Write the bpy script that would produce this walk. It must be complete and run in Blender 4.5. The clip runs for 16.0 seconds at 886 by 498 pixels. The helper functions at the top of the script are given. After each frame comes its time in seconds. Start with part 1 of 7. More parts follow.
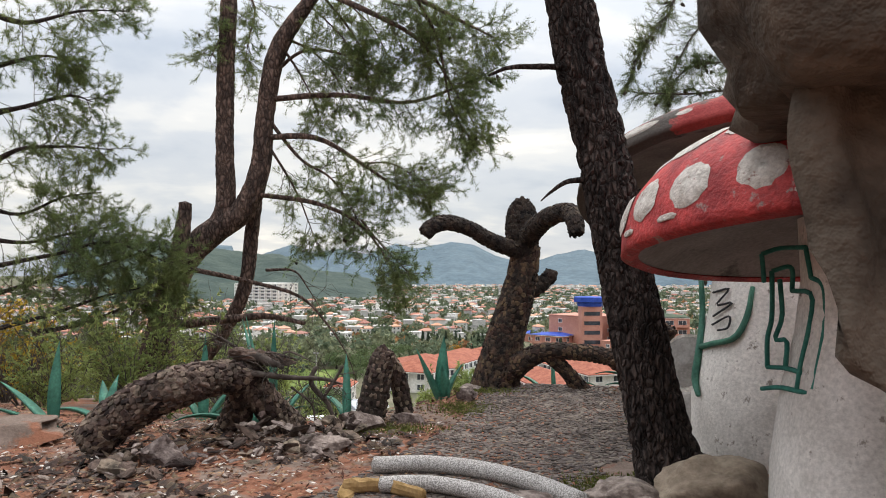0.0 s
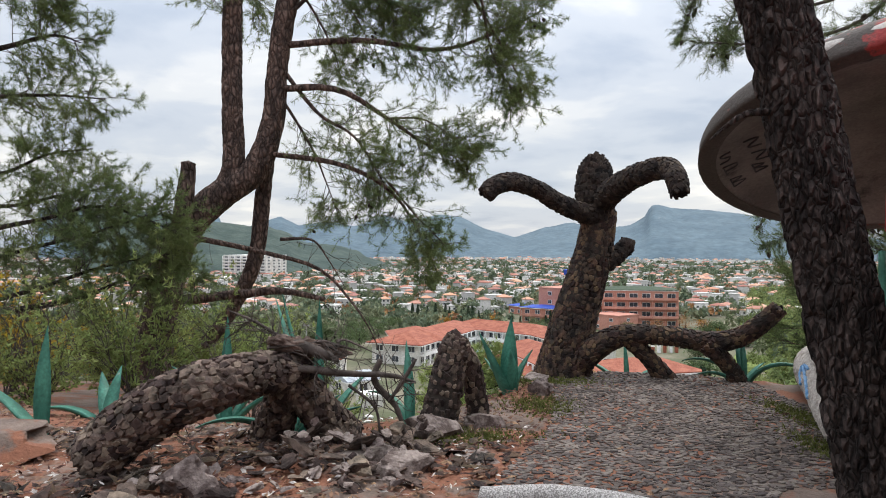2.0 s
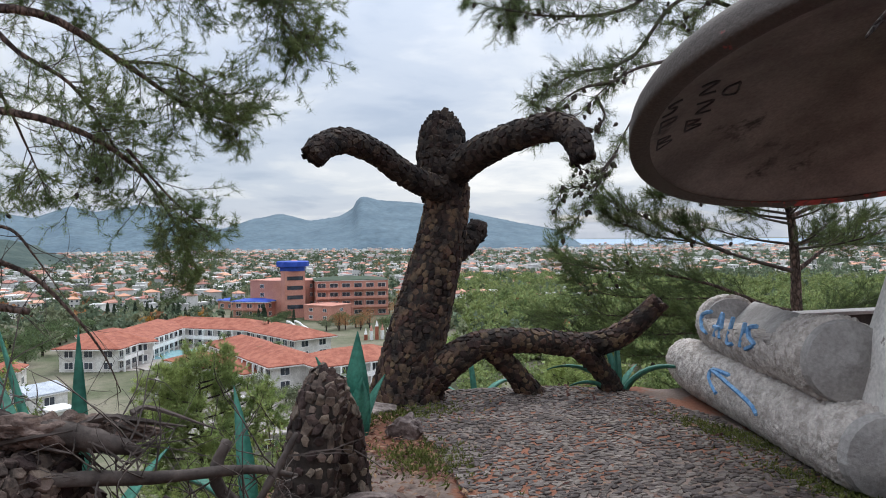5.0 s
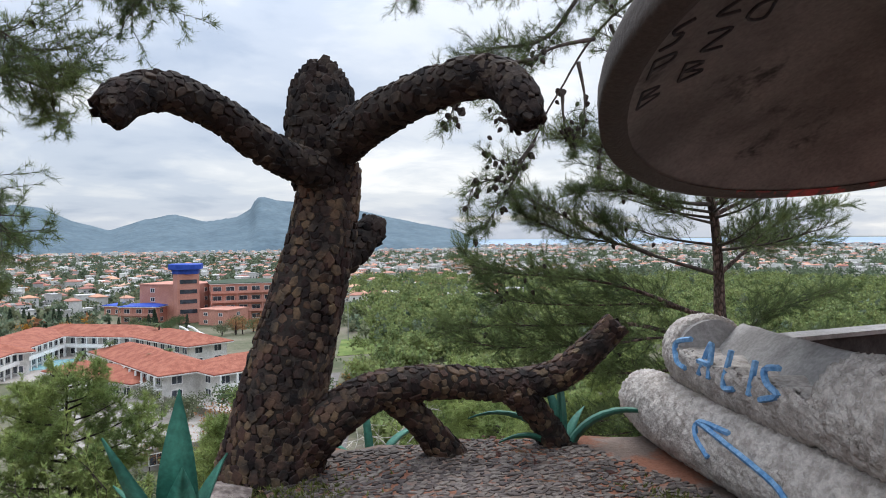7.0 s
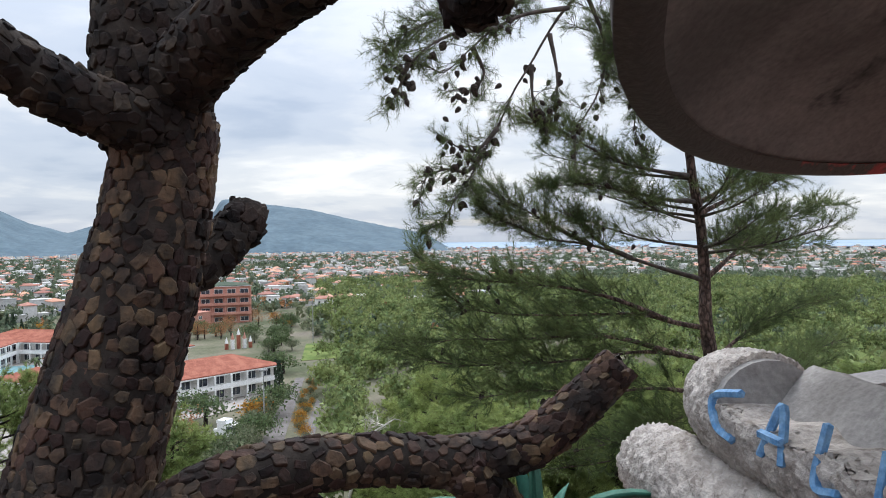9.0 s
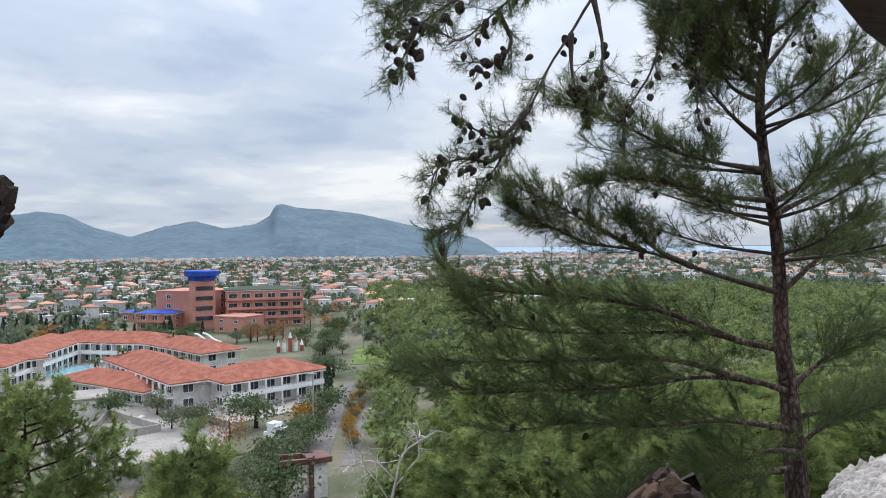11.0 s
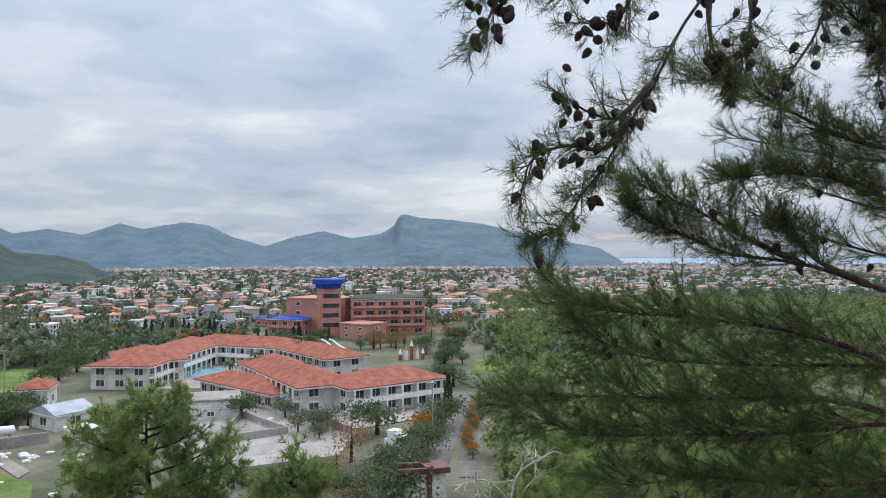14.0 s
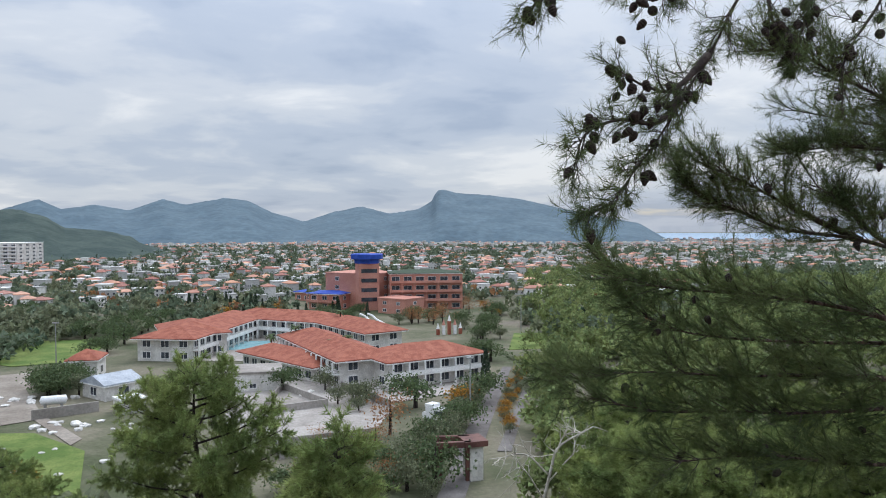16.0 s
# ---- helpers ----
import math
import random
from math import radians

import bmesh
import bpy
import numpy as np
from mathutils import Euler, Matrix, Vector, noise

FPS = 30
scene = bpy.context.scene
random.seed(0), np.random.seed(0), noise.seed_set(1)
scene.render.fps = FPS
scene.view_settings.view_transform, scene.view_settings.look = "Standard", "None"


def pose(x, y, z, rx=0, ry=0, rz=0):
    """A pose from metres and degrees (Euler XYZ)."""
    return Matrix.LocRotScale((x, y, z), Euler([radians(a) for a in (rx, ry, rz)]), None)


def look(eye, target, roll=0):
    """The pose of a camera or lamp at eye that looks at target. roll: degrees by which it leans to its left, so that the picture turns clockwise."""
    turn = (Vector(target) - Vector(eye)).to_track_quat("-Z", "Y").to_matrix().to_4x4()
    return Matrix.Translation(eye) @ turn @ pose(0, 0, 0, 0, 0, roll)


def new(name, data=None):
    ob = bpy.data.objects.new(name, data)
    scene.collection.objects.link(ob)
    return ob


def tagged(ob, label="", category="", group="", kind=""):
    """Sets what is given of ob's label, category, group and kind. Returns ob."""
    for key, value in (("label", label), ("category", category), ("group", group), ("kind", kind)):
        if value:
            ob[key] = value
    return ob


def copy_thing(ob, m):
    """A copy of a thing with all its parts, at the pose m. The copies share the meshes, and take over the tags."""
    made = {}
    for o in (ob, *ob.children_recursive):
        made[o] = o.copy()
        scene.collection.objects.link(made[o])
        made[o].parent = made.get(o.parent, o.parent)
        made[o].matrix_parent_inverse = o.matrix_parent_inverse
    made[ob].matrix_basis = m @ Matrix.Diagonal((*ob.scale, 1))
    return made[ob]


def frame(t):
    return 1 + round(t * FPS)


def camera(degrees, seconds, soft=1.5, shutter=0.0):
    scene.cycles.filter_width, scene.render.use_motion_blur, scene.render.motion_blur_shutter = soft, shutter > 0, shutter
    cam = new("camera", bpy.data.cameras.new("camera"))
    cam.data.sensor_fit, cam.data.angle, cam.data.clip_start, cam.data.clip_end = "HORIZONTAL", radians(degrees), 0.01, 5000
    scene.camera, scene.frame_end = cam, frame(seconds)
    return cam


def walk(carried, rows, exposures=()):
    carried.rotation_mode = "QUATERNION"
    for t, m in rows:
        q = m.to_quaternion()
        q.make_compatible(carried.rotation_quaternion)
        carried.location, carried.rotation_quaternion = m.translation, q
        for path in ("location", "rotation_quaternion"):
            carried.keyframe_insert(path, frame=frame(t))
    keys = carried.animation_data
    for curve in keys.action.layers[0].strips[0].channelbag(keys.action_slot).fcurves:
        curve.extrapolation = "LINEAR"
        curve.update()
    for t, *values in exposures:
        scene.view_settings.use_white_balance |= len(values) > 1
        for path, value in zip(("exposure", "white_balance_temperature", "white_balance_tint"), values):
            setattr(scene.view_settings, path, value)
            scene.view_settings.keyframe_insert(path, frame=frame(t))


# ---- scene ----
import functools

cam = camera(62.3, 16.0, soft=1.0)
METRES, EYE, TILT, LEAN, TURN = 10.8, 1.5, 1.7, 0.0, 0.0
ROWS = [
    (0.0, 0.0, 0.0, 0.0, 0.0, 0.0, 0.0),
    (0.5, -0.012, 0.0368, -0.0027, -0.36, -0.62, -0.14),
    (1.0, -0.0309, 0.0731, -0.0027, -0.41, -1.36, -0.21),
    (1.5, -0.0552, 0.1046, -0.0043, -0.4, -1.81, -0.22),
    (2.0, -0.0728, 0.1366, -0.0084, -0.91, -2.14, -0.21),
    (2.5, -0.0943, 0.1707, -0.0096, -2.21, -2.26, -0.2),
    (3.0, -0.1151, 0.2026, -0.0093, -4.87, -2.35, -0.15),
    (3.5, -0.1292, 0.2413, -0.0124, -9.11, -2.42, -0.19),
    (4.0, -0.1411, 0.2762, -0.0159, -14.32, -2.51, -0.22),
    (4.5, -0.1408, 0.3136, -0.0188, -19.45, -2.64, -0.25),
    (7.0, -0.0595, 0.4997, -0.0247, -30.99, -2.61, -0.32),
    (7.5, -0.035, 0.5319, -0.026, -32.76, -2.55, -0.41),
    (8.0, -0.0126, 0.5626, -0.0287, -33.77, -2.49, -0.43),
    (8.5, 0.0111, 0.592, -0.0306, -33.83, -2.43, -0.42),
    (11.0, 0.1429, 0.7227, -0.0356, -29.56, -2.04, -0.45),
    (11.5, 0.1621, 0.7479, -0.0366, -28.27, -1.99, -0.45),
    (12.0, 0.182, 0.7696, -0.0363, -26.77, -1.86, -0.46),
    (12.5, 0.194, 0.7897, -0.0379, -25.16, -1.76, -0.44),
    (13.0, 0.2041, 0.8084, -0.0384, -23.47, -1.66, -0.42),
    (13.5, 0.2182, 0.8216, -0.0392, -21.73, -1.52, -0.4),
    (14.0, 0.2224, 0.8279, -0.0394, -20.08, -1.34, -0.43),
    (14.5, 0.2195, 0.8298, -0.0381, -18.73, -1.23, -0.45),
    (15.0, 0.2162, 0.8307, -0.0383, -17.91, -1.39, -0.42),
    (15.5, 0.2133, 0.8299, -0.0391, -17.52, -2.06, -0.4),
    (16.0, 0.2129, 0.8299, -0.0393, -17.16, -3.29, -0.36),
]
EXPOSURES = [(0.0, 0.45, 7300, 10), (2.0, 0.4, 6900, 10), (4.5, 0.28, 6500, 10), (7.0, 0.33, 6450, 10), (8.5, 0.36, 6450, 10), (11.0, 0.2, 6300, 10), (13.0, 0.06, 6250, 10), (16.0, 0.0, 6250, 10)]
walk(cam, [(t, pose(0, 0, EYE, TILT, LEAN, TURN) @ pose(METRES * x, METRES * y, METRES * z, 90 + pitch, roll, yaw)) for t, x, y, z, yaw, pitch, roll in ROWS], EXPOSURES)

# ---- world and sun ----
SUN_EL, SUN_AZ = 48.0, 40.0     # degrees above the horizon, degrees from +y towards +x


def make_world():
    w = bpy.data.worlds.new("overcast_sky")
    scene.world = w
    w.use_nodes = True
    nt = w.node_tree
    nt.nodes.clear()
    N = nt.nodes.new
    link = nt.links.new
    out, bg = N("ShaderNodeOutputWorld"), N("ShaderNodeBackground")
    sky = N("ShaderNodeTexSky")
    sky.sky_type, sky.sun_disc = "NISHITA", False
    sky.sun_elevation, sky.sun_rotation = radians(SUN_EL), radians(SUN_AZ)
    tc, sep = N("ShaderNodeTexCoord"), N("ShaderNodeSeparateXYZ")
    link(tc.outputs["Generated"], sep.inputs[0])

    def mth(op, a, b=0.0, c=0.0):
        m = N("ShaderNodeMath")
        m.operation = op
        for i, v in enumerate((a, b, c)):
            if isinstance(v, (int, float)):
                m.inputs[i].default_value = v
            else:
                link(v, m.inputs[i])
        return m.outputs[0]
    up = mth("MAXIMUM", sep.outputs[2], 0.0)
    den = mth("ADD", up, 0.16)
    comb = N("ShaderNodeCombineXYZ")
    link(mth("DIVIDE", sep.outputs[0], den), comb.inputs[0])
    link(mth("DIVIDE", sep.outputs[1], den), comb.inputs[1])

    def cloud(scale, detail, rough, distort, off):
        mp = N("ShaderNodeMapping")
        mp.inputs["Location"].default_value = off
        link(comb.outputs[0], mp.inputs[0])
        n = N("ShaderNodeTexNoise")
        n.inputs["Scale"].default_value, n.inputs["Detail"].default_value = scale, detail
        n.inputs["Roughness"].default_value, n.inputs["Distortion"].default_value = rough, distort
        link(mp.outputs[0], n.inputs["Vector"])
        return n.outputs["Fac"]

    def ramp(fac, stops):
        r = N("ShaderNodeValToRGB")
        r.color_ramp.interpolation = "EASE"
        while len(r.color_ramp.elements) < len(stops):
            r.color_ramp.elements.new(0.5)
        for e, (p, c) in zip(r.color_ramp.elements, stops):
            e.position, e.color = p, (*c, 1)
        link(fac, r.inputs[0])
        return r.outputs[0]
    big = cloud(0.55, 5, 0.5, 0.4, (0.7, 2.1, 0))
    fine = cloud(1.9, 6, 0.55, 0.3, (3.3, 0.4, 0))
    both = mth("ADD", mth("MULTIPLY", big, 0.66), mth("MULTIPLY", fine, 0.34))
    deck = ramp(both, [(0.38, (3.9, 4.6, 5.8)), (0.47, (5.1, 5.7, 6.7)), (0.54, (6.4, 6.8, 7.4)), (0.63, (8.5, 8.6, 8.7))])
    gap = ramp(both, [(0.30, (0.45,) * 3), (0.40, (0.9,) * 3)])
    mix = N("ShaderNodeMix")
    mix.data_type = "RGBA"
    link(gap, mix.inputs["Factor"])
    link(sky.outputs[0], mix.inputs["A"])
    link(deck, mix.inputs["B"])
    lift = mth("MULTIPLY_ADD", mth("MULTIPLY", up, up), 2.8, 0.93)
    vm = N("ShaderNodeVectorMath")
    vm.operation = "SCALE"
    link(mix.outputs["Result"], vm.inputs[0])
    link(lift, vm.inputs["Scale"])
    link(vm.outputs[0], bg.inputs[0])
    bg.inputs[1].default_value = 0.1
    link(bg.outputs[0], out.inputs[0])


make_world()
sun = new("sun", bpy.data.lights.new("sun", "SUN"))
sun.data.energy, sun.data.angle, sun.data.color = 1.5, radians(30), (1.0, 0.96, 0.9)
sun.matrix_world = look((0, 0, 0), (-math.sin(radians(SUN_AZ)) * math.cos(radians(SUN_EL)), -math.cos(radians(SUN_AZ)) * math.cos(radians(SUN_EL)), -math.sin(radians(SUN_EL))))


# ---- materials ----
def mat(name, c1, c2, scale=4.0, rough=0.85, bump=0.3, fine=60.0, rnd=0.0, island=False, spec=0.25, metal=0.0, c3=None, lo=0.38, hi=0.62, stretch=(1, 1, 1), patch=None, drift=None, plates=None):
    """A surface with a broad and a fine variation; rnd: how far single pieces differ; patch: colour, size and cover of blotches; drift: direction in which they spread; plates: size and height ratio of bark plates."""
    m = bpy.data.materials.new(name)
    m.use_nodes = True
    nt = m.node_tree
    b = nt.nodes["Principled BSDF"]
    N, link = nt.nodes.new, nt.links.new
    geo, mp = N("ShaderNodeNewGeometry"), N("ShaderNodeMapping")
    mp.inputs["Scale"].default_value = stretch
    link(geo.outputs["Position"], mp.inputs[0])

    def tex(sc, det=4.0, r=0.6):
        n = N("ShaderNodeTexNoise")
        n.inputs["Scale"].default_value, n.inputs["Detail"].default_value, n.inputs["Roughness"].default_value = sc, det, r
        link(mp.outputs[0], n.inputs["Vector"])
        return n.outputs["Fac"]
    rp = N("ShaderNodeValToRGB")
    rp.color_ramp.elements[0].position, rp.color_ramp.elements[0].color = lo, (*c1, 1)
    rp.color_ramp.elements[1].position, rp.color_ramp.elements[1].color = hi, (*c2, 1)
    if c3:
        e = rp.color_ramp.elements.new(min(0.98, hi + 0.1))
        e.color = (*c3, 1)
    link(tex(scale), rp.inputs[0])
    col = rp.outputs[0]
    if patch:
        pc, psize, cover = patch
        pr = N("ShaderNodeMapRange")
        pr.inputs["From Min"].default_value, pr.inputs["From Max"].default_value = cover, cover + 0.06
        spread = tex(psize, 6.0, 0.7)
        if drift:
            dot, more = N("ShaderNodeVectorMath"), N("ShaderNodeMath")
            dot.operation, more.operation = "DOT_PRODUCT", "MULTIPLY_ADD"
            dot.inputs[1].default_value = drift[0]
            link(geo.outputs["Position"], dot.inputs[0])
            link(dot.outputs["Value"], more.inputs[0])
            more.inputs[1].default_value, more.inputs[2].default_value = drift[1], -drift[1] * drift[2]
            plus = N("ShaderNodeMath")
            link(more.outputs[0], plus.inputs[0])
            link(spread, plus.inputs[1])
            spread = plus.outputs[0]
        link(spread, pr.inputs["Value"])
        mx = N("ShaderNodeMix")
        mx.data_type = "RGBA"
        mx.inputs["B"].default_value = (*pc, 1)
        link(pr.outputs[0], mx.inputs["Factor"])
        link(col, mx.inputs["A"])
        col = mx.outputs["Result"]
    f = tex(fine, 3.0)
    hsv = N("ShaderNodeHueSaturation")
    link(col, hsv.inputs["Color"])
    val = N("ShaderNodeMath")
    val.operation = "MULTIPLY_ADD"
    link(f, val.inputs[0])
    val.inputs[1].default_value, val.inputs[2].default_value = 0.9, 0.55
    v = val.outputs[0]
    if rnd:
        src = geo.outputs["Random Per Island"] if island else N("ShaderNodeObjectInfo").outputs["Random"]
        r2 = N("ShaderNodeMath")
        r2.operation = "MULTIPLY_ADD"
        link(src, r2.inputs[0])
        r2.inputs[1].default_value, r2.inputs[2].default_value = 2 * rnd, 1 - rnd
        mu = N("ShaderNodeMath")
        mu.operation = "MULTIPLY"
        link(v, mu.inputs[0])
        link(r2.outputs[0], mu.inputs[1])
        v = mu.outputs[0]
        hu = N("ShaderNodeMath")
        hu.operation = "MULTIPLY_ADD"
        link(src, hu.inputs[0])
        hu.inputs[1].default_value, hu.inputs[2].default_value = 0.08 * rnd, 0.5 - 0.04 * rnd
        link(hu.outputs[0], hsv.inputs["Hue"])
    link(v, hsv.inputs["Value"])
    link(hsv.outputs[0], b.inputs["Base Color"])
    b.inputs["Roughness"].default_value, b.inputs["Metallic"].default_value = rough, metal
    b.inputs["Specular IOR Level"].default_value = spec
    if plates:
        wob, mv, vo, er = N("ShaderNodeVectorMath"), N("ShaderNodeMapping"), N("ShaderNodeTexVoronoi"), N("ShaderNodeMapRange")
        wn = N("ShaderNodeTexNoise")
        wn.inputs["Scale"].default_value = 9.0
        link(geo.outputs["Position"], wn.inputs["Vector"])
        wob.operation = "MULTIPLY_ADD"
        link(wn.outputs["Color"], wob.inputs[0])
        wob.inputs[1].default_value = (0.06, 0.06, 0.06)
        link(geo.outputs["Position"], wob.inputs[2])
        mv.inputs["Scale"].default_value = (1, 1, plates[1])
        link(wob.outputs[0], mv.inputs[0])
        vo.feature = "DISTANCE_TO_EDGE"
        vo.inputs["Scale"].default_value = plates[0]
        link(mv.outputs[0], vo.inputs["Vector"])
        er.inputs["From Max"].default_value = 0.3
        link(vo.outputs["Distance"], er.inputs["Value"])
        ridge = N("ShaderNodeMath")
        ridge.operation = "MULTIPLY_ADD"
        link(er.outputs[0], ridge.inputs[0])
        ridge.inputs[1].default_value = 1.6
        link(f, ridge.inputs[2])
        f = ridge.outputs[0]
        face = N("ShaderNodeMath")
        face.operation = "MULTIPLY_ADD"
        link(er.outputs[0], face.inputs[0])
        face.inputs[1].default_value, face.inputs[2].default_value = 0.95, 0.45
        both = N("ShaderNodeMath")
        both.operation = "MULTIPLY"
        link(face.outputs[0], both.inputs[0])
        link(hsv.inputs["Value"].links[0].from_socket, both.inputs[1])
        link(both.outputs[0], hsv.inputs["Value"])
    if bump:
        bp = N("ShaderNodeBump")
        bp.inputs["Strength"].default_value, bp.inputs["Distance"].default_value = bump, 0.6 / fine
        link(f, bp.inputs["Height"])
        link(bp.outputs[0], b.inputs["Normal"])
    return m


def leafy(name, c1, c2, through_light=0.25, rnd=0.35, scale=1.3):
    """Foliage: each leaf or needle clump differs a little, and lets some light through."""
    m = mat(name, c1, c2, scale, 0.7, 0, 9.0, rnd, True, 0.2)
    b = m.node_tree.nodes["Principled BSDF"]
    tr, mx = m.node_tree.nodes.new("ShaderNodeBsdfTranslucent"), m.node_tree.nodes.new("ShaderNodeMixShader")
    link = m.node_tree.links.new
    link(b.inputs["Base Color"].links[0].from_socket, tr.inputs[0])
    mx.inputs[0].default_value = through_light
    link(b.outputs[0], mx.inputs[1])
    link(tr.outputs[0], mx.inputs[2])
    link(mx.outputs[0], m.node_tree.nodes["Material Output"].inputs[0])
    return m


SOIL = mat("soil", (0.115, 0.085, 0.07), (0.21, 0.157, 0.132), 1.6, 0.95, 0.6, 40, patch=((0.2, 0.085, 0.052), 1.1, 0.46))
COBBLE = mat("paving_stone", (0.062, 0.048, 0.043), (0.142, 0.115, 0.103), 3, 0.75, 0.4, 70, 0.55, False, 0.35)
COBBLE_I = mat("paving_stone_field", (0.062, 0.048, 0.043), (0.142, 0.115, 0.103), 3, 0.75, 0.4, 70, 0.55, True, 0.35)
CLAD = mat("cladding_stone", (0.02, 0.015, 0.013), (0.088, 0.049, 0.033), 7, 0.8, 0.6, 55, 0.8, False, 0.3)
CLAD_I = mat("cladding_stone_field", (0.02, 0.015, 0.013), (0.088, 0.049, 0.033), 7, 0.8, 0.6, 55, 0.8, True, 0.3)
# Darker cladding for the arms, knob and head.
CLAD_DARK = mat("darker_cladding_stone", (0.013, 0.011, 0.011), (0.046, 0.031, 0.025), 7, 0.85, 0.6, 55, 0.7, True, 0.2)
CLAD_LOG = mat("log_cladding", (0.036, 0.027, 0.023), (0.135, 0.096, 0.08), 9, 0.9, 0.8, 50, 0.75, False, 0.2)
CLAD_LOG_I = mat("log_cladding_field", (0.036, 0.027, 0.023), (0.135, 0.096, 0.08), 9, 0.9, 0.8, 50, 0.75, True, 0.2)
MORTAR = mat("dark_mortar", (0.02, 0.016, 0.014), (0.045, 0.036, 0.03), 8, 0.95, 0.5, 60)
ROCK = mat("grey_rock", (0.09, 0.066, 0.059), (0.26, 0.212, 0.192), 13, 0.9, 0.8, 30, 0.3)
ROCK_BROWN = mat("tan_rock", (0.16, 0.12, 0.09), (0.33, 0.27, 0.21), 4, 0.9, 0.7, 25)
# Base colours lowered to hold the shade over the overhang.
CAVE = mat("brown_concrete_rock", (0.042, 0.033, 0.026), (0.11, 0.09, 0.072), 3, 0.9, 0.8, 14, patch=((0.19, 0.17, 0.15), 2.2, 0.62))
BARK = mat("pine_bark", (0.022, 0.016, 0.015), (0.07, 0.052, 0.047), 9, 0.95, 1.0, 28, stretch=(1, 1, 0.4), plates=(24, 0.42))
BARK_RED = mat("reddish_bark", (0.06, 0.042, 0.037), (0.15, 0.10, 0.083), 7, 0.92, 0.8, 30, stretch=(1, 1, 0.35), plates=(15, 0.4))
BARK_LOG = mat("log_bark", (0.07, 0.05, 0.042), (0.2, 0.145, 0.12), 6, 0.92, 0.9, 24, 0.4, True)
TWIG = mat("twig", (0.042, 0.034, 0.03), (0.095, 0.077, 0.068), 9, 0.9, 0.3, 50)
NEEDLE = leafy("pine_needles", (0.095, 0.14, 0.052), (0.185, 0.225, 0.085), 0.42)
# Lightened needles for the far wood: haze and light are in the colour.
NEEDLE_FAR = leafy("pine_needles_hazy", (0.12, 0.16, 0.065), (0.26, 0.3, 0.115), 0.45, 0.4, 0.22)
NEEDLE_DEEP = leafy("deep_green_needles", (0.075, 0.108, 0.043), (0.15, 0.185, 0.072), 0.4)
CONE = mat("pine_cone", (0.025, 0.02, 0.017), (0.06, 0.045, 0.038), 30, 0.85, 0.6, 90)
CAP_RED = mat("worn_red_paint", (0.25, 0.02, 0.024), (0.46, 0.05, 0.05), 5, 0.6, 0.8, 40, patch=((0.27, 0.2, 0.185), 8.0, 0.585), spec=0.35)
CAP_GREY = mat("weathered_red_paint", (0.26, 0.035, 0.035), (0.36, 0.07, 0.065), 1.6, 0.75, 0.5, 45, patch=((0.075, 0.064, 0.058), 2.6, 0.52), drift=((-0.7, 0.7, 0), 0.2, 2.75))
CAP_SPOT = mat("grey_white_paint", (0.38, 0.35, 0.32), (0.56, 0.53, 0.5), 14, 0.8, 0.9, 50, patch=((0.24, 0.12, 0.11), 16, 0.60))
# Darker copy of grey_plaster: shade under the big cap is in its colour.
CAP_DIM = mat("shaded_stained_plaster", (0.115, 0.103, 0.098), (0.195, 0.175, 0.165), 1.6, 0.85, 0.2, 40, patch=((0.045, 0.043, 0.042), 0.9, 0.57))
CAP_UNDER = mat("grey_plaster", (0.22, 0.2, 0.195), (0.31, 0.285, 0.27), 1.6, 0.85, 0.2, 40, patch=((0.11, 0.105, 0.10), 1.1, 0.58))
PLASTER = mat("flaking_white_plaster", (0.56, 0.53, 0.5), (0.76, 0.73, 0.7), 2.0, 0.85, 0.4, 40, patch=((0.27, 0.235, 0.21), 8.0, 0.605))
VINE = mat("green_paint", (0.03, 0.13, 0.095), (0.06, 0.2, 0.14), 6, 0.6, 0.3, 50, spec=0.4)
AGAVE = mat("agave_leaf", (0.02, 0.115, 0.08), (0.05, 0.2, 0.14), 5, 0.55, 0.25, 40, spec=0.4, patch=((0.25, 0.3, 0.25), 5, 0.66))
LOG_WHITE = mat("white_concrete_bark", (0.35, 0.31, 0.28), (0.56, 0.515, 0.475), 14, 0.9, 1.0, 45, patch=((0.26, 0.225, 0.2), 6.0, 0.6))
LOG_CUT = mat("grey_concrete_cut", (0.26, 0.245, 0.235), (0.38, 0.36, 0.345), 4, 0.85, 0.4, 40)
HOLLOW_SHADE = mat("shaded_hollow", (0.03, 0.027, 0.025), (0.06, 0.052, 0.05), 8, 0.9, 0.3, 50)
SPRAY_BLUE = mat("blue_spray", (0.10, 0.25, 0.48), (0.22, 0.40, 0.62), 20, 0.7, 0.3, 60)
SPRAY_GREEN = mat("green_spray", (0.02, 0.14, 0.115), (0.04, 0.2, 0.16), 12, 0.7, 0.2, 60)
SPRAY_BLACK = mat("black_spray", (0.03, 0.03, 0.035), (0.06, 0.06, 0.065), 12, 0.7, 0.2, 60)
MOSS = mat("moss", (0.07, 0.085, 0.02), (0.14, 0.15, 0.04), 12, 0.95, 0.8, 60)
GRASSLAND = mat("valley_ground", (0.07, 0.082, 0.04), (0.17, 0.155, 0.11), 0.05, 0.95, 0.2, 1.5, c3=(0.17, 0.145, 0.115))
NEEDLE_YOUNG = leafy("young_pine_needles", (0.17, 0.225, 0.08), (0.34, 0.39, 0.14), 0.5, 0.4, 0.5)
HILL = mat("wooded_hill", (0.03, 0.05, 0.045), (0.055, 0.078, 0.066), 0.03, 0.95, 0.4, 0.2)
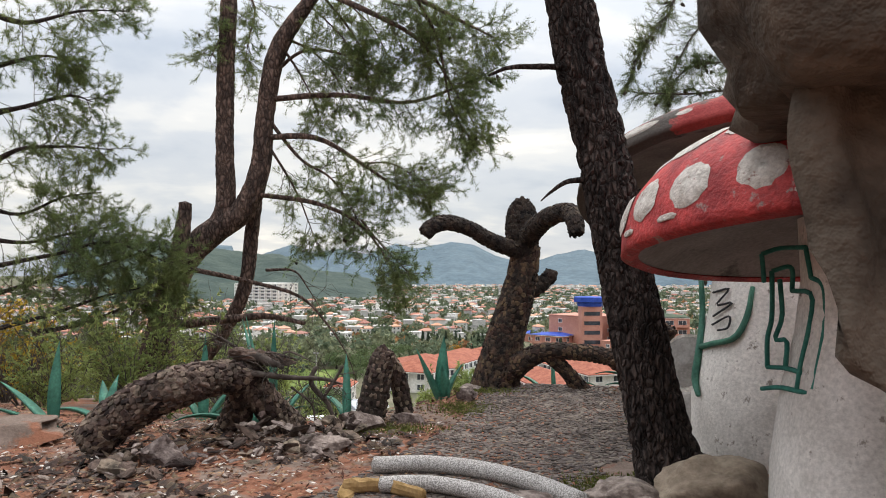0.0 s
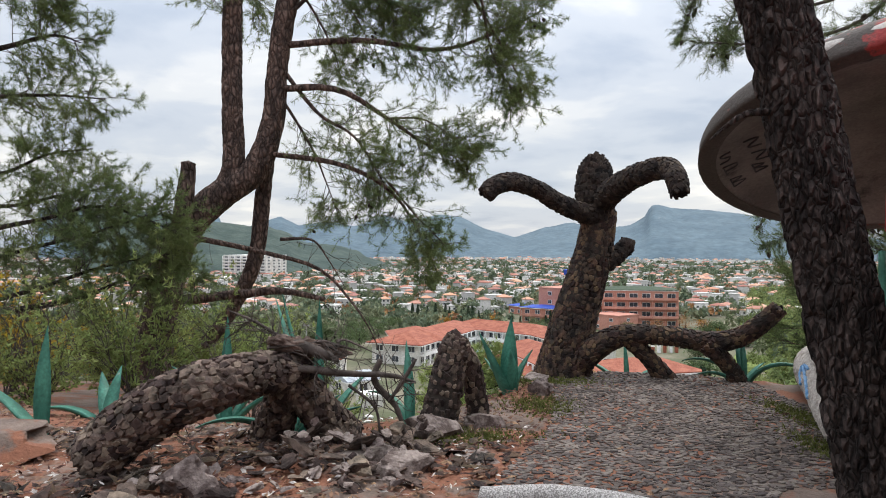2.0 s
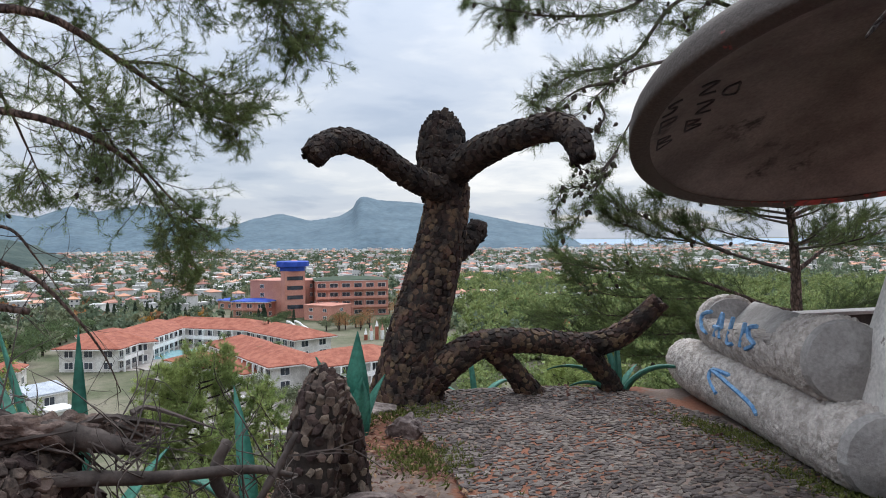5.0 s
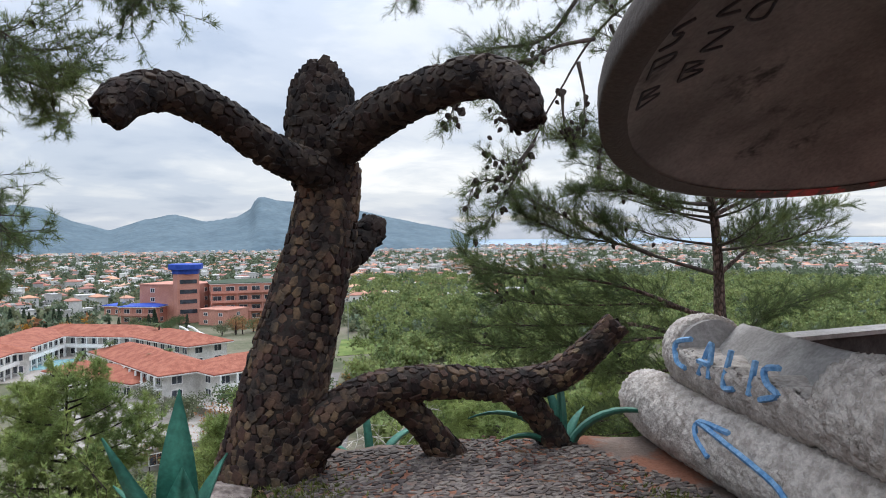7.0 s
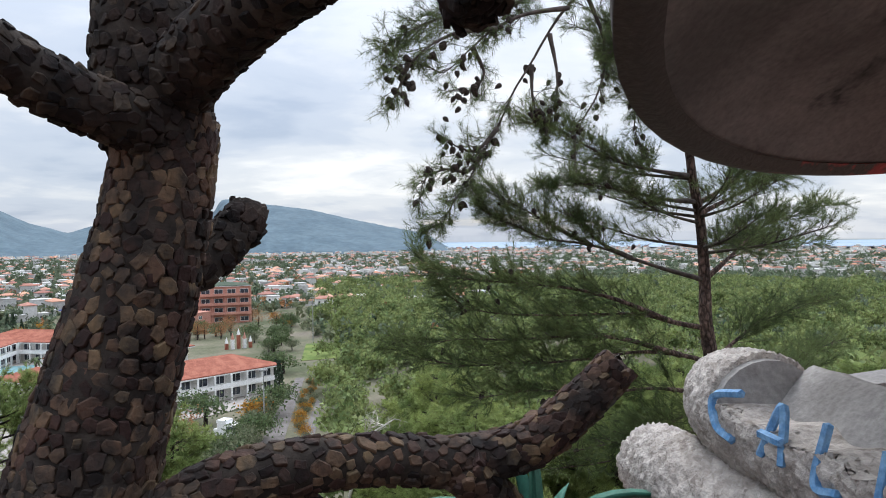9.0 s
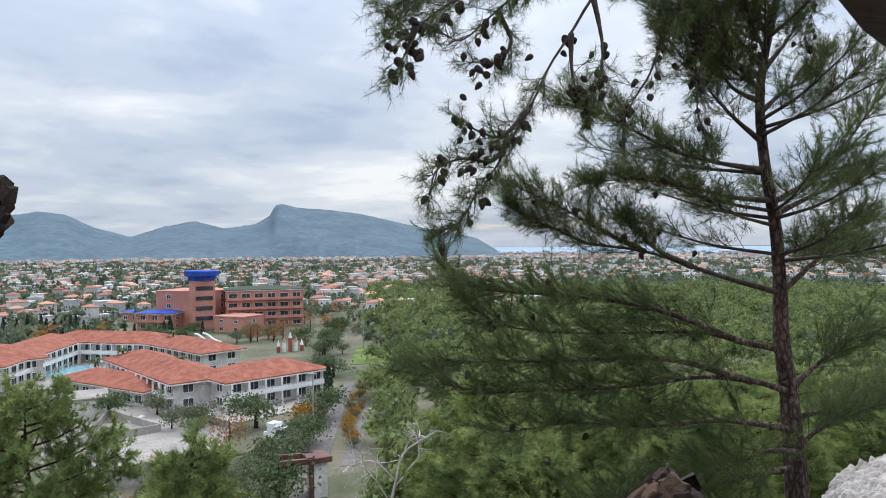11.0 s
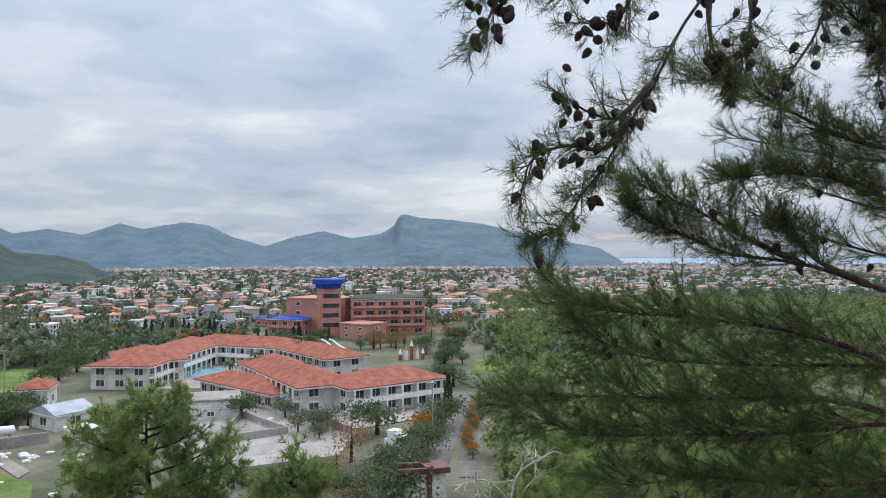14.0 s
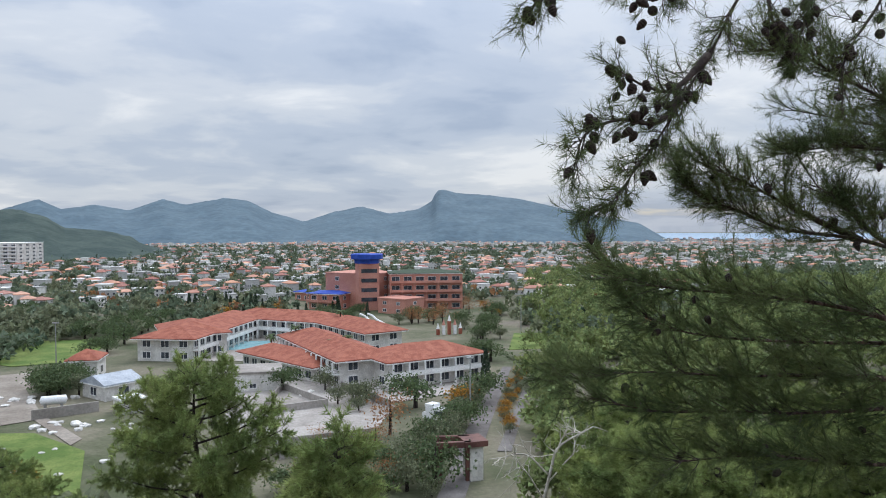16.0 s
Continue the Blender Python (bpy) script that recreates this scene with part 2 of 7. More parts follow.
# The blue-grey base colours hold the haze of distance.
MOUNTAIN = mat("hazy_wooded_mountain", (0.075, 0.115, 0.145), (0.10, 0.145, 0.175), 0.012, 0.95, 0.3, 0.06, patch=((0.14, 0.175, 0.2), 0.008, 0.66))


# ---- building blocks ----
class Soup:
    """Collects triangles and turns them into one mesh."""

    def __init__(self):
        self.v, self.f, self.n = [], [], 0

    def add(self, v, f):
        v, f = np.asarray(v, float).reshape(-1, 3), np.asarray(f, int).reshape(-1, 3)
        self.v.append(v), self.f.append(f + self.n)
        self.n += len(v)
        return self

    def mesh(self, name, material, smooth=False):
        v, f = np.concatenate(self.v), np.concatenate(self.f)
        me = bpy.data.meshes.new(name)
        me.vertices.add(len(v)), me.loops.add(f.size), me.polygons.add(len(f))
        me.vertices.foreach_set("co", v.ravel()), me.loops.foreach_set("vertex_index", f.ravel())
        me.polygons.foreach_set("loop_start", np.arange(0, f.size, 3))
        me.polygons.foreach_set("use_smooth", np.full(len(f), smooth))
        me.update(calc_edges=True)
        me.validate()
        me.materials.append(material)
        return me


def thing(name, at=(0, 0, 0), label="", category="", group="", kind=""):
    ob = new(name)
    ob.location = at
    ob.empty_display_size = 0.1
    return tagged(ob, label, category, group, kind)


def part(name, shape, material, parent=None, label="", smooth=False):
    """Links a bmesh, a Soup or a mesh as one object in world coordinates, under parent if there is one."""
    if isinstance(shape, Soup):
        me = shape.mesh(name, material, smooth)
    elif isinstance(shape, bpy.types.Mesh):
        me = shape
    else:
        me = bpy.data.meshes.new(name)
        for f in shape.faces:
            f.smooth = smooth
        shape.to_mesh(me)
        shape.free()
        me.materials.append(material)
    ob = new(name, me)
    if parent:
        ob.parent = parent
        top = parent
        shift = Vector((0, 0, 0))
        while top:
            shift += top.location
            top = top.parent
        ob.location = -shift
    return tagged(ob, label)


def spline(pts, n):
    """n points along a smooth curve through rows of any width."""
    p = np.asarray(pts, float)
    if len(p) == 2:
        u = np.linspace(0, 1, n)[:, None]
        return p[0] * (1 - u) + p[1] * u
    q = np.vstack([2 * p[0] - p[1], p, 2 * p[-1] - p[-2]])
    out = []
    for s in np.linspace(0, len(p) - 1 - 1e-6, n):
        i, t = int(s), s - int(s)
        a, b, c, d = q[i:i + 4]
        out.append(0.5 * (2 * b + (c - a) * t + (2 * a - 5 * b + 4 * c - d) * t * t + (3 * b - a - 3 * c + d) * t ** 3))
    return np.array(out)


def frames(p):
    """Tangents and two normals along a polyline."""
    t = np.gradient(p, axis=0)
    t /= np.linalg.norm(t, axis=1)[:, None] + 1e-9
    a = np.cross(t[0], (0.3, 1, 0.2))
    a /= np.linalg.norm(a)
    A = []
    for k in t:
        a = a - k * np.dot(a, k)
        a /= np.linalg.norm(a) + 1e-9
        A.append(a.copy())
    A = np.array(A)
    return t, A, np.cross(t, A)


def tube(path, n=12, seg=8, rough=0.0, rng=None, flat=1.0):
    """Vertices and triangles of a tube along rows of x, y, z, radius, closed at both ends."""
    s = spline(path, n)
    p, r = s[:, :3], np.maximum(s[:, 3], 1e-4)
    t, a, b = frames(p)
    ang = np.linspace(0, 2 * np.pi, seg, endpoint=False)
    rr = r[:, None] * np.ones(seg)
    if rough and rng is not None:
        rr = rr * (1 + rough * rng.normal(size=rr.shape))
    v = p[:, None] + rr[..., None] * (np.cos(ang)[None, :, None] * a[:, None] + flat * np.sin(ang)[None, :, None] * b[:, None])
    v = v.reshape(-1, 3)
    f = []
    for i in range(n - 1):
        for j in range(seg):
            k = (j + 1) % seg
            q = (i * seg + j, i * seg + k, (i + 1) * seg + k, (i + 1) * seg + j)
            f += [(q[0], q[1], q[2]), (q[0], q[2], q[3])]
    e0, e1 = len(v), len(v) + 1
    v = np.vstack([v, p[0] - t[0] * r[0] * 0.35, p[-1] + t[-1] * r[-1] * 0.35])
    for j in range(seg):
        k = (j + 1) % seg
        f += [(e0, k, j), (e1, (n - 1) * seg + j, (n - 1) * seg + k)]
    return v, f


def box(c, s, rz=0.0):
    """Vertices and triangles of a box of size s whose base is centred on c."""
    x, y, z = s[0] / 2, s[1] / 2, s[2]
    v = np.array([(i * x, j * y, k * z) for k in (0, 1) for i, j in ((-1, -1), (1, -1), (1, 1), (-1, 1))], float)
    ca, sa = math.cos(rz), math.sin(rz)
    v = np.column_stack([v[:, 0] * ca - v[:, 1] * sa, v[:, 0] * sa + v[:, 1] * ca, v[:, 2]]) + c
    return v, [(0, 2, 1), (0, 3, 2), (4, 5, 6), (4, 6, 7), (0, 1, 5), (0, 5, 4), (1, 2, 6), (1, 6, 5), (2, 3, 7), (2, 7, 6), (3, 0, 4), (3, 4, 7)]


def revolve(profile, seg=40, wobble=0.0, seed=0):
    """Vertices and triangles of a turned body round z; rows of radius, height."""
    pr = np.asarray(profile, float)
    ang = np.linspace(0, 2 * np.pi, seg, endpoint=False)
    rng = np.random.default_rng(seed)
    k = 1 + wobble * (np.sin(ang * 2 + rng.uniform(0, 6)) + 0.6 * np.sin(ang * 3 + rng.uniform(0, 6)) + 0.4 * np.sin(5 * ang + rng.uniform(0, 6)))
    v = np.stack([pr[:, 0, None] * np.cos(ang) * k, pr[:, 0, None] * np.sin(ang) * k, pr[:, 1, None] * np.ones(seg)], -1).reshape(-1, 3)
    f = []
    for i in range(len(pr) - 1):
        for j in range(seg):
            m = (j + 1) % seg
            f += [(i * seg + j, i * seg + m, (i + 1) * seg + m), (i * seg + j, (i + 1) * seg + m, (i + 1) * seg + j)]
    return v, f


def lump(c, size, seed, subdiv=2, rough=0.25, facets=0):
    """Vertices and triangles of an irregular boulder whose base is near c."""
    bm = bmesh.new()
    bmesh.ops.create_icosphere(bm, subdivisions=subdiv, radius=1)
    off = Vector((seed * 3.7, seed * 1.9, seed * 5.3))
    v = []
    for q in bm.verts:
        k = 1 + rough * (noise.noise(q.co * 1.3 + off) + 0.6 * noise.noise(q.co * 3.1 + off) + 0.3 * abs(noise.noise(q.co * 7.3 + off)))
        v.append(q.co * k)
    f = [[q.index for q in fc.verts] for fc in bm.faces]
    bm.free()
    v = np.array(v)
    rg = np.random.default_rng(abs(int(seed * 1000)) % 100000)
    for _ in range(facets):
        nn = rg.normal(size=3)
        nn /= np.linalg.norm(nn)
        over = np.maximum(v @ nn - rg.uniform(0.45, 0.85), 0)
        v = v - over[:, None] * nn
    v = v * np.asarray(size) / 2
    v[:, 2] = np.maximum(v[:, 2], -0.25 * size[2]) + 0.25 * size[2] - 0.02
    return v + c, f


def needles(c, d, n, length, width, spread, rng, fwd=0.8):
    """n needles, one triangle each, at every centre c, round the direction d."""
    m = len(c)
    d = np.repeat(d, n, 0) * fwd + rng.normal(size=(m * n, 3)) * spread
    d /= np.linalg.norm(d, axis=1)[:, None] + 1e-9
    base = np.repeat(c, n, 0)
    side = np.cross(d, rng.normal(size=(m * n, 3)))
    side *= (width / 2) / (np.linalg.norm(side, axis=1)[:, None] + 1e-9)
    ln = length * rng.uniform(0.65, 1.15, (m * n, 1))
    v = np.stack([base - side, base + side, base + d * ln], 1).reshape(-1, 3)
    return v, np.arange(len(v)).reshape(-1, 3)


# ---- the ground ----
EDGE = [(-40.0, 9.5), (-7.0, 9.0), (-4.2, 7.9), (-3.0, 7.4), (-1.2, 7.5), (-0.35, 8.1), (0.3, 9.6), (1.2, 9.95), (2.2, 9.5), (3.0, 9.1), (5.0, 8.8), (12.0, 7.0), (40.0, 0.0)]


def slope(u, a, b):
    u = min(1.0, max(0.0, (u - a) / (b - a)))
    return u * u * (3 - 2 * u)


def ground_z(x, y):
    """Terrace, hillside and valley floor as one height field."""
    ex = [e[0] for e in EDGE]
    d = y - float(np.interp(x, ex, [e[1] for e in EDGE]))
    if x > 6:
        d = max(d, (x - 6) * 0.6 + min(0.0, d))
    if d <= 0:
        z = 0.0
        # Unseen rise behind the start, added to block sky light from the terrace.
        if y < -4:
            z += 0.45 * (-4 - y) * slope(-y, 4, 8)
            z = min(z, 9.0)
        return z
    k = 0.14 + 0.33 * slope(x, -4.5, 0.5)
    near = -k * d
    far = -0.445 * (d - 2)
    w = slope(d, 4, 26)
    z = near * (1 - w) + far * w - 0.25 * slope(d, 0, 0.7)
    return max(z, -35.0) if z > -33 else -35.0 + 2.0 * math.exp((z + 33) * 2.0) * 0.999


def make_ground():
    u = np.concatenate([-np.geomspace(4800, 13, 60), np.linspace(-12.5, 14, 107), np.geomspace(14.6, 4800, 64)])
    w = np.concatenate([-np.geomspace(300, 3.6, 24), np.linspace(-3, 18, 106), np.geomspace(18.4, 4800, 90)])
    v = [(x, y, ground_z(x, y) - (0.012 if ground_z(x, y) == 0 else 0) + 0.03 * noise.noise(Vector((x, y, 0)) * 0.9) * (1 if abs(x) < 60 and y < 60 else 0)) for y in w for x in u]
    nu = len(u)
    f = []
    for j in range(len(w) - 1):
        for i in range(nu - 1):
            q = (j * nu + i, j * nu + i + 1, (j + 1) * nu + i + 1, (j + 1) * nu + i)
            f += [(q[0], q[1], q[2]), (q[0], q[2], q[3])]
    ob = part("ground", Soup().add(v, f), SOIL, smooth=True)
    ob.data.materials.append(GRASSLAND)
    idx = np.array([1 if (v[a[0]][2] < -1.5) else 0 for a in f])
    ob.data.polygons.foreach_set("material_index", idx)
    return tagged(ob, "brown earth terrace falling away to the valley floor", "ground", kind="structure")


make_ground()

# ---- mountains ----
def ridge(name, profile, dist, depth, seed, label, material=None):
    """A mountain chain: rows of bearing in degrees from +y towards +x and height above the valley floor."""
    pr = np.asarray(profile, float)
    bearing = np.linspace(pr[0, 0], pr[-1, 0], 240)
    top = np.interp(bearing, pr[:, 0], pr[:, 1])
    v, f, rows = [], [], 17
    for i, (bg, h) in enumerate(zip(bearing, top)):
        for j in range(rows):
            s = (j - (rows - 1) / 2) / ((rows - 1) / 2)
            r = dist + depth * s
            x, y = r * math.sin(radians(bg)), r * math.cos(radians(bg))
            k = (1 - abs(s)) ** 0.8
            nz = noise.noise(Vector((x, y, seed)) * 0.012) * 10 + noise.noise(Vector((x, y, seed)) * 0.04) * 4
            z = -36 + h * k + nz * k * (0.0 if j == (rows - 1) // 2 else 1.0) * min(1, h / 40) + (noise.noise(Vector((x * 0.09, y * 0.09, 2))) * 1.8 if k > 0.9 else 0)
            v.append((x, y, z))
    for i in range(len(bearing) - 1):
        for j in range(rows - 1):
            q = (i * rows + j, (i + 1) * rows + j, (i + 1) * rows + j + 1, i * rows + j + 1)
            f += [(q[0], q[1], q[2]), (q[0], q[2], q[3])]
    return tagged(part(name, Soup().add(v, f), material or MOUNTAIN, smooth=True), label, "mountain", kind="structure")


def by_peak(rows, dist):
    """Heights above the valley floor from the elevation in degrees seen from the terrace."""
    return [(b, dist * math.tan(radians(e)) + 36.3) for b, e in rows]


FAR_RIDGE = [(-18.56, 1.2), (-13.96, 1.25), (-11.63, 2.05), (-10.26, 1.37), (-8.13, 1.71), (-5.94, 1.32), (-3.65, 2.16), (-2.1, 1.76), (0.7, 2.29), (2.34, 2.09), (3.99, 1.25), (6.52, 0.52), (8.67, 1.25), (10.84, 1.69), (13.02, 1.12), (15.23, 1.47), (16.33, 2.13), (16.64, 2.88), (17.21, 3.01), (18.32, 2.7), (20.96, 2.51), (23.14, 2.23), (26.61, 1.42), (29.17, 0.89), (32.09, 0.32), (33.53, -0.54), (34.54, -1.34), (35.35, -1.58)]
NEAR_RIDGE = [(-25.16, 2.48), (-19.97, 2.13), (-13.95, 1.33), (-12.64, 1.34), (-10.96, 0.78), (-9.93, 0.11), (-7.07, -0.13), (-5.59, -0.63), (-4.84, -1.12)]
ridge("mountain_far", by_peak([(-28.0, 2.4), (-16.0, 1.9)] + FAR_RIDGE, 2300), 2300, 620, 1, "haze-blue wooded mountain chain with a rocky summit")
ridge("hill_near", by_peak(NEAR_RIDGE + [(-3.6, -1.4), (-2.0, -1.9)], 1150), 1150, 320, 7, "dark wooded hill at the edge of town", HILL)

# ---- the stone-clad figure ----
STONES = []
for _i in range(8):
    rg = np.random.default_rng(100 + _i)
    n = 5 + _i % 3
    an = np.linspace(0, 2 * np.pi, n, endpoint=False) + rg.uniform(-0.36, 0.36, n)
    rad = rg.uniform(0.43, 0.64, n)
    ring = np.column_stack([np.cos(an) * rad, np.sin(an) * rad])
    vv = np.vstack([np.column_stack([ring, np.full(n, -0.6)]), np.column_stack([ring, np.full(n, 0.25)]), np.column_stack([ring * 0.86, np.full(n, 0.42) + rg.uniform(-0.14, 0.14, n)]), [[0, 0, 0.5]]])
    ff = []
    for a in range(n):
        b = (a + 1) % n
        ff += [(a, b, n + b), (a, n + b, n + a), (n + a, n + b, 2 * n + b), (n + a, 2 * n + b, 2 * n + a), (2 * n + a, 2 * n + b, 3 * n)]
    STONES.append((vv, ff))


def stone_mesh(i, material, name):
    return Soup().add(*STONES[i]).mesh(name, material)


def clad_sites(path, size, rng, gap=1.0):
    """Places for cladding stones over a tube: centre, normal, up, size."""
    ln = sum(np.linalg.norm(np.diff(np.asarray(path)[:, :3], axis=0), axis=1))
    n = max(3, int(ln / (size * 0.9)))
    s = spline(path, n)
    t, a, b = frames(s[:, :3])
    out = []
    for i in range(n):
        m = max(5, int(2 * np.pi * s[i, 3] / (size * gap)))
        for j in range(m):
            an = 2 * np.pi * (j + 0.5 * (i % 2) + rng.uniform(-0.18, 0.18)) / m
            nn = math.cos(an) * a[i] + math.sin(an) * b[i]
            c = s[i, :3] + nn * s[i, 3] + t[i] * rng.uniform(-0.18, 0.18) * size
            out.append((c, nn, t[i], size * rng.uniform(0.8, 1.3)))
    r = np.linspace(0.85, 0.15, 3)
    for end, sg in ((0, -1), (-1, 1)):
        for q in r:
            m = max(1, int(2 * np.pi * s[end, 3] * q / size))
            for j in range(m):
                an = 2 * np.pi * j / m + q * 9
                nn = math.cos(an) * a[end] + math.sin(an) * b[end]
                o = t[end] * sg
                c = s[end, :3] + nn * s[end, 3] * q + o * s[end, 3] * 0.3 * (1.1 - q)
                out.append((c, (o * (1.4 - q) + nn * q) / np.linalg.norm(o * (1.4 - q) + nn * q), nn, size * rng.uniform(0.8, 1.2)))
    return out


def site_matrix(c, nn, up, size, thick, rng):
    z = nn / np.linalg.norm(nn)
    x = np.cross(up, z)
    x /= np.linalg.norm(x) + 1e-9
    y = np.cross(z, x)
    an = rng.uniform(-0.6, 0.6)
    x, y = x * math.cos(an) + y * math.sin(an), y * math.cos(an) - x * math.sin(an)
    w, h = size * rng.uniform(0.7, 1.1), size * rng.uniform(0.85, 1.45)
    m = np.column_stack([x * w, y * h, z * thick])
    return m, c


def clad(parent, paths, size, chosen, rng, name="stone", single=None, field=None, lean=0.0):
    """Cladding: stones for which chosen(c) holds are parts (300 at most), the others one field."""
    sites = [s for p in paths for s in clad_sites(p, size, rng)]
    meshes = [stone_mesh(i, single or CLAD, name) for i in range(len(STONES))]
    rest, count = Soup(), 0
    top = parent.location
    for c, nn, up, sz in sites:
        m, c = site_matrix(c, nn + rng.normal(size=3) * lean, up, sz, sz * 0.33, rng)
        i = int(rng.integers(len(STONES)))
        if count < 300 and chosen(c):
            ob = new(name, meshes[i])
            ob.parent = parent
            ob.matrix_basis = Matrix([[*m[r], c[r] - top[r]] for r in range(3)] + [[0, 0, 0, 1]])
            count += 1
        else:
            rest.add(STONES[i][0] @ m.T + c, STONES[i][1])
    if rest.v:
        tagged(part("stone_cladding", rest, field or CLAD_I, parent, "dark brown irregular cladding stones"), kind="stuff")


def make_figure():
    rng = np.random.default_rng(5)
    base = thing("tree_sculpture", (0.7, 9.5, 0), "dark stone-clad tree sculpture with raised arms at the terrace edge", "sculpture")
    torso = [(0.68, 9.62, -0.07, 0.35), (0.73, 9.62, 0.26, 0.285), (0.81, 9.62, 0.61, 0.255), (0.93, 9.62, 1.02, 0.23), (1.04, 9.62, 1.44, 0.205), (1.09, 9.62, 1.80, 0.19)]
    head = [(1.05, 9.62, 1.75, 0.18), (1.03, 9.62, 2.06, 0.195), (1.03, 9.62, 2.31, 0.165), (1.04, 9.62, 2.45, 0.08)]
    arm_l = [(0.97, 9.50, 1.74, 0.125), (0.64, 9.42, 1.85, 0.112), (0.32, 9.30, 2.02, 0.105), (0.04, 9.18, 2.08, 0.104), (-0.14, 9.10, 2.02, 0.104), (-0.21, 9.07, 1.95, 0.1)]
    arm_r = [(1.08, 9.55, 1.92, 0.16), (1.19, 9.13, 2.07, 0.14), (1.31, 8.63, 2.16, 0.12), (1.45, 8.40, 2.17, 0.112), (1.48, 8.23, 2.06, 0.105), (1.49, 8.17, 1.93, 0.09)]
    knob = [(1.04, 9.65, 1.20, 0.135), (1.26, 9.70, 1.30, 0.105), (1.41, 9.73, 1.42, 0.09), (1.44, 9.75, 1.47, 0.065)]
    low = [(0.80, 9.50, 0.15, 0.17), (1.05, 9.40, 0.36, 0.13), (1.31, 9.35, 0.47, 0.108), (1.74, 9.30, 0.47, 0.1), (2.15, 9.20, 0.42, 0.1), (2.43, 9.08, 0.48, 0.095), (2.63, 8.98, 0.64, 0.09), (2.75, 8.90, 0.79, 0.08)]
    leg_1 = [(1.34, 9.36, 0.44, 0.095), (1.57, 9.36, 0.22, 0.082), (1.77, 9.36, -0.03, 0.11)]
    leg_2 = [(2.12, 9.15, 0.40, 0.095), (2.35, 9.15, 0.18, 0.08), (2.49, 9.15, -0.08, 0.11)]
    head = [(x + 0.005, y, z - 0.03, r * 1.08) for x, y, z, r in head]
    torso = [(x, y, z, r * 0.95) for x, y, z, r in torso]
    arm_l = [(x, y, z + 0.025, r * 0.87) for x, y, z, r in arm_l]
    arm_r = [(x, y, z, r * 0.87) for x, y, z, r in arm_r]
    paths = dict(torso=torso, head=head, arm=arm_l, arm_=arm_r, knob=knob, low_limb=low, prop=leg_1, prop_=leg_2)
    for k, p in paths.items():
        part(k.rstrip("_"), Soup().add(*tube(p, 26, 16, 0.03, rng)), MORTAR, base, smooth=True)
    clad(base, [torso], 0.054, lambda c: c[1] < 9.5 and 0.45 < c[2] < 1.6, rng, lean=0.08)
    clad(base, [low, leg_1, leg_2], 0.052, lambda c: False, rng, lean=0.1)
    clad(base, [arm_l, arm_r, knob, head], 0.052, lambda c: False, rng, field=CLAD_DARK, lean=0.12)


make_figure()


# ---- mushrooms ----
def cap_point(R, H, u, an):
    """A point on the dome of a cap: u from 0 at the crown to 1 at the rim."""
    r = R * math.sin(u * math.pi / 2)
    z = H * math.cos(u * math.pi / 2) ** 0.9
    return Vector((r * math.cos(an), r * math.sin(an), z))


def mushroom(at, foot, R, H, z_rim, tilt, tilt_dir, stem_r, stem_top, red, label, spots, below, wide=1.0):
    base = thing("mushroom_sculpture", at, label, "sculpture")
    prof = [(stem_r * k, z) for k, z in ((1.08, -0.1), (1.12, 0.12), (1.1, 0.4), (1.0, 0.8), (0.86, 1.15), (0.8, 1.45), (0.82, stem_top))]
    v, f = revolve(prof, 40, 0.03, int(R * 100))
    v[:, 0] += at[0]
    v[:, 1] += at[1]
    part("stem", Soup().add(v, f), PLASTER, base, "flaking white plaster stem", smooth=True)
    q = Matrix.Translation((foot[0], foot[1], z_rim)) @ Matrix.Rotation(radians(tilt), 4, Vector((math.cos(radians(tilt_dir)), math.sin(radians(tilt_dir)), 0))) @ Matrix.Diagonal((wide, 1, 1, 1))

    def put(v):
        return [q @ Vector(p) for p in v]
    lip = 0.055
    dome = [(max(1e-3, R * math.sin(u * math.pi / 2)), H * math.cos(u * math.pi / 2) ** 0.9) for u in np.linspace(0, 1, 18)]
    dome += [(R * 1.005, -0.05), (R * 0.995, -lip), (R * 0.965, -lip - 0.02), (R * 0.93, -lip + 0.005)]
    v, f = revolve(dome, 64, 0.012, 3)
    cap = part("cap", Soup().add(put(v), f), red, base, "worn red painted cap", smooth=True)
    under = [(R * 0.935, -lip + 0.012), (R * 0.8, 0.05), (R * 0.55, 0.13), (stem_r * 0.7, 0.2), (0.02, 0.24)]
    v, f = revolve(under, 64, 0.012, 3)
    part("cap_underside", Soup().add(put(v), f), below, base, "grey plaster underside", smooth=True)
    for u, an, sz, asp in spots:
        bm = Soup()
        c0 = cap_point(R, H, u, radians(an))
        pts, fs = [], []
        rings, seg = 4, 22
        rg = np.random.default_rng(int(an * 7 + u * 90) % 1000)
        edge = 1 + 0.045 * rg.normal(size=seg)
        for i in range(rings + 1):
            for j in range(seg):
                a = 2 * math.pi * j / seg
                rr = sz * i / rings * (edge[j] if i else 1)
                du = rr * math.cos(a) * asp / (R * 1.15)
                da = rr * math.sin(a) / (R * max(0.25, math.sin(u * math.pi / 2)))
                p = cap_point(R, H, min(0.995, u + du), radians(an) + da)
                k = 1.0 + (0.019 if i < rings else 0.009) / p.length
                pts.append(q @ (p * k))
        for i in range(rings):
            for j in range(seg):
                k = (j + 1) % seg
                fs += [(i * seg + j, (i + 1) * seg + j, (i + 1) * seg + k), (i * seg + j, (i + 1) * seg + k, i * seg + k)]
        part("spot", bm.add(pts, fs), CAP_SPOT, cap, "grey-white painted spot", smooth=True)
    return base, q


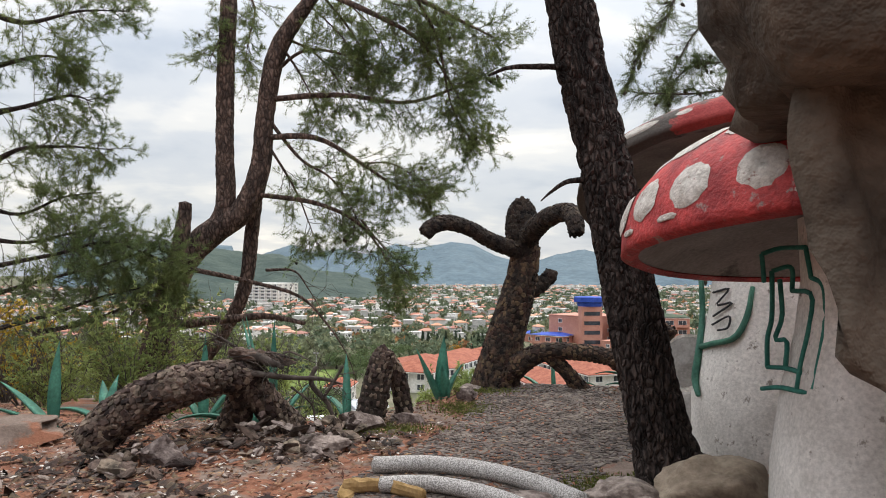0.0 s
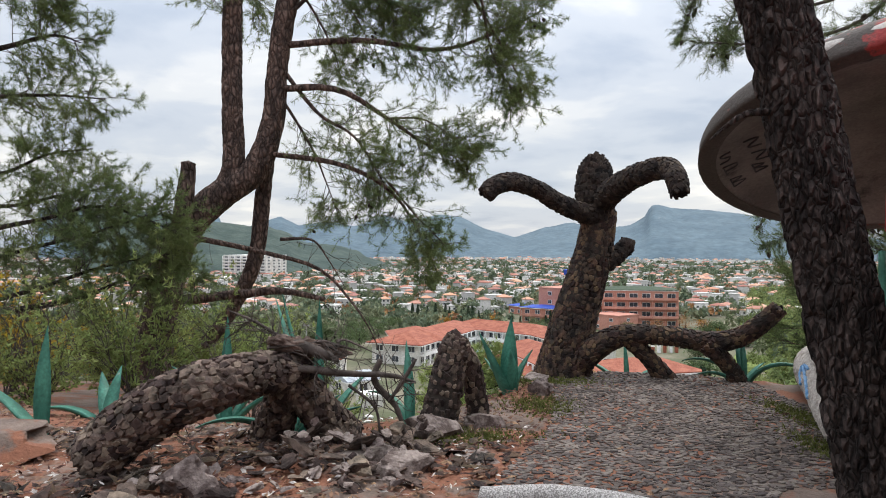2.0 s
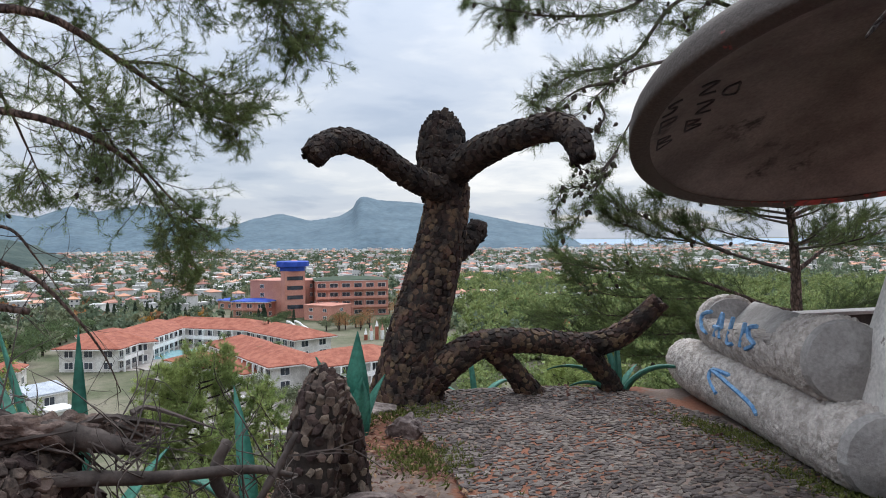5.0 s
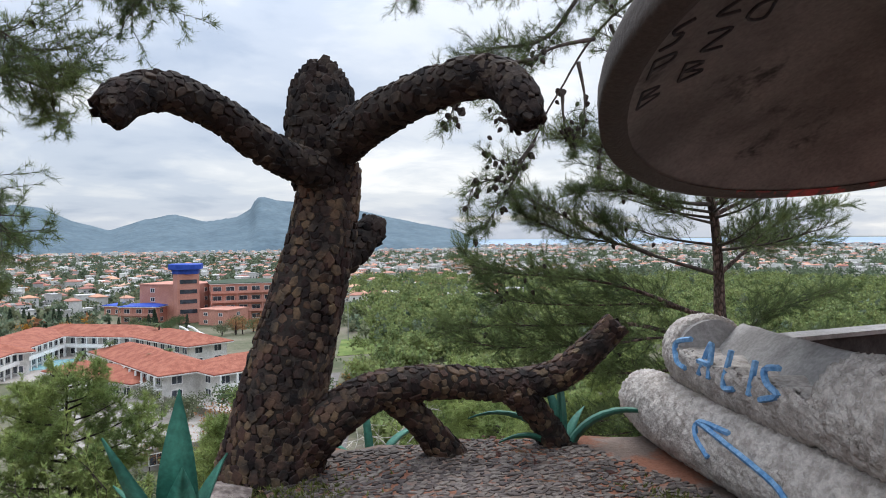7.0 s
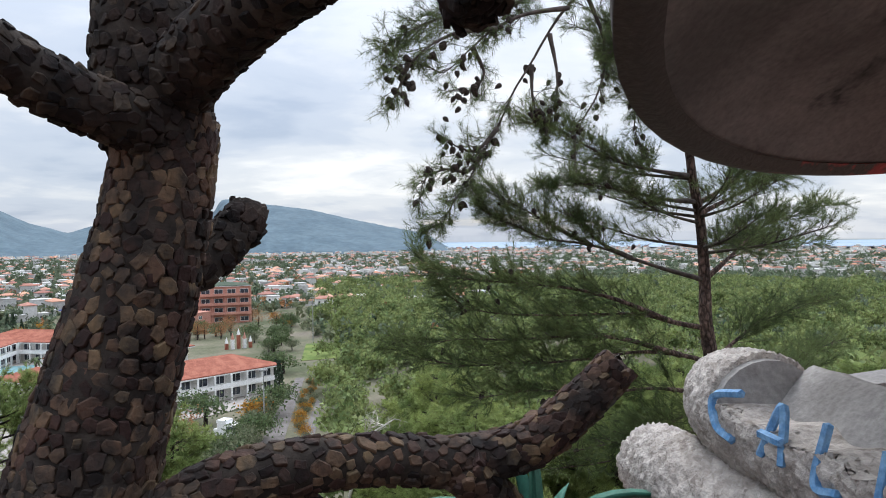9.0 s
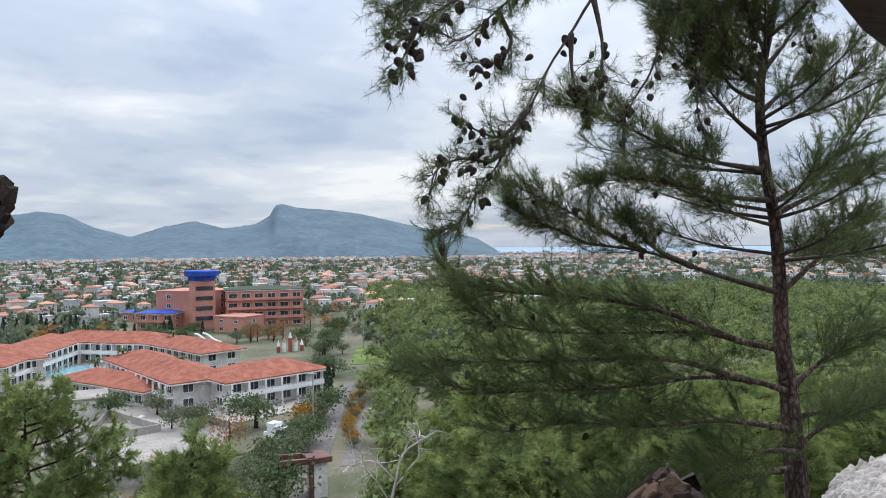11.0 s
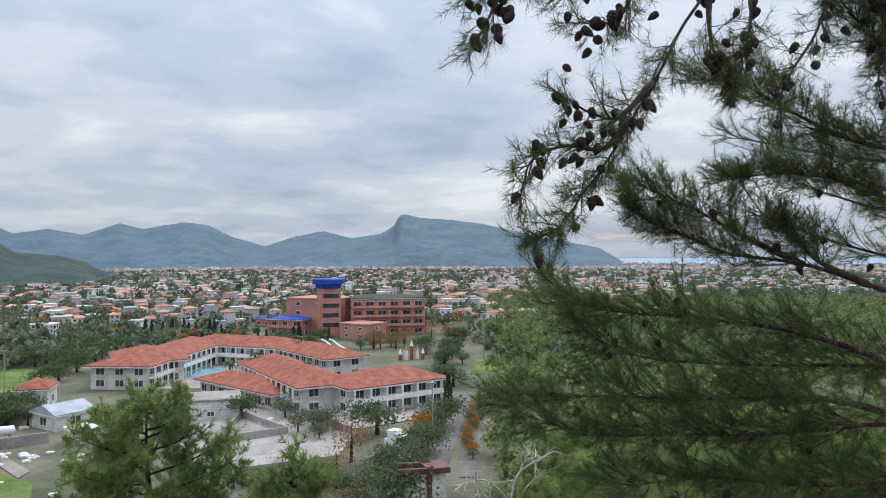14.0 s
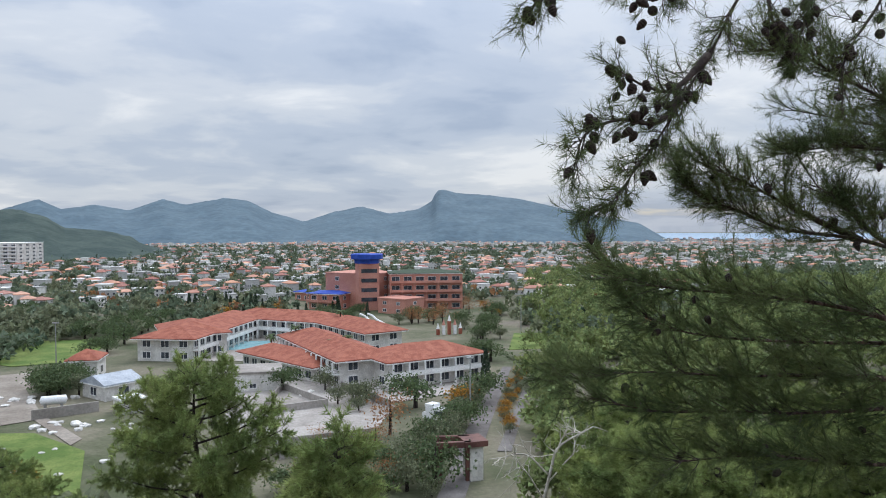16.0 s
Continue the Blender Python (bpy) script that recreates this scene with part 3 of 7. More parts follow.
SPOTS_A = [(0.87, a, 0.125, 1.2) for a in (174, 190, 206, 223, 240, 257, 274, 291, 308)] + [(0.985, a, 0.075, 0.3) for a in (182, 200, 231, 266, 300)] + [(0.55, a, 0.17, 1.0) for a in range(150, 330, 22)] + [(0.25, a, 0.17, 1.0) for a in range(150, 330, 50)] + [(0.62, a, 0.19, 1.0) for a in (0, 40, 80, 120)]
SPOTS_B = [(0.91, a, 0.2, 0.55) for a in range(214, 320, 17)] + [(0.5, a, 0.26, 1.0) for a in range(200, 330, 32)] + [(0.2, 230, 0.26, 1.0), (0.5, 20, 0.26, 1.0), (0.5, 90, 0.26, 1.0)]
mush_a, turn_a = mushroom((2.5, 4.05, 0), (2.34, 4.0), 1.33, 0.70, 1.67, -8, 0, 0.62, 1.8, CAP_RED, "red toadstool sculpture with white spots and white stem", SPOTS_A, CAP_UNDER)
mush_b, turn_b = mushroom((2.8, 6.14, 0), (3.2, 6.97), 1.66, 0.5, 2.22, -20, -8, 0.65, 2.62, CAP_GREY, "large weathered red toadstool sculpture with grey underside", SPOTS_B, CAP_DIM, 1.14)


# ---- overhanging rock at the start ----
def make_overhang():
    rock = thing("rock_overhang", (2.0, 2.2, 0), "brown concrete rock overhang with a hanging drape", "rock")
    v, f = lump((2.55, 2.4, 2.08), (3.4, 2.2, 2.4), 4, 4, 0.22)
    part("boulder", Soup().add(v, f), CAVE, rock, smooth=True)
    s = Soup()
    nx, nz = 40, 30
    pts = []
    for i in range(nx):
        for j in range(nz):
            u, w = i / (nx - 1), j / (nz - 1)
            x = 1.105 + 1.655 * u
            low = float(np.interp(x, [1.06, 1.12, 1.19, 1.24, 1.35, 1.5, 1.9, 3], [1.62, 1.56, 1.36, 1.22, 1.12, 0.9, 0.2, -0.1]))
            z = low + (2.5 - low) * w
            pts.append((x + 0.03 * math.sin(9 * z), 2.25 + 0.12 * min(1.0, 4 * u) * math.sin(7 * x + 2 * z) - 0.35 * u + 0.03 * math.sin(30 * x), z))
    fs = []
    for i in range(nx - 1):
        for j in range(nz - 1):
            q = (i * nz + j, (i + 1) * nz + j, (i + 1) * nz + j + 1, i * nz + j + 1)
            fs += [(q[0], q[1], q[2]), (q[0], q[2], q[3])]
    ob = part("drape", s.add(pts, fs), CAVE, rock, smooth=True)
    md = ob.modifiers.new("thick", "SOLIDIFY")
    md.thickness = 0.06


make_overhang()


# ---- pines ----
def limb_twigs(limb, rng, wood, cen, dirs, twig_n, twig_len, droop, node=0.07, start=0.25, sub=3):
    """Side twigs of a limb: adds wood to a Soup and needle places to two lists."""
    s = spline(limb, 40)
    t, a, b = frames(s[:, :3])
    for _ in range(twig_n):
        u = start + (1 - start) * rng.random() ** 0.8
        i = min(39, int(u * 39))
        an = rng.uniform(0, 2 * np.pi)
        d = t[i] * rng.uniform(0.3, 0.9) + (math.cos(an) * a[i] + math.sin(an) * b[i]) * 0.9 + np.array((0, 0, -droop * rng.random()))
        d /= np.linalg.norm(d)
        ln = twig_len * rng.uniform(0.5, 1.1) * (1.15 - 0.5 * u)
        grow(s[i, :3], d, ln, 0.007, rng, wood, cen, dirs, node, sub, droop)


def grow(p, d, ln, r, rng, wood, cen, dirs, node, depth, droop):
    n = 5
    pts = [np.append(p, r)]
    q, e = np.array(p, float), np.array(d, float)
    for k in range(n - 1):
        e = e + rng.normal(size=3) * 0.14 + np.array((0, 0, -0.10 * droop + 0.05))
        e /= np.linalg.norm(e)
        q = q + e * ln / (n - 1)
        pts.append(np.append(q, r * (1 - 0.7 * (k + 1) / (n - 1))))
        if depth > 0 and rng.random() < 0.85:
            sd = e + rng.normal(size=3) * 0.6
            grow(q, sd / np.linalg.norm(sd), ln * rng.uniform(0.35, 0.6), r * 0.6, rng, wood, cen, dirs, node, depth - 2 if depth > 1 else 0, droop)
    pts = np.array(pts)
    wood.add(*tube(pts, n, 3))
    m = max(3, int(ln * 0.62 / node))
    for w in 1 - 0.6 * np.linspace(0, 1, m) ** 1.5:
        k = w * (n - 1)
        i = min(n - 2, int(k))
        cen.append(pts[i, :3] * (1 - k + i) + pts[i + 1, :3] * (k - i))
        dirs.append(e)


def bark_tube(path, n, seg, depth, seed, plate=(9.0, 5.0)):
    """A trunk whose bark stands out in upright plates with furrows between."""
    v, f = tube(path, n, seg)
    s = spline(path, n)
    v = np.array(v)
    run = np.concatenate([[0], np.cumsum(np.linalg.norm(np.diff(s[:, :3], axis=0), axis=1))])
    for i in range(n):
        for j in range(seg):
            k = i * seg + j
            o = v[k] - s[i, :3]
            a = 2 * math.pi * j / seg
            q = Vector((math.cos(a) * plate[0] * 0.16, math.sin(a) * plate[0] * 0.16, run[i] * plate[1] * 0.2)) * 3.2 + Vector((seed, seed * 2, 0))
            dist = noise.voronoi(q)[0]
            h = min(1.0, (dist[1] - dist[0]) * 3.2) + 0.35 * noise.noise(q * 2.3)
            v[k] = s[i, :3] + o * (1 + depth * (h - 0.7) / max(0.05, s[i, 3]))
    return v, f


def pine(at, label, trunks, limbs, seed, bark, needle_len=0.1, needle_w=0.004, per=12, twigs=26, twig_len=0.6, droop=0.4, cones=0, bare=(), node=0.07, mat_n=None, sub=3, rough_bark=None):
    rng = np.random.default_rng(seed)
    base = thing("pine_tree", at, label, "tree")
    for p in trunks:
        if rough_bark:
            part("trunk", Soup().add(*bark_tube(p, *rough_bark[:3], seed, rough_bark[3])), bark, base, smooth=True)
        else:
            part("trunk", Soup().add(*tube(p, 30, 14, 0.045, rng)), bark, base, smooth=True)
    wood, cen, dirs = Soup(), [], []
    stem = np.vstack([spline(p, 80)[:, :3] for p in trunks])
    for p in limbs:
        gap = np.linalg.norm(stem - np.array(p[0][:3]), axis=1)
        if gap.min() < 1.3:
            p = [(*stem[int(gap.argmin())], p[0][3])] + list(p[1:])
        part("limb", Soup().add(*tube(p, 18, 7, 0.06, rng)), bark, base, smooth=True)
        ln = np.linalg.norm(np.diff(np.asarray(p)[:, :3], axis=0), axis=1).sum()
        limb_twigs(p, rng, wood, cen, dirs, int(twigs * ln), twig_len, droop, node, 0.2, sub)
    for p in bare:
        gap = np.linalg.norm(stem - np.array(p[0][:3]), axis=1)
        if gap.min() < 0.8:
            p = [(*stem[int(gap.argmin())], p[0][3])] + list(p[1:])
        part("limb", Soup().add(*tube(p, 18, 6, 0.05, rng)), bark, base, smooth=True)
        for _ in range(0 if rough_bark and rough_bark[1] > 90 else 7):
            i = rng.integers(6, 18)
            q = spline(p, 18)[i, :3]
            d = rng.normal(size=3) * 0.6 + np.array((0.5, 0, -0.35))
            grow(q, d / np.linalg.norm(d), rng.uniform(0.3, 0.8), 0.006, rng, wood, [], [], 1, 1, droop)
    if wood.v:
        tagged(part("twigwork", wood, TWIG, base), kind="stuff")
    if cen:
        cen, dirs = np.array(cen), np.array(dirs)
        part("crown", Soup().add(*needles(cen, dirs, per, needle_len, needle_w, 0.55, rng)), mat_n or NEEDLE, base, "green needle clumps")
        if cones:
            me = cone_mesh()
            for i in rng.choice(len(cen), cones, replace=False):
                ob = new("cone", me)
                ob.parent = base
                k = rng.uniform(0.8, 1.25)
                ob.matrix_basis = Matrix.Translation(Vector(cen[i]) - base.location + Vector((0, 0, -0.02))) @ Euler((rng.uniform(2.2, 4.0), rng.uniform(-0.6, 0.6), rng.uniform(0, 6))).to_matrix().to_4x4() @ Matrix.Scale(k, 4)
    return base


@functools.lru_cache(None)
def cone_mesh():
    prof = [(0.004, -0.035), (0.018, -0.03), (0.026, -0.015), (0.022, -0.01), (0.027, 0.0), (0.021, 0.008), (0.022, 0.014), (0.014, 0.024), (0.013, 0.03), (0.003, 0.042)]
    return Soup().add(*revolve(prof, 8, 0.08, 2)).mesh("cone", CONE)


# the dark leaning trunk beside the toadstools
pine((1.6, 5.55, 0), "dark leaning pine trunk with deeply furrowed bark", [[(1.62, 5.23, 0.06, 0.26), (1.57, 5.25, 0.25, 0.22), (1.48, 5.30, 0.69, 0.2), (1.36, 5.40, 1.42, 0.192), (1.21, 5.50, 2.35, 0.188), (1.04, 5.55, 3.14, 0.184), (0.94, 5.55, 3.75, 0.175), (0.74, 5.55, 4.89, 0.16)]], [], 11, BARK, rough_bark=(230, 100, 0.03, (9.0, 7.5)),
     bare=[[(0.96, 5.45, 3.03, 0.03), (0.70, 5.45, 3.03, 0.022), (0.49, 5.45, 3.02, 0.016), (0.34, 5.45, 2.96, 0.008)], [(1.10, 5.45, 2.19, 0.025), (0.95, 5.45, 2.17, 0.02), (0.81, 5.45, 2.09, 0.012), (0.73, 5.45, 2.02, 0.005)]])

# the forked pine on the slope
pine((-5.2, 13.6, -0.6), "forked pine with reddish bark and drooping green branches", [
    [(-5.44, 13.60, -1.01, 0.36), (-5.32, 13.60, -0.17, 0.3), (-5.15, 13.60, 0.66, 0.27), (-4.86, 13.60, 1.60, 0.26), (-4.29, 13.60, 2.21, 0.25), (-3.72, 13.60, 2.63, 0.22), (-3.41, 13.60, 3.39, 0.19), (-3.31, 13.60, 4.45, 0.17), (-3.09, 13.60, 5.62, 0.17), (-2.48, 13.60, 6.58, 0.12), (-1.95, 13.60, 7.22, 0.08)],
    [(-4.19, 13.60, 2.28, 0.2), (-4.04, 13.60, 2.75, 0.18), (-4.07, 13.60, 3.81, 0.165), (-4.06, 13.60, 5.30, 0.16), (-3.99, 13.60, 7.01, 0.15)],
    [(-4.66, 14.00, -0.33, 0.13), (-4.19, 14.00, 0.31, 0.12), (-3.79, 14.00, 1.17, 0.13), (-3.64, 14.00, 2.36, 0.13), (-3.49, 14.00, 3.55, 0.1), (-3.30, 14.00, 4.97, 0.09)],
    [(-4.87, 13.20, 1.09, 0.16), (-4.71, 13.20, 2.11, 0.14), (-4.65, 13.20, 2.72, 0.11)]],
    [[(-3.16, 13.30, 4.69, 0.06), (-1.90, 13.30, 4.71, 0.05), (-0.66, 13.30, 4.57, 0.035), (0.37, 13.30, 4.90, 0.02), (0.99, 13.30, 5.21, 0.01)],
     [(-3.15, 13.30, 4.02, 0.06), (-2.31, 13.30, 3.92, 0.05), (-1.48, 13.30, 3.45, 0.035), (-0.86, 13.30, 3.04, 0.02), (-0.20, 13.30, 2.78, 0.008)],
     [(-3.20, 13.20, 2.82, 0.05), (-2.29, 13.20, 2.72, 0.04), (-1.47, 13.20, 2.31, 0.03), (-0.96, 13.20, 1.60, 0.015), (-0.65, 13.20, 0.89, 0.006)],
     [(-2.27, 13.00, 6.66, 0.06), (-1.36, 13.00, 6.15, 0.05), (-0.45, 13.00, 5.64, 0.035), (0.16, 13.00, 4.82, 0.02), (0.77, 13.00, 3.71, 0.008)],
     [(-1.64, 12.80, 6.89, 0.06), (-0.64, 12.80, 6.38, 0.05), (0.36, 12.80, 5.88, 0.03), (0.96, 12.80, 5.58, 0.01)],
     [(-3.29, 13.50, 5.16, 0.04), (-2.56, 13.50, 5.59, 0.03), (-1.72, 13.50, 5.48, 0.02), (-0.99, 13.50, 5.16, 0.01)],
     [(-3.18, 13.50, 4.42, 0.04), (-2.65, 13.50, 3.58, 0.03), (-2.03, 13.50, 3.17, 0.02), (-1.50, 13.50, 2.33, 0.008)],
     [(-0.84, 12.90, 6.93, 0.05), (-0.14, 12.90, 5.71, 0.03), (0.16, 12.90, 4.40, 0.015), (0.66, 12.90, 3.59, 0.006)],
     [(-1.45, 13.00, 2.40, 0.02), (-1.04, 13.00, 1.90, 0.012), (-0.54, 13.00, 1.40, 0.006)],
     [(-3.09, 13.60, 5.94, 0.03), (-2.47, 13.60, 5.62, 0.02), (-2.05, 13.60, 5.19, 0.012), (-1.73, 13.60, 4.55, 0.005)],
     [(-2.36, 13.50, 6.75, 0.03), (-1.83, 13.50, 6.12, 0.02), (-1.51, 13.50, 5.59, 0.012), (-1.41, 13.50, 4.95, 0.005)],
     [(-1.92, 13.40, 7.03, 0.03), (-1.09, 13.40, 6.50, 0.02), (-0.46, 13.40, 6.29, 0.012), (0.06, 13.40, 5.66, 0.005)],
     [(-1.47, 13.20, 3.44, 0.02), (-0.96, 13.20, 3.44, 0.014), (-0.55, 13.20, 3.23, 0.008), (-0.09, 13.20, 2.87, 0.004)],
     [(-3.86, 13.60, 7.01, 0.03), (-4.07, 13.60, 6.15, 0.02), (-4.38, 13.60, 5.40, 0.008)],
     [(-3.03, 13.70, 6.18, 0.03), (-2.60, 13.70, 6.51, 0.02), (-1.96, 13.70, 5.97, 0.012), (-1.32, 13.70, 5.11, 0.005)],
     [(-3.05, 13.80, 5.68, 0.03), (-2.72, 13.80, 5.25, 0.02), (-2.40, 13.80, 4.60, 0.012), (-2.29, 13.80, 4.06, 0.005)],
     [(-2.41, 13.80, 7.31, 0.03), (-1.98, 13.80, 6.76, 0.02), (-1.33, 13.80, 6.11, 0.012), (-0.90, 13.80, 5.25, 0.005)],
     [(-3.70, 13.80, 7.31, 0.03), (-3.59, 13.80, 6.54, 0.02), (-3.69, 13.80, 5.89, 0.012), (-3.79, 13.80, 5.25, 0.005)],
     [(-3.25, 13.70, 4.04, 0.03), (-2.80, 13.70, 3.08, 0.02), (-2.53, 13.70, 2.45, 0.012), (-2.37, 13.70, 2.02, 0.005)]],
    21, BARK_RED, twigs=13, twig_len=0.75, cones=60, rough_bark=(110, 44, 0.02, (7.0, 5.0)),
    bare=[[(-4.76, 13.30, 0.35, 0.09), (-3.93, 13.30, 0.62, 0.075), (-3.21, 13.30, 0.68, 0.06), (-2.50, 13.30, 0.55, 0.04)], [(-4.31, 13.20, 1.51, 0.05), (-3.50, 13.20, 1.31, 0.04), (-2.58, 13.20, 1.04, 0.03), (-2.07, 13.20, 0.53, 0.02), (-1.74, 13.20, 0.03, 0.012), (-1.56, 13.20, -0.43, 0.006)],
          [(-3.19, 13.20, 1.51, 0.03), (-2.69, 13.20, 1.50, 0.02), (-2.43, 13.20, 1.19, 0.012), (-2.12, 13.20, 0.68, 0.006)]])

# pines at the far side of the slope, seen from the start
pine((-8.5, 12.2, -0.6), "dense green pine branches over the slope", [[(-7.89, 12.20, -0.56, 0.2), (-8.04, 12.20, 2.25, 0.17), (-8.00, 12.20, 5.10, 0.15), (-7.96, 12.20, 7.99, 0.1)]],
     [[(-7.83, 12.00, 2.89, 0.07), (-7.10, 12.00, 3.45, 0.04), (-6.26, 12.00, 3.54, 0.02), (-5.43, 12.00, 3.49, 0.008)], [(-7.87, 12.00, 4.85, 0.07), (-7.12, 12.00, 4.94, 0.04), (-6.47, 12.00, 5.04, 0.02), (-5.91, 12.00, 4.76, 0.008)], [(-7.89, 12.00, 5.98, 0.07), (-6.95, 12.00, 5.60, 0.04), (-6.02, 12.00, 5.79, 0.02), (-5.18, 12.00, 5.79, 0.008)],
      [(-7.79, 11.90, 4.08, 0.07), (-6.87, 11.90, 4.17, 0.04), (-6.13, 11.90, 4.36, 0.02), (-5.72, 11.90, 4.26, 0.008)], [(-7.95, 12.20, 2.06, 0.06), (-7.00, 12.20, 1.97, 0.03), (-6.25, 12.20, 2.11, 0.02), (-5.50, 12.20, 2.25, 0.008)], [(-7.96, 12.20, 2.72, 0.06), (-7.11, 12.20, 2.44, 0.03), (-6.36, 12.20, 2.72, 0.02), (-5.70, 12.20, 2.81, 0.008)],
      [(-7.48, 11.80, 0.95, 0.05), (-6.58, 11.80, 1.31, 0.03), (-5.49, 11.80, 1.59, 0.02), (-4.41, 11.80, 1.95, 0.008)], [(-7.47, 11.80, 0.41, 0.05), (-6.39, 11.80, 0.77, 0.03), (-5.31, 11.80, 1.13, 0.02), (-4.31, 11.80, 1.31, 0.008)], [(-7.31, 11.80, 1.50, 0.05), (-6.22, 11.80, 1.77, 0.03), (-5.32, 11.80, 1.95, 0.02), (-4.13, 11.80, 1.50, 0.008)],
      [(-6.57, 11.80, 0.50, 0.05), (-5.66, 11.80, 0.68, 0.03), (-4.94, 11.80, 0.95, 0.02), (-4.12, 11.80, 0.77, 0.008)]], 31, BARK, twigs=13, twig_len=0.7, per=13)

# the pine below the terrace
STEM = [(11.3, 14.5, -3.06, 0.19), (11.22, 14.5, -2.41, 0.165), (11.12, 14.5, -1.55, 0.143), (11.01, 14.5, -0.81, 0.124), (10.86, 14.5, -0.07, 0.108), (10.83, 14.5, 0.66, 0.094), (10.73, 14.5, 1.54, 0.081), (10.49, 14.5, 2.48, 0.07), (10.41, 14.5, 3.42, 0.061), (10.65, 14.5, 4.39, 0.053), (10.97, 14.5, 5.48, 0.046), (11.1, 14.5, 6.87, 0.04)]
FANS = [[(10.89, 14.5, -0.23, 0.05), (10.27, 14.72, -0.09, 0.038), (9.84, 14.95, 0.04, 0.029), (9.2, 15.18, 0.07, 0.023), (8.47, 15.4, 0.08, 0.017), (7.67, 15.62, 0.13, 0.013), (7.09, 15.85, 0.22, 0.01), (6.71, 16.08, 0.47, 0.008), (6.36, 16.3, 1.03, 0.006)],
         [(10.11, 14.6, -0.06, 0.05), (9.16, 14.84, 0.32, 0.033), (8.38, 15.08, 0.53, 0.021), (7.62, 15.32, 0.63, 0.014), (6.72, 15.56, 0.72, 0.009), (6.2, 15.8, 0.84, 0.006)],
         [(10.81, 14.4, -0.78, 0.05), (10.29, 14.56, -0.62, 0.037), (9.45, 14.71, -0.51, 0.027), (8.67, 14.87, -0.55, 0.02), (7.84, 15.03, -0.56, 0.015), (7.15, 15.19, -0.52, 0.011), (6.57, 15.34, -0.52, 0.008), (5.86, 15.5, -0.37, 0.006)],
         [(10.22, 14.5, -0.61, 0.05), (9.1, 14.78, -0.27, 0.033), (8.35, 15.06, -0.21, 0.021), (7.45, 15.34, -0.21, 0.014), (6.59, 15.62, -0.17, 0.009), (5.76, 15.9, -0.25, 0.006)],
         [(10.93, 14.4, -1.34, 0.05), (9.7, 14.55, -1.1, 0.029), (8.49, 14.7, -1.05, 0.017), (7.41, 14.85, -0.9, 0.01), (6.5, 15.0, -0.92, 0.006)],
         [(10.99, 14.4, -1.67, 0.05), (10.18, 14.3, -1.53, 0.029), (9.38, 14.2, -1.6, 0.017), (8.35, 14.1, -1.62, 0.01), (7.35, 14.0, -1.58, 0.006)],
         [(10.78, 14.3, -1.85, 0.05), (9.61, 14.3, -1.82, 0.025), (8.37, 14.3, -1.96, 0.012), (7.19, 14.3, -1.87, 0.006)],
         [(10.89, 14.5, 0.62, 0.05), (11.49, 14.42, 1.01, 0.029), (12.19, 14.35, 1.46, 0.017), (13.06, 14.27, 1.68, 0.01), (14.24, 14.2, 1.92, 0.006)],
         [(11.07, 14.5, -0.81, 0.05), (11.49, 14.42, -0.51, 0.029), (12.19, 14.35, -0.19, 0.017), (13.06, 14.27, -0.02, 0.01), (14.24, 14.2, 0.18, 0.006)],
         [(11.13, 14.5, -1.72, 0.05), (11.58, 14.4, -1.43, 0.025), (12.39, 14.3, -1.26, 0.012), (13.74, 14.2, -1.13, 0.006)],
         [(11.07, 14.5, -1.22, 0.05), (12.62, 14.8, -1.3, 0.025), (14.39, 15.1, -1.17, 0.012), (16.82, 15.4, -1.03, 0.006)],
         [(10.65, 14.5, 1.86, 0.05), (11.36, 14.42, 2.2, 0.029), (12.2, 14.35, 2.81, 0.017), (12.8, 14.27, 3.44, 0.01), (13.43, 14.2, 3.83, 0.006)],
         [(10.71, 14.5, 1.7, 0.05), (11.49, 14.33, 2.03, 0.025), (12.32, 14.17, 2.38, 0.012), (13.36, 14.0, 2.66, 0.006)],
         [(10.8, 14.5, 1.14, 0.05), (11.97, 14.83, 1.21, 0.025), (13.52, 15.17, 1.09, 0.012), (15.84, 15.5, 1.16, 0.006)]]
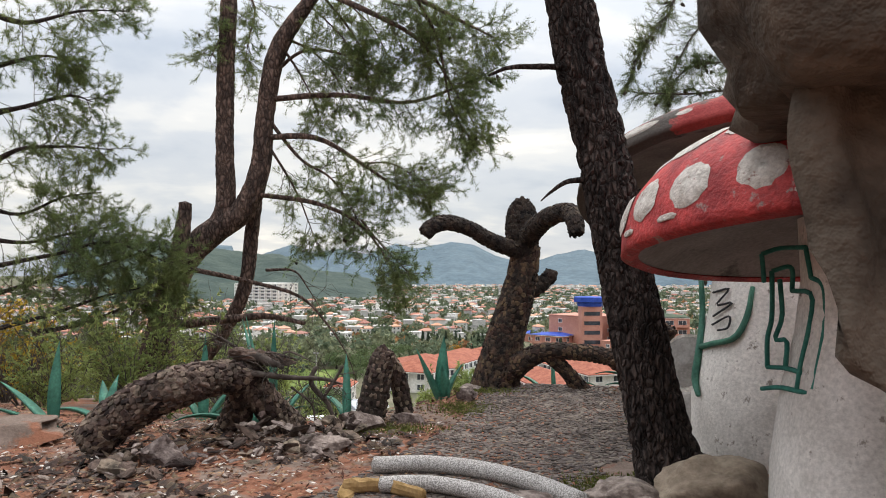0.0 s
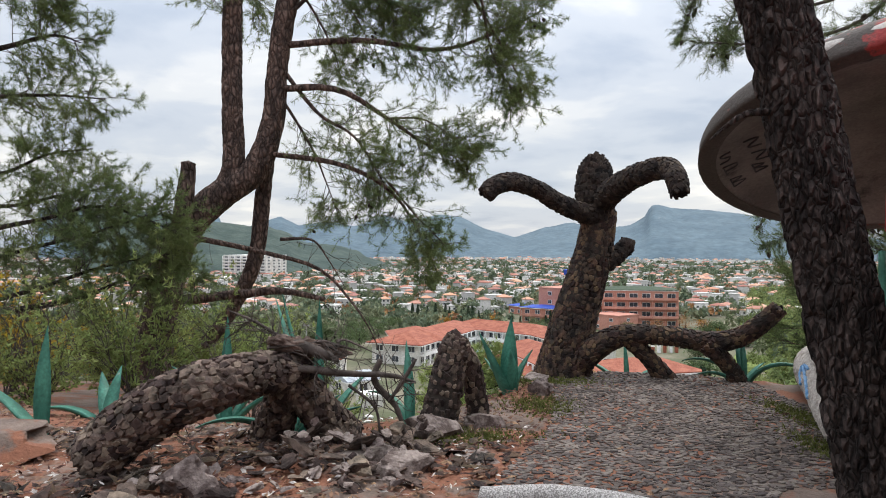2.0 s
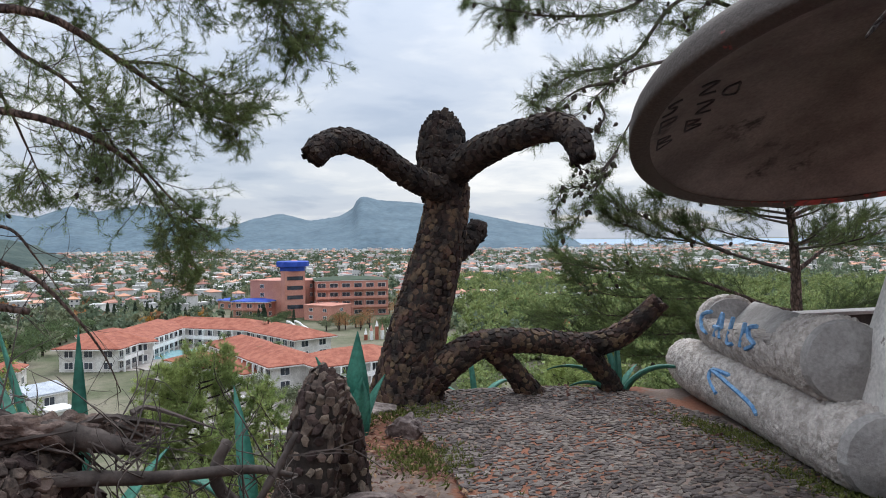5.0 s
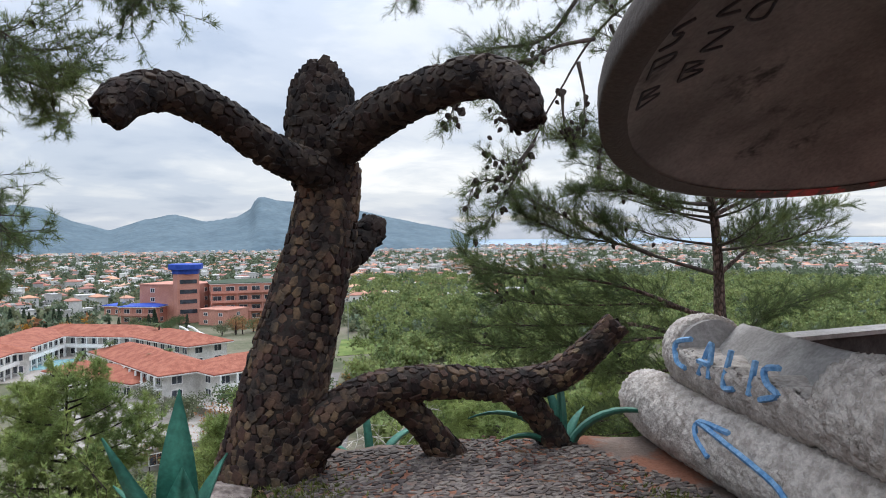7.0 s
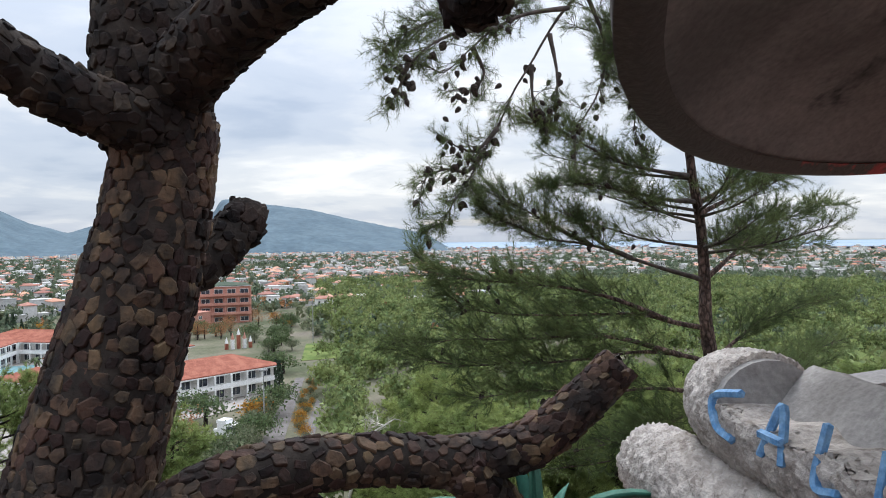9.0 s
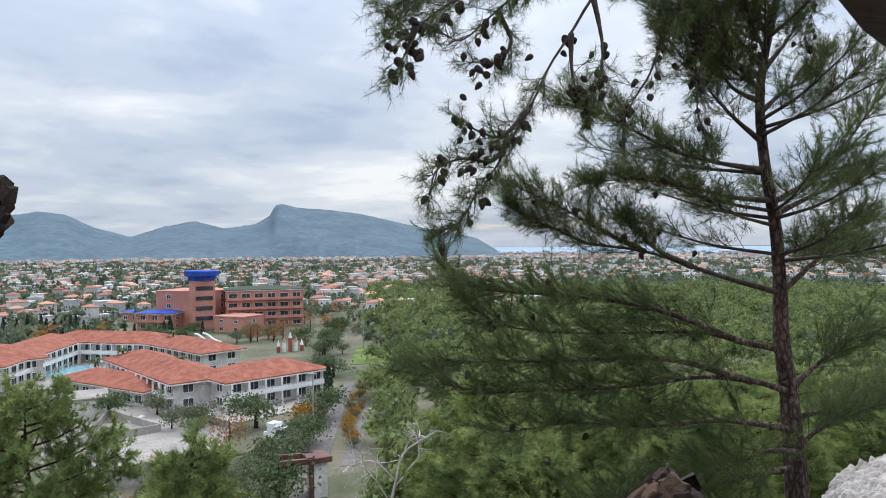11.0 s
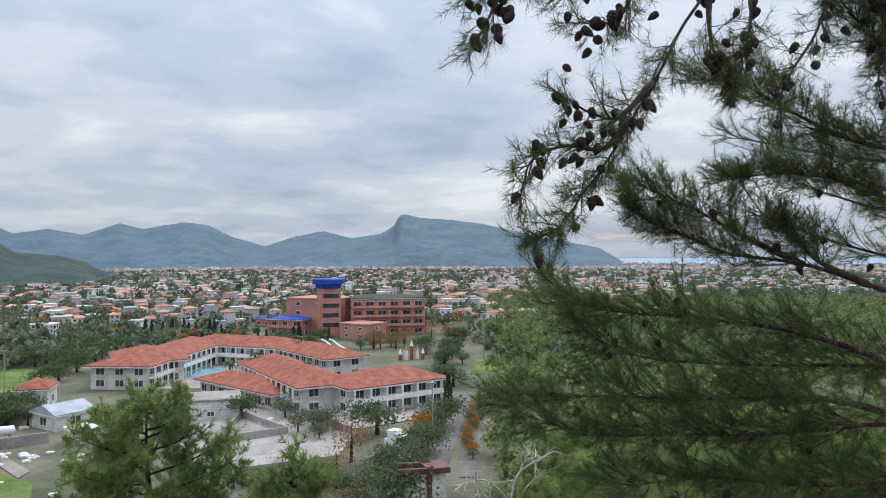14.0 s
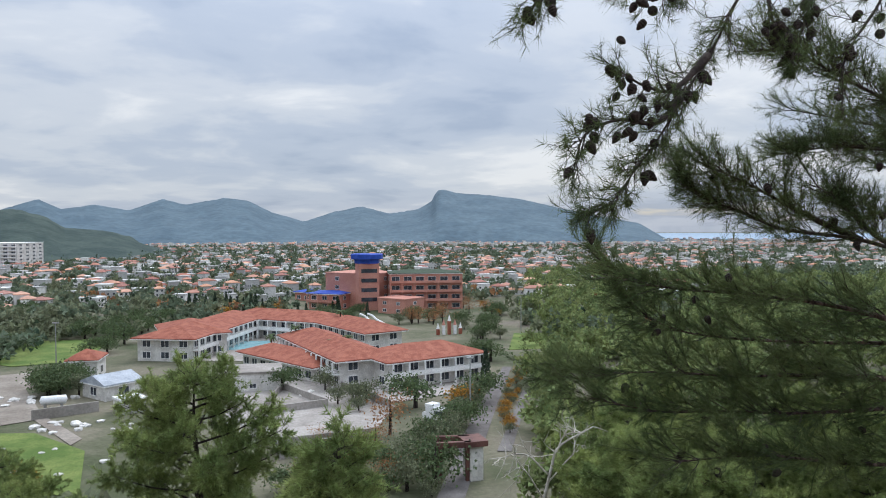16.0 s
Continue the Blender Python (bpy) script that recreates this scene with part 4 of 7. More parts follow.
TOPS = [[(10.8, 14.5, 0.6, 0.045), (10.0, 14.6, 0.79, 0.034), (9.28, 14.7, 0.99, 0.025), (8.51, 14.8, 1.21, 0.019), (7.64, 14.9, 1.32, 0.014), (7.23, 15.0, 1.5, 0.011), (6.84, 15.1, 1.64, 0.008), (6.66, 15.2, 1.88, 0.006)],
         [(8.61, 14.9, 1.2, 0.045), (7.83, 14.9, 1.5, 0.023), (7.2, 14.9, 1.77, 0.012), (6.65, 14.9, 1.96, 0.006)],
         [(9.28, 14.7, 0.99, 0.045), (8.54, 14.63, 1.24, 0.023), (8.09, 14.57, 1.53, 0.012), (7.66, 14.5, 1.73, 0.006)],
         [(10.58, 14.5, 1.9, 0.045), (9.9, 14.52, 1.92, 0.03), (9.16, 14.54, 2.02, 0.02), (8.37, 14.56, 2.1, 0.013), (7.91, 14.58, 2.1, 0.009), (7.39, 14.6, 2.03, 0.006)],
         [(10.41, 14.5, 2.32, 0.045), (9.58, 14.44, 2.36, 0.03), (8.68, 14.38, 2.45, 0.02), (7.85, 14.32, 2.67, 0.013), (7.19, 14.26, 2.87, 0.009), (6.73, 14.2, 2.86, 0.006)],
         [(10.41, 14.5, 2.72, 0.045), (9.65, 14.4, 3.03, 0.023), (8.9, 14.3, 3.45, 0.012), (8.3, 14.2, 3.78, 0.006)],
         [(10.41, 14.5, 3.11, 0.045), (10.91, 14.47, 3.46, 0.023), (11.38, 14.43, 3.66, 0.012), (11.73, 14.4, 4.02, 0.006)],
         [(10.47, 14.5, 3.74, 0.045), (9.76, 14.4, 4.09, 0.023), (9.21, 14.3, 4.43, 0.012), (8.79, 14.2, 4.75, 0.006)],
         [(10.53, 14.5, 3.75, 0.045), (11.09, 14.5, 4.29, 0.016), (11.48, 14.5, 4.92, 0.006)],
         [(10.41, 14.5, 3.26, 0.045), (9.9, 14.6, 3.47, 0.023), (9.46, 14.7, 4.13, 0.012), (8.93, 14.8, 4.38, 0.006)]]
HANGING = [[(11.04, 14.5, 6.54, 0.035), (9.71, 14.44, 5.97, 0.03), (8.4, 14.38, 5.23, 0.025), (7.6, 14.32, 4.58, 0.022), (7.16, 14.27, 4.09, 0.018), (6.82, 14.21, 3.65, 0.016), (6.46, 14.15, 3.22, 0.013), (6.19, 14.09, 2.79, 0.011), (5.89, 14.03, 2.41, 0.01), (5.64, 13.98, 2.07, 0.008), (5.37, 13.92, 1.78, 0.007), (5.14, 13.86, 1.53, 0.006), (4.89, 13.8, 1.43, 0.005)],
         [(5.8, 13.9, 2.39, 0.035), (5.52, 13.85, 2.14, 0.022), (5.17, 13.8, 2.14, 0.013), (4.86, 13.75, 2.02, 0.008), (4.74, 13.7, 1.78, 0.005)],
         [(6.01, 13.9, 2.69, 0.035), (5.67, 13.87, 2.4, 0.018), (5.38, 13.83, 2.41, 0.01), (5.14, 13.8, 2.51, 0.005)],
         [(6.88, 13.9, 3.98, 0.035), (6.94, 13.83, 3.45, 0.018), (6.84, 13.77, 3.06, 0.01), (6.62, 13.7, 2.65, 0.005)],
         [(6.57, 13.9, 3.54, 0.035), (6.55, 13.87, 3.17, 0.018), (6.58, 13.83, 2.93, 0.01), (6.67, 13.8, 2.73, 0.005)],
         [(7.64, 14.0, 4.67, 0.035), (7.87, 13.92, 4.11, 0.024), (7.83, 13.84, 3.69, 0.016), (7.57, 13.76, 3.2, 0.011), (7.15, 13.68, 2.72, 0.007), (7.03, 13.6, 2.31, 0.005)],
         [(8.29, 14.1, 5.17, 0.035), (8.61, 14.0, 4.24, 0.022), (8.54, 13.9, 3.53, 0.013), (8.37, 13.8, 2.83, 0.008), (8.51, 13.7, 2.47, 0.005)],
         [(7.21, 13.9, 4.37, 0.035), (6.48, 13.88, 4.17, 0.024), (5.95, 13.86, 3.9, 0.016), (5.59, 13.84, 3.62, 0.011), (5.19, 13.82, 3.28, 0.007), (4.96, 13.8, 3.3, 0.005)],
         [(5.57, 13.8, 3.6, 0.035), (5.71, 13.77, 3.31, 0.018), (5.49, 13.73, 3.08, 0.01), (5.21, 13.7, 3.04, 0.005)],
         [(5.91, 13.8, 3.88, 0.035), (5.36, 13.78, 3.75, 0.022), (4.96, 13.75, 3.55, 0.013), (4.62, 13.72, 3.29, 0.008), (4.36, 13.7, 3.24, 0.005)],
         [(4.61, 13.7, 3.28, 0.035), (4.52, 13.7, 3.06, 0.013), (4.41, 13.7, 2.85, 0.005)],
         [(11.03, 14.5, 5.97, 0.035), (11.39, 14.35, 5.27, 0.022), (11.16, 14.2, 4.62, 0.013), (10.75, 14.05, 4.14, 0.008), (10.61, 13.9, 3.59, 0.005)],
         [(8.78, 14.1, 5.41, 0.035), (9.31, 14.03, 4.65, 0.018), (9.54, 13.97, 3.95, 0.01), (9.4, 13.9, 3.28, 0.005)]]
HIGH = [[(10.9, 14.5, 5.9, 0.06), (8.65, 14.6, 6.68, 0.045), (6.72, 14.4, 5.37, 0.035), (5.1, 14.2, 4.97, 0.02), (3.69, 14.1, 4.95, 0.006)],
        [(10.9, 14.5, 5.2, 0.05), (8.26, 14.6, 5.79, 0.04), (6.72, 14.4, 4.47, 0.03), (5.43, 14.2, 4.05, 0.02), (4.5, 14.1, 3.55, 0.006)],
        [(8.65, 14.6, 6.68, 0.04), (6.29, 14.8, 5.86, 0.03), (5.01, 14.8, 5.62, 0.015), (4.35, 14.8, 4.87, 0.006)],
        [(8.65, 14.6, 6.68, 0.03), (5.27, 14.8, 7.3, 0.03), (4.57, 14.8, 6.7, 0.02), (4.1, 14.8, 6.1, 0.012), (3.75, 14.8, 5.29, 0.005)],
        [(6.8, 14.7, 6.9, 0.03), (5.4, 14.8, 6.6, 0.02), (4.67, 14.8, 5.52, 0.012), (4.55, 14.8, 4.94, 0.005)],
        [(10.9, 14.5, 5.9, 0.05), (9.6, 14.2, 6.3, 0.04), (8.3, 14.0, 5.6, 0.02), (7.2, 13.9, 4.9, 0.006)],
        [(10.9, 14.5, 5.2, 0.05), (9.4, 14.0, 5.5, 0.03), (8.4, 13.7, 4.6, 0.015), (7.7, 13.5, 3.8, 0.006)]]


def shoot(p, d, ln, r, rng, wood, cen, dirs, depth, tip, rise, node=0.022):
    """A twig with side shoots, its outer share set with needles."""
    n = 6
    pts, q, e = [np.append(p, r)], np.array(p, float), np.array(d, float)
    for k in range(n - 1):
        e = e + rng.normal(size=3) * 0.10 + np.array((0, 0, rise))
        e /= np.linalg.norm(e)
        q = q + e * ln / (n - 1)
        pts.append(np.append(q, r * (1 - 0.75 * (k + 1) / (n - 1))))
        if depth and k < n - 2 and rng.random() < 0.8:
            sd = e + rng.normal(size=3) * 0.5
            shoot(q, sd / np.linalg.norm(sd), ln * rng.uniform(0.4, 0.7), r * 0.6, rng, wood, cen, dirs, depth - 1, min(0.85, tip * 1.25), rise, node)
    pts = np.array(pts)
    wood.add(*tube(pts, n, 3))
    for w in np.linspace(1 - tip, 1, max(3, int(ln * tip / node))):
        k = w * (n - 1)
        i = min(n - 2, int(k))
        cen.append(pts[i, :3] * (1 - k + i) + pts[i + 1, :3] * (k - i))
        dirs.append((pts[i + 1, :3] - pts[i, :3]) / np.linalg.norm(pts[i + 1, :3] - pts[i, :3]))


def bough(limb, rng, wood, cen, dirs, gap, twig, start, tip, rise, flat, depth=1):
    """Twigs to both sides of a limb, swept towards its end."""
    s = spline(limb, 60)
    t = frames(s[:, :3])[0]
    ln = np.linalg.norm(np.diff(s[:, :3], axis=0), axis=1).sum()
    for k in range(int(ln * (1 - start) / gap)):
        u = start + (1 - start) * rng.random()
        i = min(59, int(u * 59))
        side = np.cross(t[i], (0, 0, 1)) * (1 if k % 2 else -1)
        d = t[i] * rng.uniform(0.5, 1.1) + side * rng.uniform(0.2, 0.9) + np.array((0, 0, rise + rng.normal() * flat))
        shoot(s[i, :3], d / np.linalg.norm(d), twig * rng.uniform(0.55, 1.15) * (1.1 - 0.45 * u), 0.006, rng, wood, cen, dirs, depth, tip, rise * 0.3)
    shoot(s[-2, :3], t[-1], twig * 0.6, 0.006, rng, wood, cen, dirs, depth, 0.8, rise * 0.3)


def make_cone_pine():
    rng = np.random.default_rng(41)
    x, y = STEM[0][:2]
    foot = (x + 0.05, y, ground_z(x, y) - 0.1)
    b = thing("pine_tree", foot, "tall pine below the terrace hung with dark cones", "tree")
    part("trunk", Soup().add(*bark_tube([(*foot, 0.22)] + STEM, 150, 36, 0.012, 4, (7.0, 6.0))), BARK_RED, b, smooth=True)
    wood, cen, dirs, tufts, aims = Soup(), [], [], [], []
    for p in FANS + TOPS + HANGING + HIGH:
        part("limb", Soup().add(*tube(p, 26, 8, 0.05, rng)), BARK_RED if p in FANS else TWIG, b, smooth=True)
    for p in FANS:
        bough(p, rng, wood, cen, dirs, 0.052, 0.75, 0.18, 0.68, 0.12, 0.26)
    stem = spline(STEM, 100)
    for k in range(46):
        q = stem[int(rng.integers(46, 98) if k < 30 else rng.integers(66, 98))]
        a, ln = rng.uniform(0, 6.3) if k < 14 else rng.uniform(2.4, 4.6), rng.uniform(1.3, 2.4) + (0.8 if k >= 30 else 0)
        d = np.array((math.cos(a), math.sin(a), 0.0)) * ln
        p = [(*q[:3], 0.03), (*(q[:3] + d * 0.5 + (0, 0, 0.15)), 0.018), (*(q[:3] + d + (0, 0, 0.45)), 0.006)]
        part("limb", Soup().add(*tube(p, 14, 7, 0.05, rng)), TWIG, b, smooth=True)
        bough(p, rng, wood, tufts, aims, 0.05, 0.5, 0.25, 0.42, 0.2, 0.4)
    for j, p in enumerate(TOPS):
        bough(p, rng, wood, tufts, aims, 0.024, 0.5, 0.42 if j == 0 else 0.22, 0.46, 0.16, 0.45)
    for j, p in enumerate(HANGING):
        bough(p, rng, wood, tufts, aims, 0.042, 0.34, 0.5 if j == 0 else 0.15, 0.3, -0.04, 0.6)
    for p in HIGH:
        bough(p, rng, wood, tufts, aims, 0.034, 0.5, 0.3, 0.4, 0.0, 0.55)
    tagged(part("twigwork", wood, TWIG, b), kind="stuff")
    part("crown", Soup().add(*needles(np.array(cen), np.array(dirs), 6, 0.125, 0.0044, 0.45, rng, 1.0)), NEEDLE_DEEP, b, "long dark green needles")
    part("crown", Soup().add(*needles(np.array(tufts), np.array(aims), 6, 0.115, 0.0038, 0.66, rng, 0.75)), NEEDLE_DEEP, b, "open tufts of dark green needles")
    me = cone_mesh()
    for j, p in enumerate(HANGING + HIGH + TOPS + FANS[:6]):
        s = spline(p, 80)
        hang = j < len(HANGING + HIGH)
        for _ in range(14 if hang else 3):
            c = s[int(rng.integers(24, 80)), :3] + rng.normal(size=3) * (0.07 if hang else 0.12) + (0, 0, -0.04)
            ob = new("cone", me)
            ob.parent = b
            ob.matrix_basis = Matrix.Translation(Vector(c) - b.location) @ Euler((rng.uniform(2.2, 4.0), rng.uniform(-0.8, 0.8), rng.uniform(0, 6))).to_matrix().to_4x4() @ Matrix.Scale(rng.uniform(1.1, 1.6), 4)


make_cone_pine()


# ---- stacked concrete logs by the big toadstool ----
def make_logs():
    rng = np.random.default_rng(8)
    low = [(3.35, 9.2, 0.2, 0.2), (3.08, 8.7, 0.21, 0.23), (2.7, 7.75, 0.22, 0.24), (2.36, 6.95, 0.22, 0.24), (2.16, 6.45, 0.22, 0.24)]
    top = [(3.45, 8.85, 0.60, 0.2), (3.16, 8.5, 0.62, 0.25), (2.78, 7.75, 0.62, 0.25), (2.44, 7.1, 0.64, 0.235), (2.26, 6.74, 0.66, 0.255)]
    for p, lab in ((low, "white concrete log with bark texture lying on the ground"), (top, "white concrete log with blue spray paint, stacked on another")):
        base = thing("concrete_log", p[2][:3], lab, "sculpture", "stacked logs")
        v, f = bark_tube(p, 230, 96, 0.02, 3 + p[0][3] * 10, (15.0, 42.0))
        if p is top:
            axis = spline(p, 230)
            for i in range(62, 168):
                k = slice(i * 96, (i + 1) * 96)
                v[k, 2] = np.minimum(v[k, 2], axis[i, 2] + 0.05 + 0.015 * math.sin(i * 0.3))
            tilt = spline(p, 60)
            part("ledge", Soup().add(*tube([(*tilt[i, :3] + (0.03, 0, 0.052), tilt[i, 3] * 0.86) for i in (17, 24, 31, 38, 43)], 18, 14, 0.02, rng, 0.1)), LOG_CUT, base, "flat grey cut surface", smooth=True)
            o, q = tilt[15], tilt[17]
            n = (q[:3] - o[:3]) / np.linalg.norm(q[:3] - o[:3])
            part("cut_face", Soup().add(*tube([(*(q[:3] - n * 0.10), q[3] * 0.9), (*(q[:3] - n * 0.015), q[3] * 0.9)], 2, 24)), LOG_CUT, base, "half-round grey cut face")
        part("bark", Soup().add(v, f), LOG_WHITE, base, smooth=True)
        e, d = np.array(p[-1][:3]), np.array(p[-1][:3]) - np.array(p[-2][:3])
        d /= np.linalg.norm(d)
        part("cut_end", Soup().add(*tube([(*(e + d * 0.02), p[-1][3] * 0.93), (*(e + d * 0.10), p[-1][3] * 0.9)], 2, 22)), LOG_CUT, base, "smooth grey cut end")
        s = spline(p, 60)
        t, a, b = frames(s[:, :3])

        def on(u, an, lift=0.004):
            i = min(59, max(0, int(u * 59)))
            return (*(s[i, :3] + (s[i, 3] + lift) * (math.cos(an) * a[i] + math.sin(an) * b[i])), 0.017)
        face = max(range(72), key=lambda k: float(np.dot(math.cos(k * 0.0873) * a[30] + math.sin(k * 0.0873) * b[30], (-0.86, -0.36, 0.16)))) * 0.0873
        strokes = [[(0.34, 0.3), (0.30, 0.1), (0.31, -0.3), (0.35, -0.4)], [(0.39, -0.4), (0.41, 0.35), (0.44, -0.4)], [(0.395, -0.1), (0.435, -0.1)], [(0.48, 0.35), (0.48, -0.4), (0.52, -0.4)], [(0.56, 0.3), (0.56, -0.4)], [(0.64, 0.3), (0.60, 0.2), (0.62, -0.05), (0.65, -0.2), (0.61, -0.4)]] if p is top else [[(0.50, 0.35), (0.44, 0.3), (0.43, 0.0), (0.46, -0.35)], [(0.44, 0.28), (0.52, 0.1), (0.62, -0.1), (0.66, -0.3)]]
        for st in strokes:
            part("spray_stroke", Soup().add(*tube([on(u, face - w) for u, w in st], 16, 5)), SPRAY_BLUE, base, "blue sprayed stroke")
    # hollow behind the upper log, its shade as a dark panel; stepped cut face
    hol = thing("planter_wall", (3.5, 8.1, 0), "dark panel for the shaded hollow behind the logs, pale coping", "wall")
    part("rail", Soup().add(*box((4.1, 8.35, 0.0), (1.7, 0.12, 0.67), -0.12)), HOLLOW_SHADE, hol)
    part("coping", Soup().add(*box((4.1, 8.35, 0.672), (1.75, 0.2, 0.03), -0.12)), LOG_CUT, hol)


make_logs()


# ---- broken log arch, stump, rubble ----
def make_left():
    rng = np.random.default_rng(9)
    base = thing("log_arch_sculpture", (-2.2, 6.7, 0), "collapsing stone-clad log arch with a bent leg", "sculpture")
    arch = [(-2.90, 6.08, 0.08, 0.15), (-2.74, 6.10, 0.25, 0.165), (-2.50, 6.12, 0.41, 0.165), (-2.22, 6.16, 0.53, 0.16), (-1.98, 6.40, 0.57, 0.14), (-1.82, 6.60, 0.56, 0.13), (-1.70, 6.72, 0.54, 0.11)]
    leg = [(-1.80, 6.65, 0.50, 0.13), (-1.88, 6.80, 0.25, 0.12), (-1.98, 6.95, 0.0, 0.15)]
    leg2 = [(-1.78, 6.70, 0.50, 0.14), (-1.62, 6.85, 0.25, 0.13), (-1.46, 6.95, 0.0, 0.17)]
    for p in (arch, leg, leg2):
        part("log", Soup().add(*bark_tube(p, 60, 40, 0.05, 7, (6.0, 14.0))), BARK_LOG, base, smooth=True)
    clad(base, [[(*c[:3], c[3] * 1.04) for c in p] for p in (arch, leg, leg2)], 0.052, lambda c: c[1] < 6.6 and rng.random() < 0.8, rng, single=CLAD_LOG, field=CLAD_LOG_I, lean=0.2)
    # hollow root piece lying on the end of the arch
    root = thing("root_piece", (-1.72, 6.62, 0.66), "weathered hollow root piece lying on the arch", "wood")
    part("shell", Soup().add(*bark_tube([(-1.90, 6.52, 0.78, 0.03), (-1.78, 6.58, 0.75, 0.058), (-1.62, 6.66, 0.71, 0.06), (-1.47, 6.74, 0.67, 0.04), (-1.36, 6.8, 0.65, 0.012)], 60, 36, 0.035, 5, (5.0, 12.0))), BARK_LOG, root, smooth=True)
    for k in range(9):
        x = -1.9 + 0.055 * k
        part("splinter", Soup().add(*tube([(x, 6.5 + 0.03 * k, 0.74, 0.016), (x + rng.uniform(0.04, 0.16), 6.52 + 0.03 * k, 0.76 + rng.uniform(-0.06, 0.05), 0.01), (x + rng.uniform(0.15, 0.3), 6.5 + 0.03 * k, 0.74 + rng.uniform(-0.1, 0.02), 0.003)], 8, 5, 0.1, rng)), TWIG, root)
    st = thing("stone_stump", (-0.6, 7.3, 0), "two-legged stone-clad stump on the terrace edge", "sculpture")
    s1 = [(-0.76, 7.30, -0.12, 0.16), (-0.70, 7.30, 0.15, 0.14), (-0.64, 7.30, 0.45, 0.125), (-0.60, 7.30, 0.63, 0.105), (-0.56, 7.30, 0.70, 0.06)]
    s2 = [(-0.57, 7.34, 0.62, 0.085), (-0.47, 7.42, 0.46, 0.08), (-0.42, 7.48, 0.25, 0.08), (-0.39, 7.52, 0.0, 0.09)]
    for p in (s1, s2):
        part("log", Soup().add(*tube(p, 16, 12, 0.05, rng)), MORTAR, st, smooth=True)
    clad(st, [s1, s2], 0.052, lambda c: True, rng, single=CLAD_LOG, field=CLAD_LOG_I, lean=0.16)


make_left()

# ---- valley: materials ----
WALL_W = mat("white_render", (0.5, 0.475, 0.44), (0.72, 0.695, 0.66), 0.3, 0.85, 0.1, 3)
# Terracotta lightened so that haze over the red hotel is in its tone.
WALL_RED = mat("terracotta_render", (0.46, 0.21, 0.16), (0.54, 0.27, 0.21), 0.2, 0.85, 0.1, 3)
ROOF_RED = mat("red_roof_tiles", (0.23, 0.066, 0.04), (0.33, 0.115, 0.072), 0.5, 0.8, 0.4, 4)
ROOF_GREY = mat("grey_sheet_roof", (0.30, 0.33, 0.37), (0.42, 0.45, 0.49), 0.5, 0.6, 0.2, 4)
BLUE = mat("blue_paint", (0.02, 0.06, 0.33), (0.035, 0.09, 0.45), 0.4, 0.6, 0, 4)
GLASS_D = mat("dark_window", (0.03, 0.035, 0.045), (0.07, 0.08, 0.1), 0.4, 0.15, 0, 6, spec=0.5)
TRIM = mat("white_trim", (0.72, 0.71, 0.69), (0.82, 0.81, 0.79), 0.5, 0.7, 0, 5)
# Pale walls and roofs of the town also carry haze in their colour.
TOWN_WALL = mat("town_walls", (0.5, 0.49, 0.475), (0.72, 0.7, 0.68), 0.01, 0.85, 0, 1, 0.35, True)
TOWN_ROOF = mat("town_roofs", (0.38, 0.17, 0.12), (0.5, 0.28, 0.21), 0.01, 0.85, 0, 1, 0.35, True)
TOWN_FLAT = mat("town_flat_roofs", (0.45, 0.44, 0.43), (0.66, 0.65, 0.63), 0.01, 0.8, 0, 1, 0.3, True)
ASPHALT = mat("asphalt", (0.13, 0.115, 0.11), (0.19, 0.175, 0.165), 0.3, 0.9, 0.2, 5)
PAVED = mat("worn_concrete", (0.25, 0.225, 0.2), (0.37, 0.34, 0.31), 0.12, 0.9, 0.2, 2)
DIRT = mat("bare_dirt", (0.2, 0.17, 0.14), (0.3, 0.265, 0.225), 0.1, 0.95, 0.2, 2)
LAWN = mat("lawn", (0.08, 0.13, 0.028), (0.16, 0.2, 0.055), 0.15, 0.95, 0.2, 3)
LEAF = leafy("broad_leaves", (0.075, 0.115, 0.055), (0.15, 0.19, 0.085), 0.35)
# Paler copy of broad_leaves: haze over the town is put into the colour.
LEAF_FAR = leafy("hazy_far_leaves", (0.09, 0.125, 0.08), (0.18, 0.215, 0.14), 0.35)
LEAF_OLIVE = leafy("olive_leaves", (0.13, 0.15, 0.09), (0.22, 0.235, 0.14), 0.35)
LEAF_AUTUMN = leafy("autumn_leaves", (0.33, 0.16, 0.03), (0.48, 0.26, 0.05), 0.3)
LEAF_RUST = leafy("rust_leaves", (0.28, 0.13, 0.06), (0.36, 0.2, 0.1), 0.3)
LEAF_CYP = leafy("cypress_leaves", (0.035, 0.06, 0.038), (0.07, 0.1, 0.06), 0.2)
RUSTY = mat("brown_steel", (0.10, 0.045, 0.04), (0.16, 0.075, 0.06), 0.8, 0.6, 0.1, 6)
VAN = mat("white_car_paint", (0.7, 0.7, 0.7), (0.78, 0.78, 0.78), 0.5, 0.3, 0, 6, spec=0.5)
STEEL = mat("galvanised_steel", (0.3, 0.3, 0.3), (0.42, 0.42, 0.42), 2, 0.5, 0.1, 20, metal=0.6)
Z0 = -35.0


